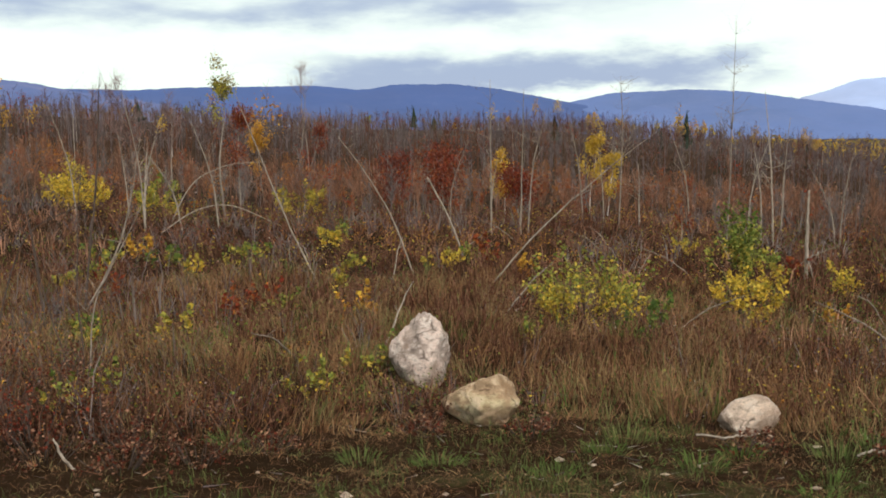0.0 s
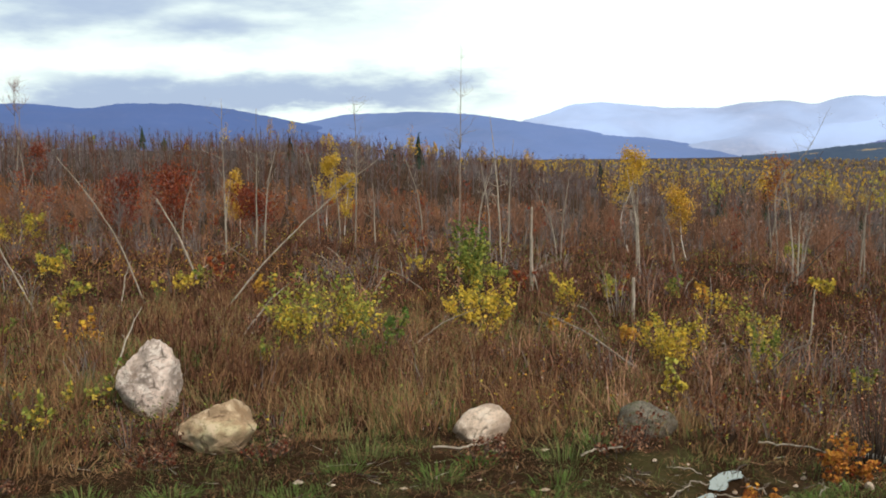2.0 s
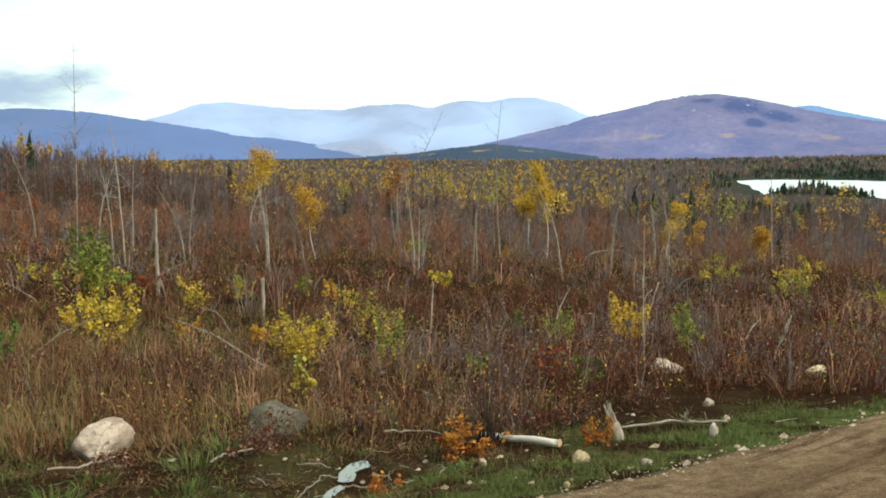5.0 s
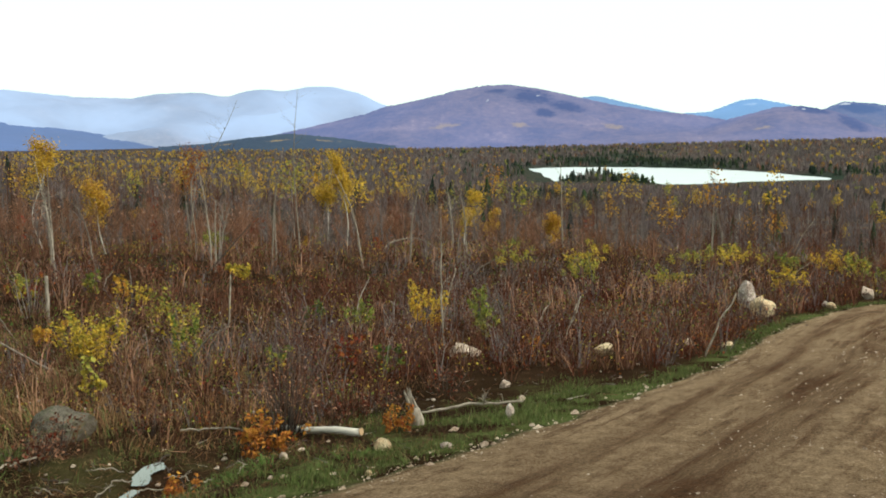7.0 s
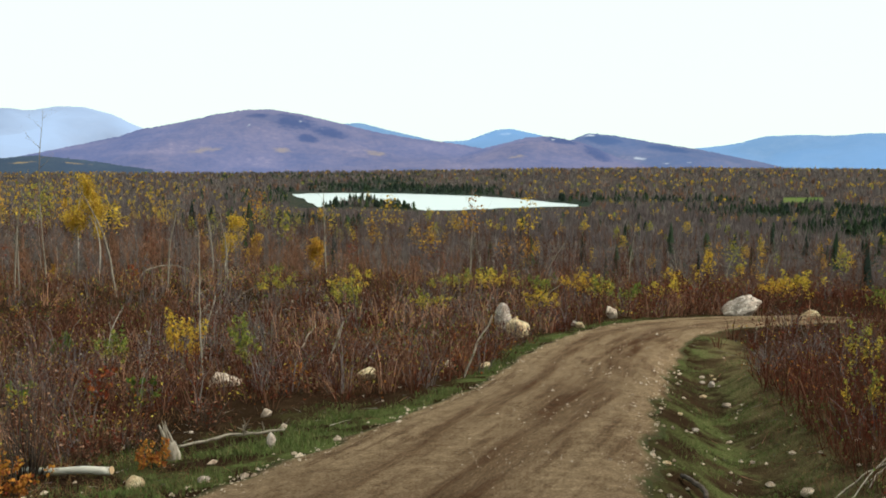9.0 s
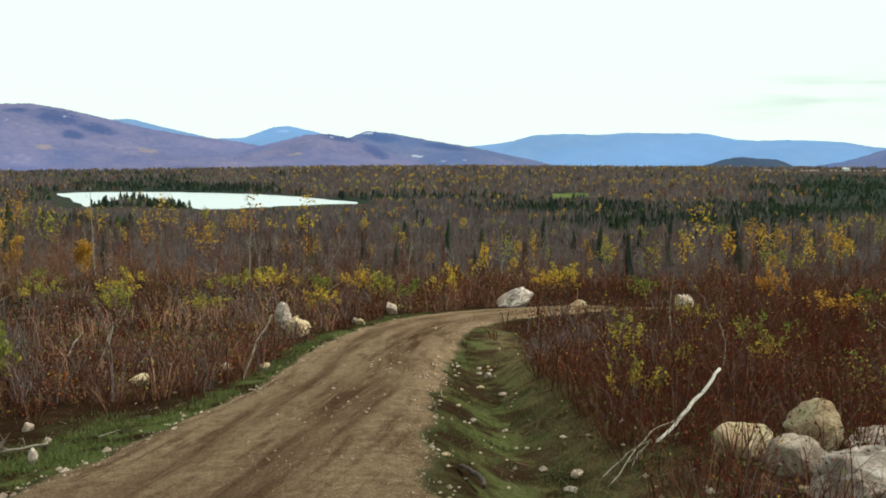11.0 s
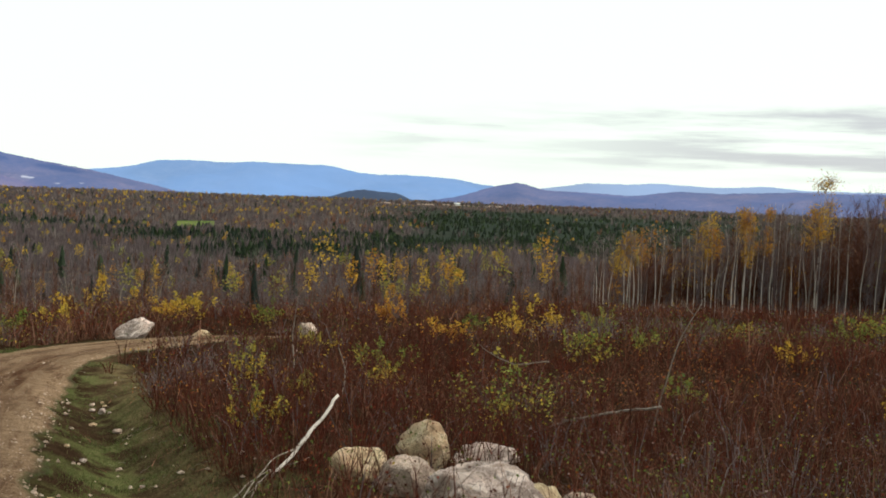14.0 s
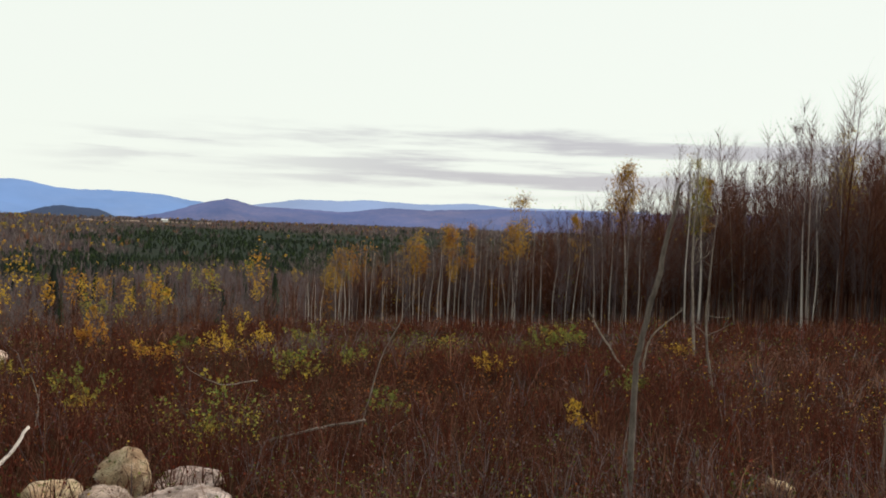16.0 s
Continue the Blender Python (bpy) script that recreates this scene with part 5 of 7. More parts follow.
for k in range(46):
    az = rng_edge.uniform(-22, 78)
    d = np.interp(az, (-22, 10, 30, 45, 60, 78), (42, 38, 33, 37, 46, 52)) * rng_edge.uniform(0.8, 1.12)
    x, y = d * math.sin(radians(az)), d * math.cos(radians(az))
    h = rng_edge.uniform(2.0, 4.2) * (1.25 if az < 20 else 0.85)
    lx, ly = rng_edge.normal() * 0.16 * h, rng_edge.normal() * 0.16 * h
    b = g(x, y)
    pole("bare_birch", "thin pale bare birch stem at the wood's edge", "tree", [b, (x + lx * 0.25, y + ly * 0.25, b[2] + h * 0.5), (x + lx, y + ly, b[2] + h)], (0.045, 0.032, 0.010), BARK_PALE if k % 3 else BARK_GREY, 7, 500 + k, 6, twig_long=0.9)
for k in range(30):
    az = rng_edge.uniform(-20, 80)
    d = rng_edge.uniform(10, 30)
    x, y = d * math.sin(radians(az)), d * math.cos(radians(az))
    if abs(float(road_offset(np.array([x]), np.array([y]))[0][0])) < 3:
        continue
    h, a = rng_edge.uniform(0.5, 1.3), rng_edge.uniform(0, 6.28)
    b = g(x, y, 0.05)
    pole("branch", "grey dead branch sticking out of the brush", "branch", [b, (x + math.cos(a) * h * 0.5, y + math.sin(a) * h * 0.5, b[2] + 0.28 * h + 0.1), (x + math.cos(a) * h, y + math.sin(a) * h, b[2] + 0.5 * h + 0.1)], (0.018, 0.014, 0.006), BARK_PALE if k % 2 else BARK_GREY, 2, 600 + k, 5, twig_long=0.25)


# ---- shrubs ----
def bush(label, x, y, wide, tall, tints, seed, count=220, leaf=0.07, stems=12, bare=0.0, name="shrub", group=""):
    """A shrub: thin stems fanning from the root, and many single leaves along their upper parts."""
    rng = np.random.RandomState(seed)
    count, leaf = int(count * 3.2), leaf * 0.64
    ob = thing(name, label, "shrub", g(x, y), group)
    lf = Soup()
    tips = []
    for k in range(stems):
        a, r = rng.uniform(0, 6.283), wide * 0.5 * math.sqrt(rng.uniform(0.02, 1))
        h = tall * rng.uniform(0.6, 1.05) * (1 - 0.25 * (r / (wide * 0.5)) ** 2)
        root = np.array([math.cos(a) * r * 0.35, math.sin(a) * r * 0.35, -0.03])
        tip = np.array([math.cos(a) * r, math.sin(a) * r, h])
        mid = root * 0.45 + tip * 0.55 + rng.normal(size=3) * 0.04 * tall
        s = Soup()
        tube(s, np.array([root, mid, tip]), (0.003 + 0.003 * tall, 0.003, 0.0015), 4, 0.9)
        part("stem", s.mesh("stem", BARK_DARK, True), ob)
        tips.append((root, mid, tip))
    k = rng.randint(0, stems, count)
    u = rng.uniform(0.25, 1.0, count) ** 0.75
    R, M, T = (np.array([tips[i][j] for i in k]) for j in range(3))
    c = R * ((1 - u) ** 2)[:, None] + M * (2 * u * (1 - u))[:, None] + T * (u ** 2)[:, None]
    puff = rng.normal(size=(stems * 4, 3)) * np.array([0.09, 0.09, 0.07]) * max(wide, 0.4)
    c = c + puff[k * 4 + (u * 3.99).astype(int)] + rng.normal(size=(count, 3)) * np.array([0.034, 0.034, 0.032]) * max(wide, 0.4)
    c[:, 2] = np.maximum(c[:, 2], 0.03)
    up = np.clip(c[:, 2] / tall, 0, 1)
    t = tints[0] + (tints[1] - tints[0]) * np.clip(up + rng.normal(size=count) * 0.25, 0, 1)
    leaves(lf, c, leaf * rng.uniform(0.5, 1.4, count), np.clip(t + rng.normal(size=count) * 0.035, 0.05, 1), rng)
    tagged(part("foliage", lf.mesh("foliage", LEAF), ob), kind="stuff")
    return ob


YG, YY, GY, OR, RD = (0.44, 0.24), (0.46, 0.38), (0.42, 0.17), (0.62, 0.56), (0.76, 0.66)
bush("broad shrub with bright yellow and green leaves", 1.65, 13.69, 1.6, 1.15, YG, 1, 620, 0.085, 26)
bush("tall shrub with green leaves, yellow below", 4.8, 17.65, 1.25, 1.9, (0.36, 0.14), 2, 560, 0.10, 22)
bush("shrub with pale yellow autumn leaves", 4.38, 15.15, 1.15, 0.95, YY, 3, 330, 0.09, 16)
bush("small sapling with a few yellow-green leaves", -1.46, 8.98, 0.42, 0.55, YG, 4, 45, 0.085, 6)
bush("low yellow-green seedling in dead grass", 0.82, 12.22, 0.4, 0.42, GY, 5, 50, 0.07, 6)
bush("small green seedling with pale leaves in grass", -3.25, 8.89, 0.3, 0.48, GY, 6, 36, 0.085, 5)
bush("small yellowing seedling at the grass edge", -3.39, 8.15, 0.36, 0.5, (0.4, 0.22), 7, 40, 0.085, 6)
bush("broad yellow-green shrub far in the clearing", -16.61, 42.94, 3.4, 2.3, YY, 8, 760, 0.17, 18)
bush("low yellow-green shrub far in the clearing", -8.07, 49.59, 2.6, 1.7, (0.42, 0.33), 9, 520, 0.17, 14)
bush("yellowish shrub far in the clearing", -13.04, 42.03, 2.2, 2.0, (0.45, 0.2), 10, 420, 0.16, 12)
bush("small lime green shrub in the brush", -3.61, 27.79, 0.9, 0.75, GY, 11, 120, 0.11, 8)
bush("round bright yellow shrub in dead grass", 5.81, 11.6, 0.92, 0.78, (0.47, 0.36), 12, 520, 0.065, 18)
bush("upright shrub, green above and yellow below", 6.5, 10.65, 0.44, 0.72, (0.45, 0.15), 13, 200, 0.06, 8)
bush("upright yellow-green shrub in red brush", 9.9, 11.32, 0.55, 0.75, (0.34, 0.22), 14, 190, 0.06, 8)
bush("tall yellow shrub beside a bare pale stem", 10.42, 10.49, 0.66, 1.0, (0.56, 0.40), 15, 330, 0.06, 12)
bush("yellow-green shrub with loose leaves", 10.46, 9.4, 0.6, 0.8, (0.32, 0.25), 16, 240, 0.06, 10)
bush("small lime green shrub with a pointed top", 18.71, 13.79, 0.9, 1.05, (0.30, 0.36), 17, 220, 0.085, 10)
bush("low yellow shrub in the brush", 6.93, 18.65, 1.1, 0.6, YY, 18, 180, 0.08, 10)
bush("low yellow-green shrub behind bare poles", 8.39, 19.78, 0.8, 0.6, (0.40, 0.28), 19, 130, 0.08, 8)
bush("pale yellow-green shrub at the wood's edge", 24.19, 37.59, 1.3, 1.3, (0.36, 0.24), 20, 190, 0.14, 9)
bush("low yellow-green shrub on the brow", 21.54, 18.32, 1.1, 0.8, (0.40, 0.28), 21, 170, 0.09, 9)
bush("clump of bright orange-brown dead fern", 4.38, 6.17, 0.52, 0.30, (0.665, 0.615), 22, 260, 0.05, 14, name="dead_fern")
bush("clump of bright orange dead fern by a stump", 5.44, 5.75, 0.26, 0.22, (0.665, 0.62), 23, 150, 0.04, 10, name="dead_fern")
bush("clump of orange dead fern beside the puddle", 3.42, 5.62, 0.2, 0.14, (0.68, 0.63), 24, 90, 0.04, 8, name="dead_fern")
bush("clump of orange-red dead fern under brush", 9.9, 8.12, 0.4, 0.34, (0.68, 0.60), 25, 110, 0.06, 10, name="dead_fern")
bush("tall bare brown-stemmed shrub beside the verge", 4.81, 6.40, 0.62, 0.98, (0.95, 0.9), 26, 60, 0.03, 46)
bush("spreading shrub with small dull yellow leaves", 10.3, -1.15, 1.5, 0.62, (0.40, 0.22), 27, 230, 0.055, 22)
bush("broad yellow-orange shrub on the brow", 29.0, -3.67, 1.9, 1.3, (0.50, 0.40), 28, 260, 0.11, 12)
bush("small green shrub on the brow", 28.43, -2.09, 0.9, 1.0, (0.30, 0.16), 29, 150, 0.10, 8)
bush("tall yellow-leaved shrub by the ditch", 13.4, 1.98, 0.5, 0.75, (0.44, 0.28), 30, 110, 0.06, 9)
bush("yellow-brown shrub on the ditch bank", 9.29, 1.25, 0.55, 0.55, (0.46, 0.26), 31, 130, 0.055, 12)
bush("low yellow shrub beyond the bend of the track", 33.42, 6.75, 1.5, 0.95, (0.46, 0.38), 32, 170, 0.12, 8)
bush("orange-red shrub beyond the bend of the track", 30.83, 0.07, 1.3, 1.2, (0.66, 0.52), 33, 190, 0.11, 9)
bush("low lime green shrub in dark red brush", 26.39, -11.93, 1.0, 0.75, (0.32, 0.18), 34, 150, 0.09, 8)
bush("low yellow-green shrub in dark red brush", 26.56, -12.91, 1.3, 0.95, (0.36, 0.2), 35, 180, 0.09, 9)
bush("dull yellow shrub in dark red brush", 28.55, -5.51, 1.1, 1.0, (0.40, 0.24), 36, 150, 0.10, 8)
bush("small seedling with scarlet leaves", 7.06, -5.05, 0.25, 0.34, (0.74, 0.70), 37, 26, 0.06, 5)
bush("small bright green seedling in red brush", 7.0, -4.9, 0.25, 0.26, (0.2, 0.15), 38, 30, 0.05, 5)

bush("dark bare-stemmed shrub at the grass edge", -3.9, 7.9, 0.9, 0.8, (0.86, 0.80), 39, 120, 0.045, 40)
bush("dark red-brown shrub at the grass edge", -3.2, 7.1, 0.7, 0.55, (0.82, 0.74), 40, 110, 0.045, 30)
bush("dark brown shrub by the grass edge", -4.6, 9.0, 0.9, 0.9, (0.9, 0.76), 41, 120, 0.045, 36)
bush("small shrub with scarlet leaves in grass", -5.6, 15.4, 0.5, 0.9, (0.76, 0.70), 42, 60, 0.07, 7)
bush("low scarlet shrub at the wood's edge", 26.5, 29.5, 0.9, 0.8, (0.74, 0.70), 43, 90, 0.10, 7)
bush("low scarlet shrub among bare stems", 7.2, 33.0, 0.8, 0.9, (0.74, 0.70), 44, 70, 0.11, 7)
bush("yellow-leaved shrub behind a dead stub", 9.6, 17.6, 0.9, 0.6, (0.46, 0.38), 45, 110, 0.08, 8)
bush("olive-yellow shrub in dead grass", 8.6, 14.6, 1.3, 0.55, (0.42, 0.28), 46, 170, 0.07, 12)
bush("small yellow-leaved shrub in red brush", 11.8, 1.1, 0.45, 0.5, (0.42, 0.26), 47, 90, 0.05, 8)
bush("dull green-yellow shrub in red brush", 17.5, -3.2, 1.1, 0.6, (0.40, 0.22), 48, 150, 0.08, 12)
bush("dull yellow shrub among red stems", 15.0, 0.3, 0.9, 0.6, (0.38, 0.2), 49, 130, 0.07, 10)
bush("dull orange shrub in dark red brush", 20.5, -1.0, 1.0, 0.7, (0.62, 0.50), 50, 130, 0.08, 10)

BROW = [(25.97, 15.25, 1.2, 0.6), (27.2, 14.4, 1.4, 0.7), (28.0, 13.4, 1.1, 0.55), (29.5, 12.8, 1.5, 0.8), (27.5, 11.2, 1.0, 0.7), (21.3, 10.1, 0.9, 0.6), (24.9, 9.5, 1.0, 0.6), (32.2, 7.4, 1.4, 0.8), (19.4, 11.9, 0.9, 0.6), (28.6, 9.5, 1.2, 0.7), (31.9, 4.1, 1.2, 0.7), (34.5, 11.0, 1.6, 0.9), (30.5, 16.8, 1.5, 0.8), (24.0, 17.5, 1.2, 0.7)]
for k, (x, y, w, h) in enumerate(BROW):
    kind, tone = (("yellow-green", (0.42, 0.26)), ("bright yellow", (0.47, 0.38)), ("olive green", (0.36, 0.18)), ("golden orange", (0.54, 0.46)))[k % 4]
    bush("low %s shrub on the brow of the slope" % kind, x, y, w, h, tone, 1300 + k, 130, 0.11, 9, group="shrubs on the brow")
RED_FIELD = [(18.6, -4.6, 0.9, 0.5), (25.5, -8.6, 1.3, 0.7), (16.9, -6.7, 0.8, 0.45), (14.5, -8.1, 0.7, 0.45), (30.7, -14.2, 1.3, 0.7), (23.0, -14.4, 1.1, 0.6), (12.5, -3.5, 0.6, 0.4), (13.4, 0.2, 0.6, 0.45), (22.0, -2.5, 1.1, 0.6), (24.0, -5.0, 1.2, 0.6), (19.5, 1.6, 0.9, 0.5), (11.2, -5.6, 0.6, 0.4)]
for k, (x, y, w, h) in enumerate(RED_FIELD):
    kind, tone = (("dull olive", (0.34, 0.20)), ("dull yellow", (0.44, 0.30)), ("yellow-brown", (0.56, 0.44)))[k % 3]
    bush("low %s leafy shrub among red stems" % kind, x, y, w, h, tone, 1400 + k, 90, 0.075, 9, group="shrubs in the red brush")


def grass_tuft(x, y, wide, tall, tone, seed, label):
    """A tuft of fresh grass: arching blades from one root."""
    rng = np.random.RandomState(seed)
    ob = Soup()
    n = 90
    a, q = rng.uniform(0, 6.283, n), np.sqrt(rng.uniform(0, 1, n))
    way = np.stack([np.cos(a) * q, np.sin(a) * q], -1)
    blades(ob, np.concatenate([way * wide * 0.55, np.full((n, 1), -0.01)], 1), tall * rng.uniform(0.5, 1.1, n), way * wide * 0.5, 0.007, np.clip(tone + rng.normal(size=n) * 0.07, 0, 1), rng)
    t = thing("grass_tuft", label, "grass", g(x, y), "tufts along the verge")
    tagged(part("foliage", ob.mesh("foliage", GRASS), t), kind="stuff")


# leafy seedlings scattered through the dead grass
rng_seed = np.random.RandomState(41)
for k in range(46):
    az, d = radians(rng_seed.uniform(-23, 44)), rng_seed.uniform(9.5, 27)
    x, y = d * math.sin(az), d * math.cos(az)
    tone = ((0.42, 0.22), (0.46, 0.34), (0.24, 0.14), (0.40, 0.18), (0.60, 0.52), (0.74, 0.70), (0.44, 0.30))[k % 7]
    kind = ("yellow-green", "pale yellow", "green", "green and yellow", "dull orange", "scarlet", "yellow")[k % 7]
    w = rng_seed.uniform(0.3, 0.75) * (0.6 + d / 30)
    bush("small %s leafy seedling in dead grass" % kind, x, y, w, rng_seed.uniform(0.35, 0.6) * (0.7 + d / 40), tone, 1200 + k, int(34 * (0.7 + w)), 0.055 + 0.004 * d, 6, name="seedling", group="seedlings in the grass")

TUFTS = [(2.62, 7.0, 0.34, 0.20, 0.16), (1.55, 6.55, 0.30, 0.12, 0.06), (1.9, 6.9, 0.26, 0.11, 0.05), (2.35, 6.35, 0.3, 0.10, 0.04), (0.55, 6.35, 0.3, 0.10, 0.08), (-0.2, 6.5, 0.3, 0.10, 0.10), (-0.75, 6.75, 0.26, 0.12, 0.12), (0.95, 6.9, 0.24, 0.10, 0.06), (2.1, 5.95, 0.3, 0.09, 0.04), (4.05, 5.55, 0.3, 0.07, 0.02), (4.5, 5.25, 0.34, 0.06, 0.02), (3.75, 5.45, 0.28, 0.06, 0.03), (1.2, 7.45, 0.3, 0.18, 0.2), (3.0, 7.35, 0.26, 0.14, 0.14), (-1.75, 7.2, 0.3, 0.13, 0.12)]
for k, (x, y, w, h, t) in enumerate(TUFTS):
    grass_tuft(x, y, w, h, t, 900 + k, "fresh green grass tuft on dark soil" if t < 0.1 else "yellow-green grass tuft among dead stalks")

TANGLES = [(-3.1, 7.7, 0.8, 0.6), (-2.65, 7.2, 0.7, 0.45), (-3.5, 8.6, 0.9, 0.7), (-2.1, 7.5, 0.6, 0.4), (-2.9, 6.6, 0.7, 0.3), (-2.3, 6.4, 0.6, 0.2), (-3.9, 9.3, 0.9, 0.7), (-1.8, 6.5, 0.6, 0.2), (0.45, 7.45, 0.6, 0.20), (-0.35, 7.5, 0.5, 0.16), (3.05, 7.0, 0.5, 0.22), (3.35, 7.25, 0.55, 0.3), (4.15, 7.35, 0.6, 0.3), (2.0, 7.05, 0.5, 0.15), (-2.4, 6.9, 0.7, 0.3), (-1.4, 7.0, 0.5, 0.2), (5.3, 6.5, 0.5, 0.3), (6.0, 6.6, 0.5, 0.26), (7.1, 6.9, 0.6, 0.3), (8.6, 7.1, 0.7, 0.32)]
for k, (x, y, w, h) in enumerate(TANGLES):
    bush("low tangle of dark dead stems on the bank", x, y, w, h, (0.826, 0.84), 960 + k, 90, 0.04, 16, name="dead_tangle", group="tangles along the bank")

# ---- the clearing's growth ----
def scatter(n, az, d, rng, power=None):
    """Points of the plan within a sector: even over the ground, or thinning outward (power 0: as many in each ratio of distances)."""
    a = np.radians(rng.uniform(az[0], az[1], n))
    if power == 0:
        r = np.exp(rng.uniform(np.log(d[0]), np.log(d[1]), n))
    else:
        r = np.sqrt(rng.uniform(d[0] ** 2, d[1] ** 2, n))
    return r * np.sin(a), r * np.cos(a), r


def keep_off(x, y, left_margin, right_margin):
    off, half = road_offset(x, y)
    clear = np.where(off > 0, off - half > left_margin, -off - half > right_margin)
    ditch = np.abs(y - (0.95 + 0.355 * (x - 5.0)))
    return clear & ~((ditch < 0.62) & (x > 3.5) & (x < 15.5))


def bank_line(x):
    """How far out (in y) the tall growth begins on the left of the track."""
    return np.interp(x, (-6, -3, -1.2, 0.8, 2.0, 3.0, 4.0, 5.0, 5.7, 6.5, 7.8, 8.4, 9.0, 10.3, 13.0, 16.7, 20.0, 25.0, 30.0), (6.6, 6.9, 7.6, 8.3, 8.0, 7.6, 6.9, 6.5, 6.3, 7.1, 7.2, 6.4, 5.9, 5.75, 6.7, 7.4, 7.5, 6.8, 6.7))


def bare_mud(x, y):
    """The wet hollow and the churned bank beside it."""
    u, v = (x - 3.3) * 0.81 + (y - 6.1) * 0.58, (y - 6.1) * 0.81 - (x - 3.3) * 0.58
    return ((u / 1.15) ** 2 + (v / 0.45) ** 2 < 1) | ((x > 0.9) & (x < 3.6) & (np.abs(y - 7.0 - 0.25 * lumps(x, y, 0.8, 64)) < 0.28))


def meadow():
    """Dead grass on the near bank in tussocks, russet and straw coloured, trodden flat along the track."""
    rng = np.random.RandomState(101)
    s = Soup()
    n, per = 7800, 20
    x, y, r = scatter(n, (-28, 62), (4.0, 20.0), rng)
    m = keep_off(x, y, 0.7, 0.5) & (rng.uniform(size=n) < np.clip(1.5 - r / 18, 0.3, 1) * (1 - 0.75 * smooth(4, 8, x))) & (y > 3.0)
    x, y, r = x[m], y[m], r[m]
    wild = smooth(-0.7, 0.7, y - bank_line(x) + 0.35 * lumps(x, y, 0.9, 53))
    # trodden low before the two boulders
    wild = wild * (1 - 0.85 * smooth(1.0, 0.6, np.abs(x + 0.15)) * smooth(10.4, 10.0, y))
    size = rng.uniform(0.55, 1.25, len(x)) * (1 + 0.40 * lumps(x, y, 1.6, 51)) * (1 - 0.4 * smooth(3.0, 6.0, x))
    tone = np.clip(0.70 + 0.20 * lumps(x, y, 1.3, 54) + 0.12 * lumps(x, y, 4.0, 58) + rng.normal(size=len(x)) * 0.13, 0.42, 1)
    tone = np.where(rng.uniform(size=len(x)) < 0.09 + 0.10 * (1 - wild), 0.15, tone)
    tone = np.clip(tone + 0.38 * smooth(-0.6, -2.2, x) * smooth(11.0, 8.5, y) + 0.10 * smooth(2.5, 5.0, x) + 0.10 * smooth(5.0, 8.0, x), 0, 1)
    sway = np.stack([lumps(x, y, 1.0, 55), lumps(x, y, 1.0, 56)], -1) * 0.35
    k = np.repeat(np.arange(len(x)), per)
    flat = 1 - wild[k]
    px, py = x[k] + rng.normal(size=len(k)) * 0.075, y[k] + rng.normal(size=len(k)) * 0.075
    stretch = rng.uniform(0.4, 1.25, len(k))
    tall = (0.04 + 0.30 * wild[k]) * size[k] * stretch
    lean = (np.stack([px - x[k], py - y[k]], -1) * 1.2 + rng.normal(size=(len(k), 2)) * (0.45 + 0.3 * flat)[:, None] + 1.0 * sway[k]) * (tall + 0.10 * flat)[:, None]
    t = np.clip(tone[k] + rng.normal(size=len(k)) * 0.10 + 0.28 * (0.8 - stretch), 0, 1)
    blades(s, np.stack([px, py, height(px, py) - 0.01], -1), tall, lean, (0.0022 + 0.00045 * r[k]) * rng.uniform(0.6, 1.5, len(k)), t, rng)
    whole("meadow_grass", s.mesh("meadow_grass", GRASS), "tussocks of dead russet and straw coloured grass", "grass", kind="stuff")


def thatch():
    """Flattened straw, dead stalks and green tufts on the trodden strip between the track and the bank."""
    rng = np.random.RandomState(106)
    s = Soup()
    n, per = 3600, 12
    x, y, r = scatter(n, (-36, 46), (3.9, 9.0), rng)
    m = keep_off(x, y, 0.15, 0.5) & ~(bare_mud(x, y) & (rng.uniform(size=n) < 0.85)) & (y < bank_line(x) + 0.6) & (y > 2.5) & (rng.uniform(size=n) < 0.35 + 0.65 * smooth(-2.2, 0.2, x))
    x, y, r = x[m], y[m], r[m]
    bx, by = rng.uniform(4.6, 12, 900), rng.uniform(-0.7, 0.45, 900)
    x, y = np.concatenate([x, bx]), np.concatenate([y, by + 0.355 * (bx - 5.0) + 0.1])
    r = np.hypot(x, y)
    green = rng.uniform(size=len(x)) < np.clip(0.16 + 0.5 * lumps(x, y, 0.8, 57), 0.04, 0.75)
    tone = np.where(green, 0.12, np.clip(0.96 + rng.normal(size=len(x)) * 0.2, 0.45, 1))
    k = np.repeat(np.arange(len(x)), per)
    px, py = x[k] + rng.normal(size=len(k)) * 0.08, y[k] + rng.normal(size=len(k)) * 0.08
    tall = np.where(green[k], rng.uniform(0.04, 0.13, len(k)), rng.uniform(0.015, 0.07, len(k)))
    lean = rng.normal(size=(len(k), 2)) * np.where(green[k], 0.04, 0.11)[:, None]
    blades(s, np.stack([px, py, height(px, py) - 0.004], -1), tall, lean, 0.0032 * rng.uniform(0.6, 1.5, len(k)), np.clip(tone[k] + rng.normal(size=len(k)) * 0.08, 0, 1), rng)
    whole("trodden_grass", s.mesh("trodden_grass", GRASS), "flattened straw with green tufts on dark soil", "grass", kind="stuff")


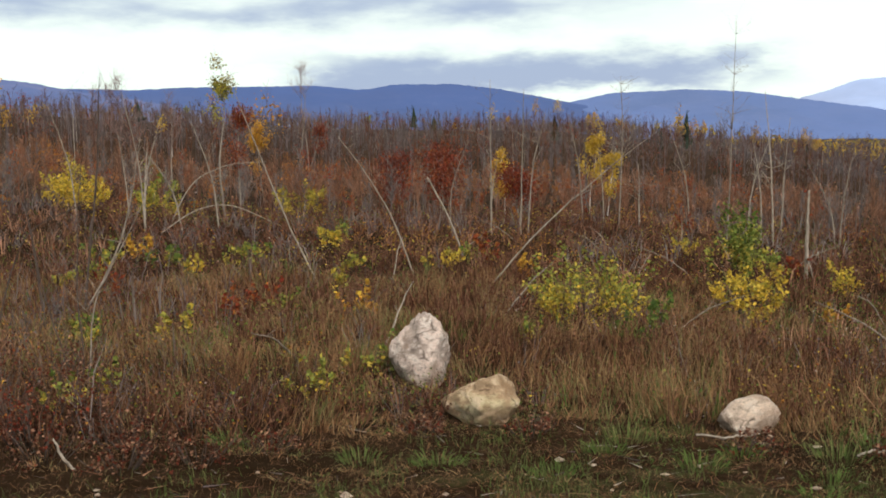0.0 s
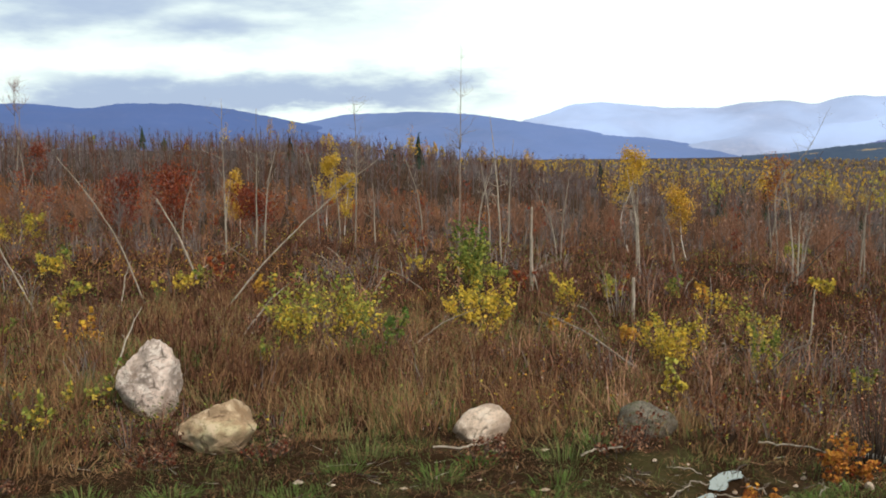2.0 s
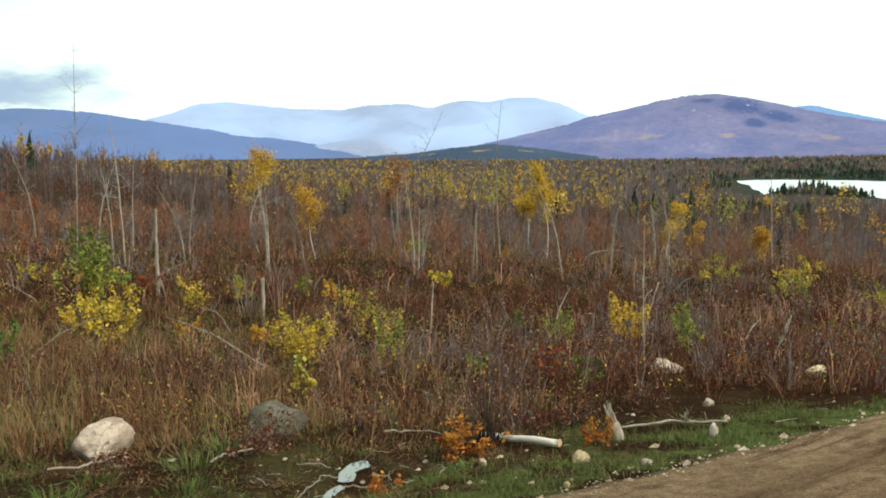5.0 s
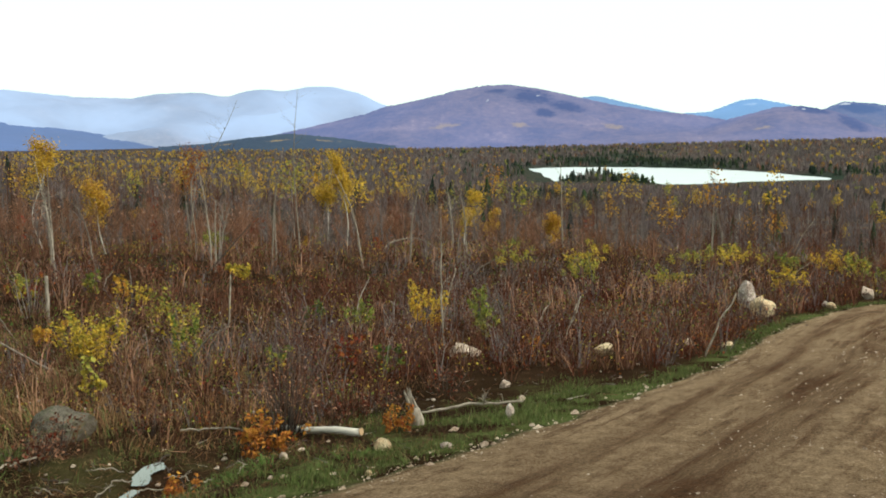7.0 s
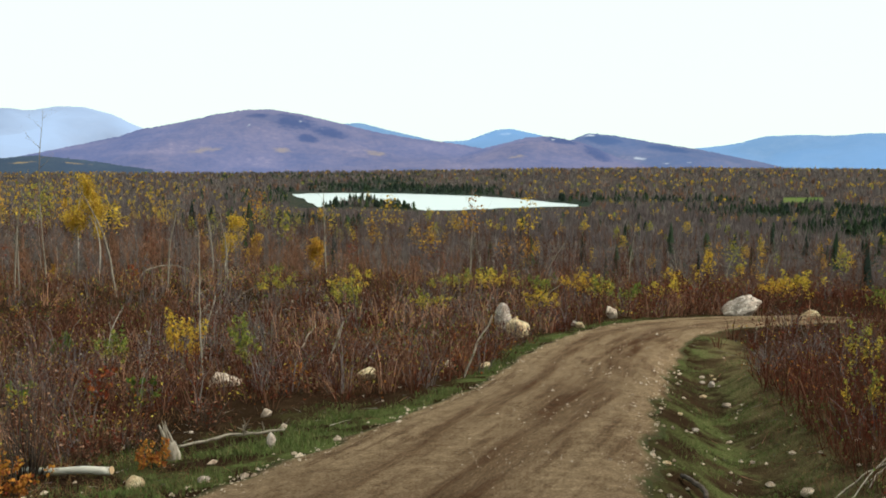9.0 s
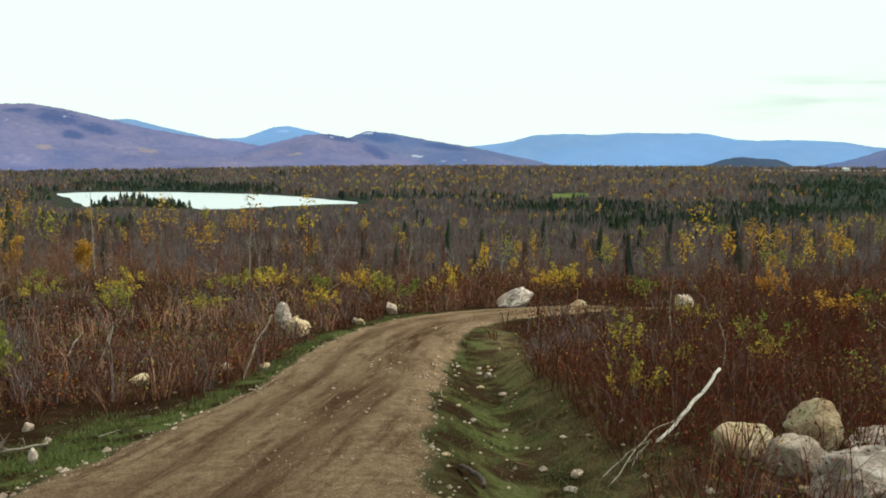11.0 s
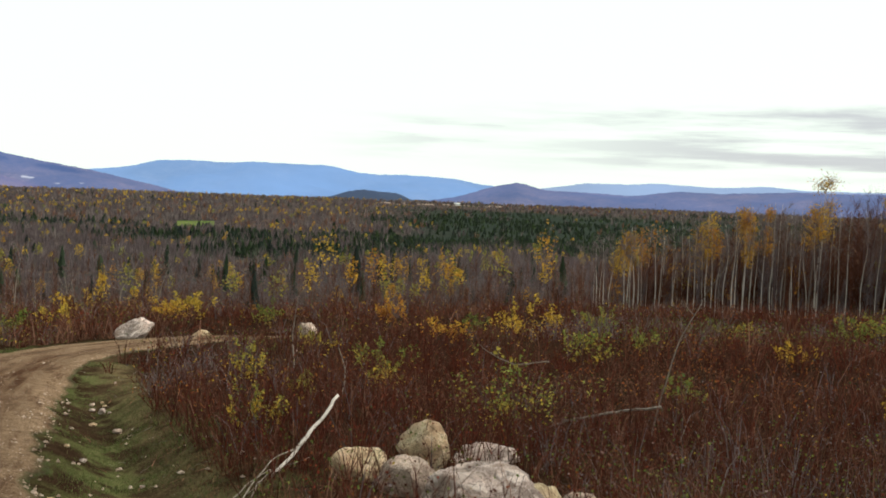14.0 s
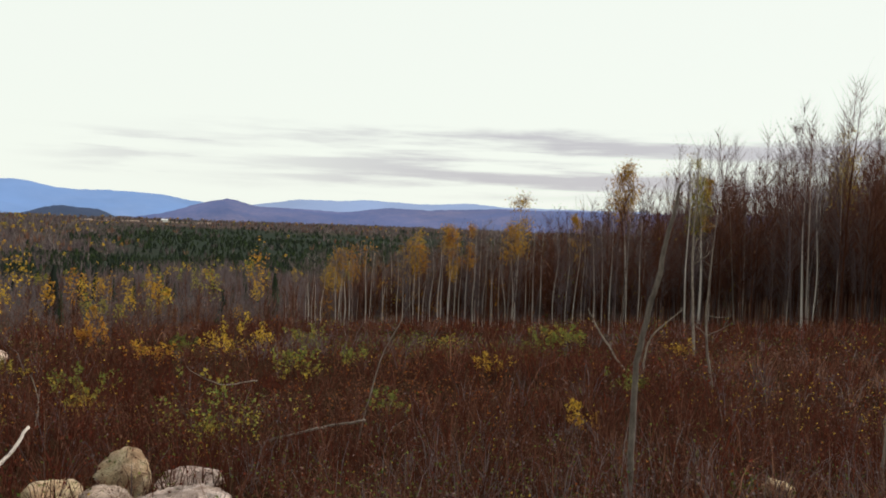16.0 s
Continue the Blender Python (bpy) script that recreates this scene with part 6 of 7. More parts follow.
def clods():
    """Lumps of dark soil and gravel crumbs along the edges of the track and on the disturbed bank."""
    rng = np.random.RandomState(107)
    s = Soup()
    x, y, _ = scatter(5000, (-36, 120), (3.5, 16.0), rng, 0)
    off, half = road_offset(x, y)
    edge = np.abs(off) - half
    m = (edge > -0.35) & (edge < np.where(off > 0, 3.2, 1.6)) & (y < bank_line(x) + 0.3) & (rng.uniform(size=len(x)) < np.where(edge < 0.15, 1.0, np.where(x < 3.5, 0.10, np.where(off > 0, 0.14, 0.35))))
    x, y, edge = x[m], y[m], edge[m]
    n = len(x)
    size = rng.uniform(0.008, 0.03, n) * np.where(rng.uniform(size=n) < 0.12, 1.8, 1)
    base = np.array([(0, 0, 1), (1, 0, 0.1), (0.1, 1, 0), (-1, 0.1, 0.1), (0, -1, 0), (0, 0, -0.8)], float)
    v = base[None] * size[:, None, None] * rng.uniform(0.6, 1.3, (n, 6, 1)) * np.array([1.2, 1.0, 0.7])
    v += np.stack([x, y, height(x, y) + 0.25 * size], -1)[:, None]
    f = np.array([(0, 1, 2), (0, 2, 3), (0, 3, 4), (0, 4, 1), (5, 2, 1), (5, 3, 2), (5, 4, 3), (5, 1, 4)])
    s.add(v, None, (np.arange(n)[:, None, None] * 6 + f[None]).reshape(-1, 3))
    whole("stone_crumbs", s.mesh("stone_crumbs", ROCK_PINK), "small stones and dry clods along the track", "gravel", kind="stuff")


def gravel():
    """Loose pebbles on the track."""
    rng = np.random.RandomState(108)
    s = Soup()
    x, y, r = scatter(26000, (30, 96), (3.9, 20.0), rng, 0)
    off, half = road_offset(x, y)
    m = (np.abs(off) < half - 0.02) & (rng.uniform(size=len(x)) < 0.35 + 0.65 * (np.abs(off) / half) ** 2)
    x, y, r = x[m], y[m], r[m]
    n = len(x)
    size = rng.uniform(0.002, 0.0085, n) * np.where(rng.uniform(size=n) < 0.05, 2.0, 1) * np.clip(r / 7, 0.9, 1.6)
    base = np.array([(0, 0, 1), (1, 0, 0.1), (0.1, 1, 0), (-1, 0.1, 0.1), (0, -1, 0), (0, 0, -0.8)], float)
    v = base[None] * size[:, None, None] * rng.uniform(0.6, 1.3, (n, 6, 1)) * np.array([1.2, 1.0, 0.7])
    v += np.stack([x, y, height(x, y) + 0.025 + 0.3 * size], -1)[:, None]
    f = np.array([(0, 1, 2), (0, 2, 3), (0, 3, 4), (0, 4, 1), (5, 2, 1), (5, 3, 2), (5, 4, 3), (5, 1, 4)])
    s.add(v, None, (np.arange(n)[:, None, None] * 6 + f[None]).reshape(-1, 3))
    whole("gravel", s.mesh("gravel", ROCK_PINK), "loose pale pebbles on the track", "gravel", kind="stuff")


def litter():
    """Dead twigs and stalks lying on the ditch banks, the verge and the dark bank."""
    rng = np.random.RandomState(109)
    s = Soup()
    n = 5200
    x, y = rng.uniform(-3.5, 16, n), rng.uniform(-0.6, 8.4, n)
    off, half = road_offset(x, y)
    ditch = y - (0.95 + 0.355 * (x - 5.0))
    m = (np.abs(off) > half + 0.1) & (np.hypot(x, y) > 4) & (((off > 0) & (y < bank_line(x) + 0.4)) | ((off < 0) & (np.abs(ditch + 0.45) < 0.75))) & (rng.uniform(size=n) < 0.75 + 0.5 * lumps(x, y, 0.8, 63))
    x, y = x[m], y[m]
    n = len(x)
    a, ln = rng.uniform(0, 6.283, n), rng.uniform(0.04, 0.28, n) * rng.uniform(0.3, 1, n)
    b = np.stack([x, y, height(x, y) + 0.006], -1)
    ex, ey = x + np.cos(a) * ln, y + np.sin(a) * ln
    e = np.stack([ex, ey, height(ex, ey) + rng.uniform(0.004, 0.05, n)], -1)
    twigs(s, b, e, rng.uniform(0.003, 0.010, n), rng.choice((0.83, 0.84, 1.245, 0.9, 1.1), n), rng)
    whole("twig_litter", s.mesh("twig_litter", LEAF), "dead twigs and stalks lying on soil and grass", "twigs", kind="stuff")


thatch()
litter()
clods()
gravel()


def verge_grass():
    """Short green grass along the track and in the ditch."""
    rng = np.random.RandomState(102)
    s = Soup()
    x, y = rng.uniform(2.0, 20, 650000), rng.uniform(0.0, 8.5, 650000)
    off, half = road_offset(x, y)
    edge = np.abs(off) - half
    ditch = np.abs(y - (0.95 + 0.355 * (x - 5.0)))
    dens = np.where(off > 0, np.exp(-((edge - 0.1 - 0.35 * (x < 8.4)) / (0.2 + 0.3 * (x < 8.4))) ** 2), 0.55 * np.exp(-((ditch - 0.1) / 0.6) ** 2) * (x < 17))
    clump = lumps(x, y, 0.7, 61) + 0.5 * lumps(x, y, 0.25, 62)
    m = (edge > -0.05) & ~bare_mud(x, y) & (rng.uniform(size=len(x)) < dens * np.clip(0.25 + 0.75 * clump, 0.02, 1) * np.clip(9 / np.hypot(x, y), 0.2, 1))
    x, y = x[m], y[m]
    tall = rng.uniform(0.02, 0.085, len(x)) * np.where(y < 0.95 + 0.355 * (x - 5.0) + 1.2, 0.55, 1.0)
    t = np.clip(0.06 + np.abs(rng.normal(size=len(x))) * 0.12, 0, 0.6)
    blades(s, np.stack([x, y, height(x, y) - 0.005], -1), tall, rng.normal(size=(len(x), 2)) * 0.03, 0.006, t, rng)
    whole("verge_grass", s.mesh("verge_grass", GRASS), "short green grass along the track and ditch", "grass", kind="stuff")


def brush(name, label, n, az, d, seed, palette, allowed, tall=0.40, stems=8, leaf_n=24, leaf_size=(0.016, 0.0010)):
    """Low brush in clumps. Each clump has its own kind from the palette: (share, stem tint, leaf tint from, to, leafiness, height);
    each kind gathers in patches of its own."""
    rng = np.random.RandomState(seed)
    x, y, r = scatter(n, az, d, rng, 0)
    m = allowed(x, y, r, rng)
    x, y, r = x[m], y[m], r[m]
    n = len(x)
    pull = np.stack([row[0] * np.exp(2.6 * lumps(x, y, 2.8 + 0.9 * i, seed + 10 + i) + 0.7 * lumps(x, y, 0.9, seed + 40 + i)) for i, row in enumerate(palette)], -1)
    pull = np.cumsum(pull / pull.sum(1, keepdims=True), 1)
    kind = np.minimum((rng.uniform(size=(n, 1)) > pull).sum(1), len(palette) - 1)
    table = np.array(palette)[kind]
    grow = (1 + r / 45) * rng.uniform(0.55, 1.35, n)
    wide = 0.17 * grow * (0.7 + 0.6 * rng.uniform(size=n))
    h = tall * table[:, 5] * grow * (1 + 0.3 * lumps(x, y, 3.0, seed + 3)) * smooth(1.5, 5.5, r)
    h = np.maximum(h, 0.08)
    base = np.stack([x, y, height(x, y) - 0.02], -1)
    s = Soup()
    k = np.repeat(np.arange(n), stems)
    a, q = rng.uniform(0, 6.283, len(k)), np.sqrt(rng.uniform(0, 1, len(k)))
    way = np.stack([np.cos(a) * q, np.sin(a) * q], -1) * wide[k][:, None]
    root = base[k] + np.concatenate([way * 0.35, np.zeros((len(k), 1))], 1)
    sh = h[k] * rng.uniform(0.55, 1.12, len(k)) * (1 - 0.2 * q)
    lean = way * 1.3 + rng.normal(size=(len(k), 2)) * 0.30 * h[k][:, None]
    blades(s, root, sh, lean, (0.003 + 0.00055 * r[k]) * rng.uniform(0.7, 1.4, len(k)), np.clip(table[k, 1] + rng.normal(size=len(k)) * 0.015, 0.74, 1.25), rng)
    j = rng.randint(0, stems, n * leaf_n) + np.repeat(np.arange(n), leaf_n) * stems
    j = j[rng.uniform(size=len(j)) < table[k[j], 4]]
    u = rng.uniform(0.12, 1.03, len(j)) ** 0.8
    c = root[j] + np.stack([lean[j, 0] * u, lean[j, 1] * u, sh[j] * u], -1) + rng.normal(size=(len(j), 3)) * (0.22 * wide[k[j]] + 0.006)[:, None]
    row = table[k[j]]
    leaves(s, c, (leaf_size[0] + leaf_size[1] * r[k[j]]) * rng.uniform(0.45, 1.35, len(j)), row[:, 2] + (row[:, 3] - row[:, 2]) * rng.uniform(size=len(j)), rng)
    return whole(name, s.mesh(name, LEAF), label, "brush", kind="stuff")


# stones that stand open to the track: x, y, half the gap's width
OPEN_STONES = ((17.6, 9.2, 0.38), (15.9, 8.0, 0.45), (20.29, 7.97, 0.3), (10.54, 7.42, 0.26), (9.61, 9.0, 0.28), (18.85, 8.21, 0.2), (17.47, 7.5, 0.2), (24.45, 6.22, 0.8), (25.4, 4.9, 0.4), (3.61, 7.75, 0.4), (2.27, 7.85, 0.4), (29.4, 2.66, 0.2))


def before_stone(x, y):
    """True on the track's side of an open stone, within a few steps of it."""
    hit = np.zeros(np.shape(x), bool)
    for sx, sy, gap in OPEN_STONES:
        r = math.hypot(sx, sy)
        along, across = (x * sx + y * sy) / r, (x * sy - y * sx) / r
        hit |= (np.abs(across) < gap) & (along < r + 0.1) & (along > r - 1.3)
    return hit


def left_allowed(x, y, r, rng):
    return keep_off(x, y, np.where(x > 8.4, 0.15, 1.1), 1.2) & ~before_stone(x, y) & (y > bank_line(x) - 0.1 + 0.7 * rng.uniform(size=len(x)) * np.where(x > 8.4, 0.4, 1.0)) & (rng.uniform(size=len(x)) < 0.55 + 0.45 * smooth(8, 14, r))


def right_allowed(x, y, r, rng):
    pile = (np.hypot(x - 6.8, y + 0.2) < 1.15) | ((x < 6.6) & (y > -1.0) & (y < 1.0))
    return keep_off(x, y, 1.0, 0.35) & ~(pile & (rng.uniform(size=len(x)) < 0.6) | (np.hypot(x - 6.3, y + 0.4) < 0.55)) & ((y < 0.6 + 0.355 * (x - 5.0)) | (x > 15))


LEFT_KINDS = [(0.15, 0.855, 0.85, 0.875, 0.75, 0.9), (0.32, 0.838, 0.82, 0.855, 0.95, 1.0), (0.04, 1.22, 0.97, 1.03, 0.4, 1.35), (0.19, 0.85, 0.10, 0.27, 0.95, 0.75), (0.12, 0.85, 0.28, 0.44, 0.8, 0.95), (0.05, 0.84, 0.66, 0.74, 0.9, 0.9), (0.06, 0.85, 0.54, 0.64, 0.8, 0.95), (0.03, 0.92, 1.02, 1.12, 0.5, 1.15), (0.10, 1.245, 1.235, 1.25, 0.7, 1.2)]
RIGHT_KINDS = [(0.33, 0.812, 0.79, 0.825, 0.75, 0.95), (0.18, 0.825, 0.81, 0.835, 0.35, 1.2), (0.13, 0.832, 0.835, 0.865, 0.7, 0.9), (0.03, 0.83, 0.38, 0.52, 0.5, 0.95), (0.06, 0.835, 0.14, 0.26, 0.7, 0.85), (0.08, 0.82, 0.70, 0.78, 0.7, 0.9), (0.05, 0.82, 0.62, 0.70, 0.6, 0.9), (0.02, 0.86, 0.98, 1.04, 0.4, 1.15), (0.07, 1.245, 1.235, 1.25, 0.5, 1.1)]


def near_brush():
    brush("weedy_brush", "tangled brown weeds and low leafy brush", 9600, (-27, 82), (6.6, 62.0), 104, LEFT_KINDS, left_allowed, 0.42, 8, 20)


def left_brush():
    brush("red_brush", "dense knee-high brush of dark red-brown stems", 9200, (70, 135), (3.7, 62.0), 203, RIGHT_KINDS, right_allowed, 0.44, 8, 18, (0.012, 0.00135))


def verge_brush():
    brush("russet_brush", "low russet brush beside the track", 3000, (36, 86), (7.5, 24.0), 305, RIGHT_KINDS, left_allowed, 0.36, 7, 20, (0.012, 0.00135))


meadow()
verge_grass()
verge_brush()
near_brush()
left_brush()


# ---- trees ----
def tree(label, x, y, top, wide, tint, seed, crown_from=0.45, bark=None, count=260, leaf=0.16, stems=1, name="birch_tree", group="", twig=60, trunk=None):
    """A slender tree: tapered trunk, rising limbs, twigs, and a loose crown of single leaves with gaps."""
    rng = np.random.RandomState(seed)
    count, leaf, twig = int(count * 7.5), leaf * 0.54, int(twig * 2.2)
    bark = bark or BARK_BIRCH
    gz = ground_z(x, y)
    tall = max(top - gz, 1.5)
    ob = thing(name, label, "tree", (x, y, gz), group)
    lf, tw = Soup(), Soup()
    ends = []
    for q in range(stems):
        o = np.array([rng.uniform(-0.3, 0.3), rng.uniform(-0.3, 0.3), -0.2]) * (1 if stems > 1 else np.array([0, 0, 1]))
        bow = 0.012 if group else 0.03
        tip = np.array([rng.normal() * 2 * bow * tall, rng.normal() * 2 * bow * tall, tall * rng.uniform(0.88, 0.98)])
        line = spline(np.array([o, o * 0.5 + tip * 0.35 + rng.normal(size=3) * bow * tall * np.array([1, 1, 0]), o * 0.2 + tip * 0.7 + rng.normal(size=3) * bow * tall * np.array([1, 1, 0]), tip]), 6)
        ts = Soup()
        w = trunk or (0.016 + 0.0042 * tall)
        tube(ts, line, (w, w * 0.8, w * 0.5, w * 0.2, 0.005), 7)
        part("trunk", ts.mesh("trunk", bark, True), ob)
        for k in range(9):
            u = rng.uniform(crown_from * 0.85, 0.95)
            p = line[int(u * (len(line) - 1))]
            a = rng.uniform(0, 6.283)
            ln = wide * 0.5 * rng.uniform(0.6, 1.1) * (1.25 - u)* 1.6
            e = p + np.array([math.cos(a) * ln * 0.7, math.sin(a) * ln * 0.7, ln * 0.9])
            e[2] = min(e[2], tall)
            limbs = Soup()
            tube(limbs, np.array([p, (p + e) / 2 + rng.normal(size=3) * 0.04 * ln, e]), (w * 0.26, w * 0.16, 0.004), 4)
            ends.append((p, e))
            part("limb", limbs.mesh("limb", bark if bark is not BARK_BIRCH else (BARK_DARK if group else BARK_GREY), True), ob)
    P, E = np.array([q[0] for q in ends]), np.array([q[1] for q in ends])
    k = rng.randint(0, len(ends), twig)
    b = P[k] + (E[k] - P[k]) * rng.uniform(0.3, 1, (twig, 1))
    e = b + rng.normal(size=(twig, 3)) * wide * 0.14 + np.array([0, 0, wide * 0.16])
    e[:, 2] = np.minimum(e[:, 2], tall * 1.02)
    twigs(tw, b, e, 0.013, 1.22 if group else 1.0, rng)
    tagged(part("twig_spray", tw.mesh("twig_spray", LEAF), ob), kind="stuff")
    if count:
        k = rng.randint(0, len(ends), count)
        c = P[k] + (E[k] - P[k]) * rng.uniform(0.2, 1.05, (count, 1)) + rng.normal(size=(count, 3)) * np.array([0.10, 0.10, 0.09]) * wide
        leaves(lf, c, leaf * rng.uniform(0.6, 1.3, count), np.clip(tint + rng.normal(size=count) * 0.035, 0, 1), rng)
        tagged(part("crown", lf.mesh("crown", LEAF), ob), kind="stuff")
    return ob


tree("young birch with golden yellow crown", 22.5, 50.4, 1.9, 2.3, 0.49, 1, 0.5, None, 330, 0.2)
tree("young birch with orange-yellow crown", 22.9, 44.6, -0.3, 2.1, 0.52, 2, 0.4, None, 300, 0.18)
tree("young birch with bright yellow crown", 30.4, 37.4, 0.5, 1.3, 0.47, 3, 0.45, None, 300, 0.15)
tree("tall young birch with bright yellow crown", 31.1, 36.8, 0.9, 1.5, 0.46, 4, 0.42, None, 420, 0.16)
tree("small birch with bright yellow crown", 43.9, 41.1, -1.8, 1.8, 0.46, 5, 0.35, None, 330, 0.2)
tree("small tree with an orange crown", 47.2, 37.3, -3.1, 1.4, 0.54, 6, 0.35, None, 240, 0.2)
tree("small tree with a yellow-orange crown", 45.0, 39.9, -2.9, 1.1, 0.50, 7, 0.35, None, 160, 0.2)
tree("small tree with a golden orange crown", 2.1, 55.0, 0.9, 1.4, 0.50, 8, 0.35, None, 280, 0.19)
tree("small orange-leaved tree on the hillside", -13.7, 68.6, 3.2, 1.9, 0.56, 9, 0.4, BARK_GREY, 280, 0.22)
tree("yellow-leaved birch at the wood's edge", 7.3, 59.6, 1.6, 1.8, 0.45, 10, 0.35, None, 300, 0.2)
tree("low yellow-leaved birch at the wood's edge", 8.3, 59.4, 0.8, 1.4, 0.45, 11, 0.3, None, 220, 0.2)
tree("thin birch with a few pale green leaves", -10.5, 43.8, 6.1, 1.6, 0.33, 12, 0.68, BARK_GREY, 170, 0.18)
tree("bare grey tree with a spreading top", -9.5, 59.2, 6.4, 2.4, 0.9, 13, 0.6, BARK_GREY, 0, 0.1, 2, "bare_tree", "", 150)
tree("dark bare tree with a fine twiggy top", -20.4, 56.4, 5.0, 2.2, 0.9, 17, 0.5, BARK_DARK, 0, 0.1, 2, "bare_tree", "", 170)
tree("dark bare tree with a dense twiggy head", -19.2, 56.9, 5.4, 2.6, 0.9, 18, 0.45, BARK_DARK, 0, 0.1, 2, "bare_tree", "", 260)
tree("bare young tree among the brush", -17.3, 59.5, 4.9, 2.0, 0.9, 19, 0.5, BARK_GREY, 0, 0.1, 1, "bare_tree", "", 120)
tree("small russet-leaved tree with bare twigs", 25.2, 41.0, 1.6, 1.5, 0.66, 20, 0.55, BARK_GREY, 130, 0.16, 2, "maple_tree", "", 110)
tree("dark red-leaved tree under a pale birch", -10.2, 45.5, 3.4, 2.0, 0.72, 21, 0.2, BARK_GREY, 260, 0.15, 1, "maple_tree")
tree("dark red-leaved slender tree", -8.9, 58.0, 3.6, 1.8, 0.73, 22, 0.2, BARK_GREY, 240, 0.17, 1, "maple_tree")
tree("dark red-leaved young maple", -1.2, 50.0, 1.0, 3.0, 0.74, 14, 0.2, BARK_GREY, 420, 0.2, 2, "maple_tree")
tree("low dark red-leaved maple", 2.3, 44.9, 0.0, 2.2, 0.75, 15, 0.15, BARK_GREY, 330, 0.18, 2, "maple_tree")
tree("dark red-leaved maple among bare stems", -3.4, 52.0, 0.6, 2.6, 0.76, 16, 0.2, BARK_GREY, 330, 0.2, 2, "maple_tree")

# the birch stand on the right: (x, y, top, width, tint, leaves)
STAND = [(52.7, -28.8, 6.2, 2.6, 0.54, 360), (53.6, -22.4, 3.6, 2.6, 0.5, 140), (45.6, -35.9, 4.9, 1.0, 0.9, 0), (60.5, -13.7, 0.3, 1.8, 0.54, 230), (57.6, -17.1, 1.4, 1.3, 0.52, 130), (56.8, -19.4, 1.9, 1.8, 0.53, 240), (48.8, -31.5, 7.2, 2.2, 0.34, 220), (49.3, -37.7, 9.4, 2.4, 0.9, 0), (46.1, -38.5, 8.8, 2.8, 0.4, 110)]
for k, (x, y, top, w, t, c) in enumerate(STAND):
    tree("white-stemmed birch with a thin autumn crown" if c else "bare white-stemmed birch at the wood's edge", x, y, top, w, t, 30 + k, 0.6, None, c, 0.18, 1, "birch_tree", "birch stand", 190, 0.085 if k in (0, 2, 6) else 0.045)
rng_stand = np.random.RandomState(77)
for k in range(34):
    az = rng_stand.uniform(101, 140)
    d = rng_stand.uniform(56, 66)
    x, y = d * math.sin(radians(az)), d * math.cos(radians(az))
    top = np.interp(az, (101, 106, 112, 118, 124, 134, 140), (-0.5, 1.2, 2.6, 4.5, 7.0, 9.0, 9.5)) * rng_stand.uniform(0.8, 1.1)
    leafy = rng_stand.uniform() < (0.28 if az < 112 else 0.2)
    tree("slender birch with a few orange leaves" if leafy else "slender bare birch in a dense stand", x, y, top, rng_stand.uniform(1.0, 1.8), rng_stand.uniform(0.46, 0.58), 100 + k, 0.6, BARK_BIRCH if rng_stand.uniform() < 0.28 else BARK_DARK, 110 if leafy else 0, 0.18, 1, "birch_tree", "birch stand", 110, rng_stand.uniform(0.03, 0.055))


for k in range(26):
    az = 100.2 + 12.8 * (k + rng_stand.uniform(0.1, 0.9)) / 26
    d = rng_stand.uniform(55.5, 60)
    x, y = d * math.sin(radians(az)), d * math.cos(radians(az))
    top = np.interp(az, (99.6, 102, 106, 110, 113), (-0.6, 0.1, 1.3, 2.1, 2.9)) * rng_stand.uniform(0.85, 1.1)
    leafy = rng_stand.uniform() < 0.24
    tree("thin white birch with an orange crown" if leafy else "thin bare white birch at the stand's edge", x, y, top, rng_stand.uniform(1.1, 1.7), rng_stand.uniform(0.55, 0.63), 200 + k, 0.66, BARK_BIRCH if k % 3 else BARK_GREY, 80 if leafy else 0, 0.17, 1, "birch_tree", "birch stand", 90, rng_stand.uniform(0.018, 0.036))


for k in range(34):
    az = 100.6 + 19.0 * (k + rng_stand.uniform(0.0, 1.0)) / 34
    d = rng_stand.uniform(54.5, 58)
    x, y = d * math.sin(radians(az)), d * math.cos(radians(az))
    top = np.interp(az, (100, 104, 108, 112, 116, 120), (-1.0, 0.2, 1.2, 2.0, 2.8, 3.6)) * rng_stand.uniform(0.7, 1.0) - 0.3
    tree("thin bare white birch stem before the dark stand", x, y, top, rng_stand.uniform(0.7, 1.1), 0.5, 300 + k, 0.7, BARK_BIRCH, 0, 0.17, 1, "birch_tree", "birch stand", 40, rng_stand.uniform(0.016, 0.028))


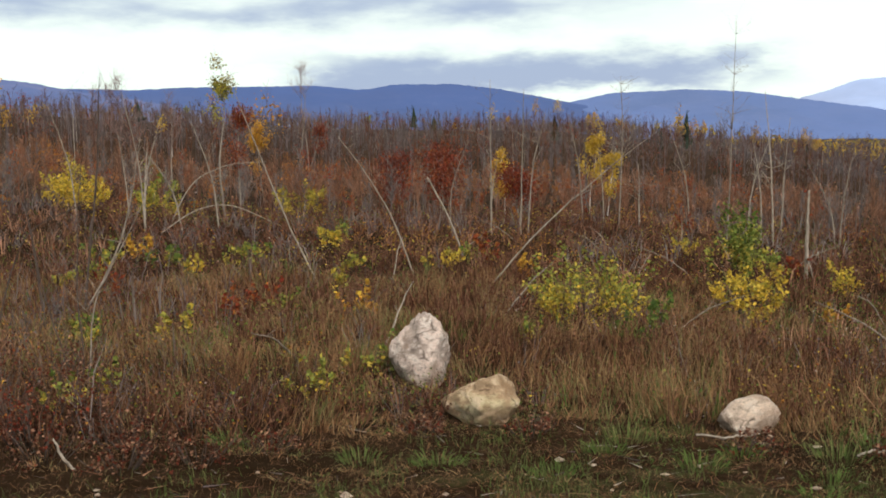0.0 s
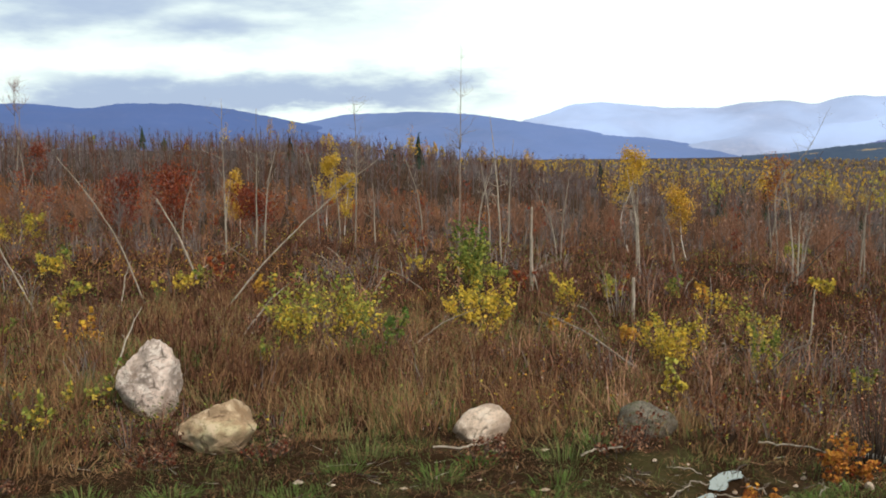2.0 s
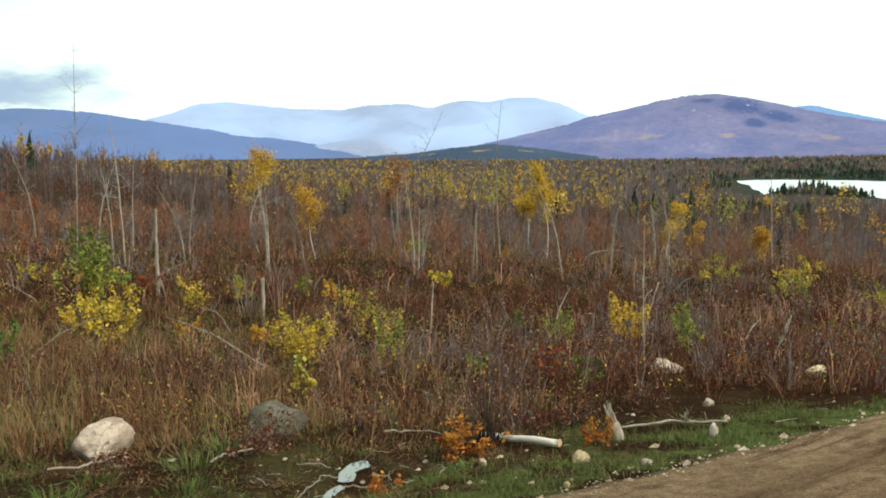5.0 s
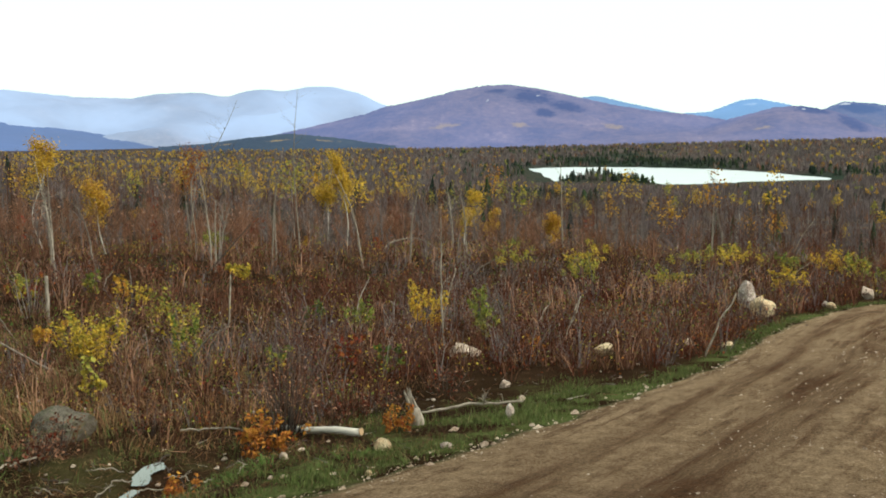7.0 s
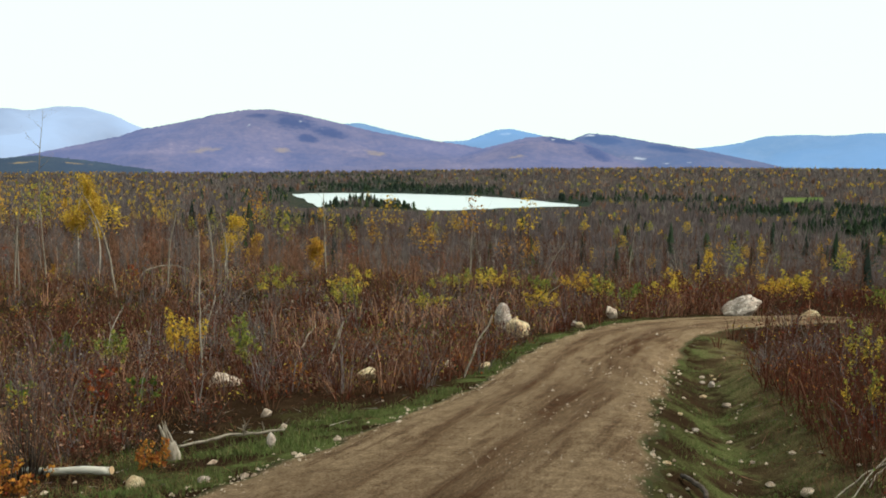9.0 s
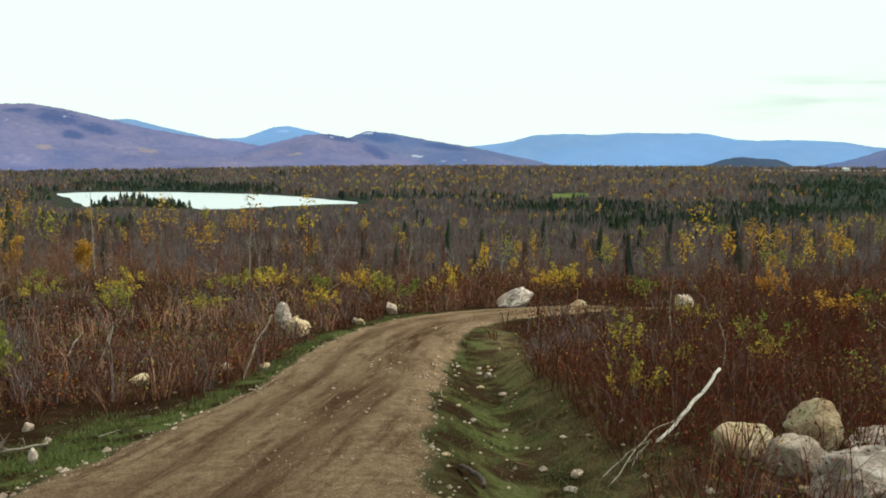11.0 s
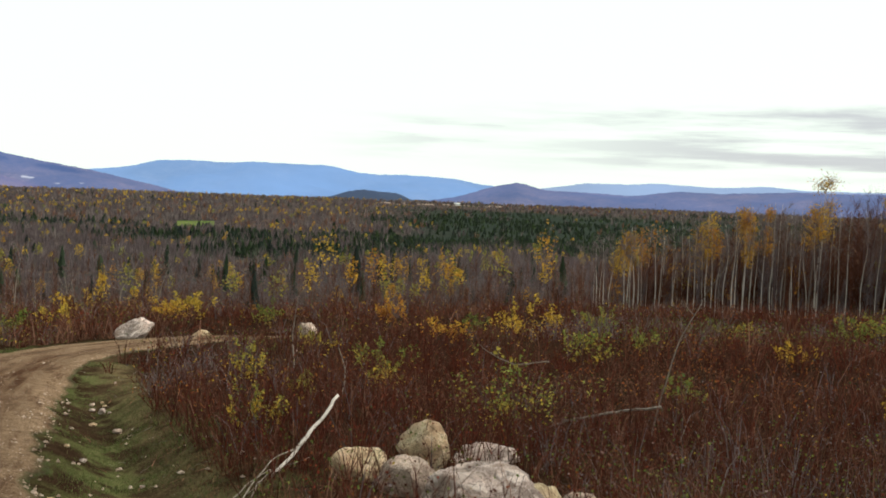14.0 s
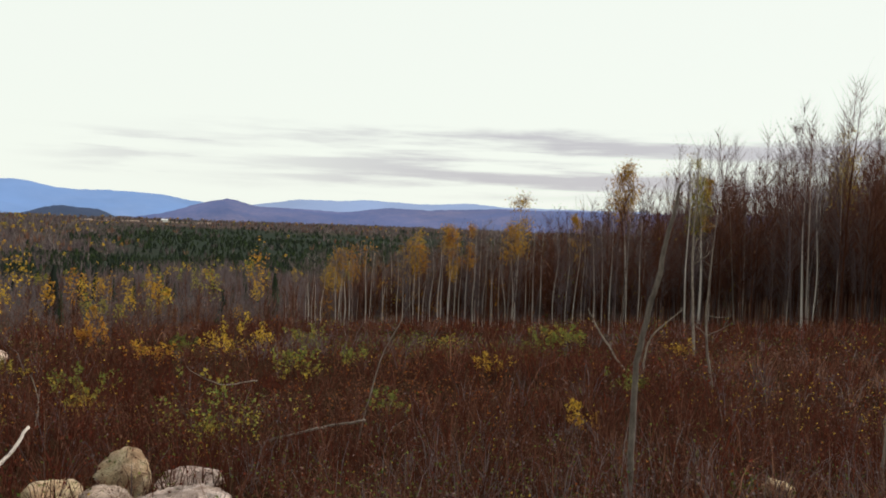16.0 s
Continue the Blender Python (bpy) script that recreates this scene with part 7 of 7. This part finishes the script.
def woods(name, label, n, az, d, seed, tall, spec, twig_n, leaf_n, log_spread=True, twig_w=0.02, leaf_size=0.3, spread=1.0, bark=1.0, far=False, rust=0.0, rust_tint=0.838):
    """Many trees in one mesh. spec(x, y, r, az, rng) gives for each tree: height factor, leaf tint, leafiness 0-1, conifer or not."""
    rng = np.random.RandomState(seed)
    x, y, r = scatter(n, az, d, rng, 0 if log_spread else None)
    deg = np.degrees(np.arctan2(x, y))
    off, half = road_offset(x, y)
    ok = (np.abs(off) > half + 2) & ~((r > 500) & (lake_depth(x, y) > -6))
    x, y, r, deg = x[ok], y[ok], r[ok], deg[ok]
    grow, tint, leafy, conifer, pale = spec(x, y, r, deg, rng)
    m = grow > 0.02
    x, y, r, grow, tint, leafy, conifer, pale = (q[m] for q in (x, y, r, grow, tint, leafy, conifer, pale))
    n = len(x)
    h = tall * grow * rng.uniform(0.7, 1.15, n)
    wide = h * np.where(conifer, rng.uniform(0.36, 0.5, n) * (1.6 if far else 1.0), rng.uniform(0.36, 0.56, n) * spread)
    base = np.stack([x, y, height(x, y) - 0.1], -1)
    bend = rng.normal(size=(n, 2)) * (0.05 * h)[:, None]
    s = Soup()
    own = np.where(rng.uniform(size=n) < rust, rust_tint, bark)
    blades(s, base, h * 0.97, bend, np.maximum(0.025 + 0.006 * h, 0.0007 * r), np.where(pale, 1.10, own), rng)
    # twigs: fine and spreading near by; far off a few upright sprays in the crown's own colour
    k = np.repeat(np.where(~conifer)[0], twig_n)
    if far:
        spot = rng.normal(size=(len(k), 2)) * (0.30 * wide[k])[:, None]
        b = base[k] + np.concatenate([spot * 0.6, (h[k] * rng.uniform(0.0, 0.3, len(k)))[:, None]], 1)
        e = base[k] + np.concatenate([spot * 1.5, (h[k] * rng.uniform(0.55, 1.05, len(k)))[:, None]], 1)
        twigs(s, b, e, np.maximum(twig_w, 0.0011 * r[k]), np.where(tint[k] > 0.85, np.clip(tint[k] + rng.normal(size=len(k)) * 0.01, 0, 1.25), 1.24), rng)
    else:
        u = rng.uniform(0.30, 0.98, len(k))
        b = base[k] + np.stack([bend[k, 0] * u, bend[k, 1] * u, h[k] * u], -1)
        a = rng.uniform(0, 6.283, len(k))
        ln = wide[k] * rng.uniform(0.3, 0.75, len(k)) * (1.25 - u)
        e = b + np.stack([np.cos(a) * ln * 0.8, np.sin(a) * ln * 0.8, ln * rng.uniform(0.5, 1.6, len(k))], -1)
        twigs(s, b, e, np.maximum(twig_w, 0.00036 * r[k]), np.clip(own[k] + rng.normal(size=len(k)) * 0.012, 0.8, 1.25), rng)
    if conifer.any():
        q = np.where(conifer)[0]
        spires(s, base[q], h[q], wide[q] * (1.0 if far else 0.8), np.clip(tint[q] + rng.normal(size=len(q)) * 0.02, 0, 1), rng, 3, 6 if far else 9)
    if far:
        leafy = np.where(conifer | (tint > 0.85), 0.0, leafy)
    # leaves: in a broad-leaved tree gathered in a few puffs, in a conifer in a cone
    k = np.repeat(np.arange(n), leaf_n)
    k = k[rng.uniform(size=len(k)) < leafy[k]]
    con = conifer[k]
    puffs = 7
    pu = rng.uniform(0.12, 1.0, (n, puffs))
    pa = rng.uniform(0, 6.283, (n, puffs))
    pr = np.sqrt(np.clip(1 - (2 * pu - 0.9) ** 2, 0.02, 1)) * 0.42 * rng.uniform(0.3, 1, (n, puffs))
    j = rng.randint(0, puffs, len(k))
    cu = rng.uniform(0, 1, len(k)) ** 1.3
    ca = rng.uniform(0, 6.283, len(k))
    cr = 0.55 * (1.03 - cu) * np.sqrt(rng.uniform(0.1, 1, len(k)))
    up = np.where(con, 0.08 + 0.94 * cu, 0.40 + 0.58 * pu[k, j])
    rx = np.where(con, np.cos(ca) * cr, np.cos(pa[k, j]) * pr[k, j]) * wide[k]
    ry = np.where(con, np.sin(ca) * cr, np.sin(pa[k, j]) * pr[k, j]) * wide[k]
    soft = np.where(con, 0.02, 0.095) * wide[k]
    c = base[k] + np.stack([rx + bend[k, 0] * up, ry + bend[k, 1] * up, h[k] * up], -1) + rng.normal(size=(len(k), 3)) * soft[:, None] * np.array([1, 1, 1.1])
    full = ~con & (leafy[k] > 0.85) & (r[k] > 100)
    if full.any():
        ball = rng.normal(size=(len(k), 3))
        ball *= (rng.uniform(0.1, 1, len(k)) ** 0.4 / np.linalg.norm(ball, axis=1))[:, None]
        lobe = np.stack([np.cos(pa[k, j]) * 0.35, np.sin(pa[k, j]) * 0.35, (pu[k, j] - 0.55) * 0.9], -1)
        oval = (0.75 * ball + lobe) * np.stack([0.34 * wide[k], 0.34 * wide[k], 0.27 * h[k]], -1)
        oval[:, :2] *= np.clip(1.25 - 0.9 * (oval[:, 2] / (0.27 * h[k]) + 0.6) * 0.5, 0.3, 1.2)[:, None]
        c = np.where(full[:, None], base[k] + np.stack([bend[k, 0] * 0.7, bend[k, 1] * 0.7, h[k] * 0.70], -1) + oval, c)
    leaves(s, c, np.maximum(leaf_size, 0.0009 * r[k]) * rng.uniform(0.5, 1.4, len(k)) * np.where(con, 1.25, np.where(full, 1.6, 1.0)), np.clip(tint[k] + rng.normal(size=len(k)) * 0.02, 0, 1.25), rng)
    return whole(name, s.mesh(name, LEAF), label, "trees", kind="stuff")


def choose(rng, n, parts):
    """Draws for each tree one of the (share, tint, leafiness) kinds; shares may be arrays."""
    u = rng.uniform(size=n)
    total = sum(np.broadcast_to(p[0], (n,)) for p in parts)
    tint, leafy, acc = np.full(n, parts[-1][1]), np.full(n, parts[-1][2]), np.zeros(n)
    done = np.zeros(n, bool)
    for share, t, l in parts:
        acc = acc + np.broadcast_to(share, (n,)) / total
        k = ~done & (u < acc)
        tint[k], leafy[k] = t, l
        done |= k
    return tint, leafy


def near_spec(x, y, r, deg, rng):
    n = len(x)
    # the wood's near edge lies nearer in the north-east than on the hill, and the stand is denser in the south-east
    edge = np.interp(deg, (-40, -10, 10, 30, 45, 60, 75, 90, 100, 106, 150), (46, 46, 44, 38, 44, 56, 66, 72, 70, 58, 56))
    grow = np.where(r > edge * rng.uniform(0.93, 1.2, n), 1.0, 0.0) * np.interp(deg, (-40, 0, 12, 22, 40, 60, 75, 96, 104, 110, 115, 120, 126, 135), (0.66, 0.58, 0.52, 0.56, 0.58, 0.58, 0.60, 0.60, 0.8, 1.2, 1.5, 1.9, 2.3, 2.5)) * rng.choice((0.4, 0.6, 0.85, 1.0, 1.12), n)
    hue = lumps(x, y, 14.0, 201)
    stand = smooth(102, 108, deg)
    hill = 1 - smooth(5, 25, deg)
    tint, leafy = choose(rng, n, [(0.66 - 0.2 * hill, 0.99, 0.04), (0.2 * (1 - stand), 0.9, 0.2), (0.30 * hill * np.clip(hue + 0.3, 0, 2), 0.70, 0.55), (0.06 * (1 - hill) * np.clip(hue + 0.3, 0, 2), 0.72, 0.5), (0.10 * hill, 0.64, 0.55), (0.006 * np.clip(-hue + 0.3, 0, 2) * (1 - hill) * (1 - 0.8 * stand), 0.47, 1.0), (0.005 * (1 - hill) * (1 - 0.3 * stand), 0.54, 1.0), (0.006 * (1 - stand), 0.3, 0.8)])
    pale = rng.uniform(size=n) < np.where(stand > 0.5, 0.22, 0.03)
    return grow, tint, leafy, np.zeros(n, bool), pale


def mid_spec(x, y, r, deg, rng):
    n = len(x)
    hue, dark = lumps(x, y, 30.0, 211), lumps(x, y, 60.0, 212)
    hill = 1 - smooth(8, 24, deg)
    behind = smooth(300, 340, r)
    conifer = rng.uniform(size=n) < np.clip(0.15 * smooth(0.3, 0.65, dark) + 0.012 + 0.10 * behind * smooth(68, 80, deg), 0, 0.9) * (1 - 0.9 * hill) * smooth(90, 200, r) * (1 - smooth(106, 114, deg) * 0.6)
    belt = smooth(82, 87, deg) * (1 - smooth(97, 102, deg)) * smooth(100, 112, r) * (1 - smooth(140, 165, r)) + 0.55 * smooth(36, 44, deg) * (1 - smooth(82, 90, deg)) * smooth(190, 215, r) * (1 - smooth(280, 320, r)) * smooth(-0.5, 0.1, hue)
    far_gold = smooth(-3, 4, deg) * (1 - smooth(40, 50, deg)) * smooth(240, 330, r)
    tint, leafy = choose(rng, n, [(0.80 + 0.2 * hill, 1.245, 0.05), (0.10 + 0.15 * hill, 0.85, 0.12), (0.10 * hill, 0.72, 0.3), (0.45 * (0.022 * (1 - 0.5 * hill) + 0.05 * belt + 0.07 * far_gold), 0.46, 1.0), (0.45 * (0.018 * (1 - 0.5 * hill) + 0.05 * belt + 0.05 * far_gold), 0.53, 1.0), (0.004 + 0.012 * belt, 0.58, 1.0), (0.006 * (1 - hill) + 0.03 * belt, 0.33, 1.0)])
    tint, leafy = np.where(conifer, 0.02, tint), np.where(conifer, 1.0, leafy)
    grow = np.where(leafy > 0.9, rng.uniform(1.0, 1.7, n), 1.0) * np.where(conifer, rng.uniform(0.5, 0.95, n), 1.0) * (1 + 0.25 * smooth(160, 260, r) * (1 - hill)) * (1 - 0.25 * belt * (r < 170))
    return grow, tint, leafy, conifer, rng.uniform(size=n) < 0.04


def far_spec(x, y, r, deg, rng):
    n = len(x)
    hue = lumps(x, y, 120.0, 221)
    spruce, plantation, hillside = spruce_land(x, y, r, deg)
    conifer = rng.uniform(size=n) < np.clip(spruce, 0.015, 0.98)
    band = smooth(4, 16, deg) * (1 - smooth(36, 48, deg)) * smooth(300, 420, r)
    gold = smooth(-0.1, 0.5, hue)
    beyond = smooth(850, 1050, r)
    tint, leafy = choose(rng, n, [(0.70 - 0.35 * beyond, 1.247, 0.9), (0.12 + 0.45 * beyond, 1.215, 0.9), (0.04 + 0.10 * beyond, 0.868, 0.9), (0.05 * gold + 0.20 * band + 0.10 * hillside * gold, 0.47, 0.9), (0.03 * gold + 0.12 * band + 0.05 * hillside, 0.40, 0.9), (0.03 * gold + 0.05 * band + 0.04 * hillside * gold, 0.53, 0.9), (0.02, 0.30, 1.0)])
    conifer &= rng.uniform(size=n) > 0.8 * band
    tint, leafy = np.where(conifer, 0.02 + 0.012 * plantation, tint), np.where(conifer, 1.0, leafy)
    pasture = (deg > 77.2) & (deg < 80) & (r > 960) & (r < 1120)
    hay = (deg > 88.2) & (deg < 95.7) & (r > 2430) & (r < 2580) & (rng.uniform(size=n) < 0.9)
    before_hay = smooth(87.5, 89.5, deg) * (1 - smooth(94, 96.5, deg)) * smooth(1750, 2000, r) * (r < 2340) * np.clip(0.85 + 0.35 * lumps(x, y, 60.0, 225), 0, 1)
    # low bushes on the lake's near shore, so that the water shows
    ahead = (deg > 50.2) & (deg < 67.4) & (r < np.interp(deg, (48, 51, 52.2, 58, 62, 67.5, 70), (1330, 1160, 929, 888, 936, 1008, 1010)))
    seen_over = np.where(ahead, np.clip((0.042 * -lake_depth(x, y) - 1.4) / 10.0, 0.04, 2.0), 2.0)
    grow = np.where(pasture | hay, 0.0, 1 - 0.86 * before_hay) * np.where(conifer, 0.85 - 0.25 * plantation, 0.9) * (1 + 0.15 * hillside)
    return np.minimum(grow, seen_over), tint, leafy, conifer, np.zeros(n, bool)


woods("woods", "dense grey-brown young woods with pale stems", 2300, (-28, 60), (36, 125), 301, 4.6, near_spec, 90, 130, True, 0.013, 0.10, 1.1, 1.222, False, 0.75, 0.866)
woods("woods", "dense dark mauve young woods below the brow", 1500, (58, 105), (36, 125), 306, 4.8, near_spec, 84, 120, True, 0.013, 0.085, 1.0, 1.245, False, 0.55)


def stand_spec(x, y, r, deg, rng):
    n = len(x)
    grow = np.interp(deg, (102, 106, 110, 114, 118, 124, 130, 140), (0.50, 0.67, 0.82, 0.97, 1.22, 1.50, 1.62, 1.62)) * rng.choice((0.5, 0.7, 0.8, 0.9, 1.0), n)
    west = 1 - smooth(109, 115, deg)
    tint, leafy = choose(rng, n, [(0.66, 0.855, 0.22), (0.22, 0.845, 0.45), (0.12 * west, 0.58, 0.9), (0.02, 0.45, 0.5), (0.02, 0.3, 0.4)])
    return grow, tint, leafy, np.zeros(n, bool), rng.uniform(size=n) < 0.10


woods("woods", "dense dark stand of thin young birches", 1850, (102, 136), (57, 90), 304, 7.5, stand_spec, 135, 80, False, 0.013, 0.10, 0.85, 1.248, False, 0.6, 0.832)
woods("woods", "mixed autumn woods with dark spruces and yellow birches", 5600, (-28, 136), (105, 480), 302, 7.0, mid_spec, 22, 120, True, 0.05, 0.20, 1.0, 1.248, False, 0.45)
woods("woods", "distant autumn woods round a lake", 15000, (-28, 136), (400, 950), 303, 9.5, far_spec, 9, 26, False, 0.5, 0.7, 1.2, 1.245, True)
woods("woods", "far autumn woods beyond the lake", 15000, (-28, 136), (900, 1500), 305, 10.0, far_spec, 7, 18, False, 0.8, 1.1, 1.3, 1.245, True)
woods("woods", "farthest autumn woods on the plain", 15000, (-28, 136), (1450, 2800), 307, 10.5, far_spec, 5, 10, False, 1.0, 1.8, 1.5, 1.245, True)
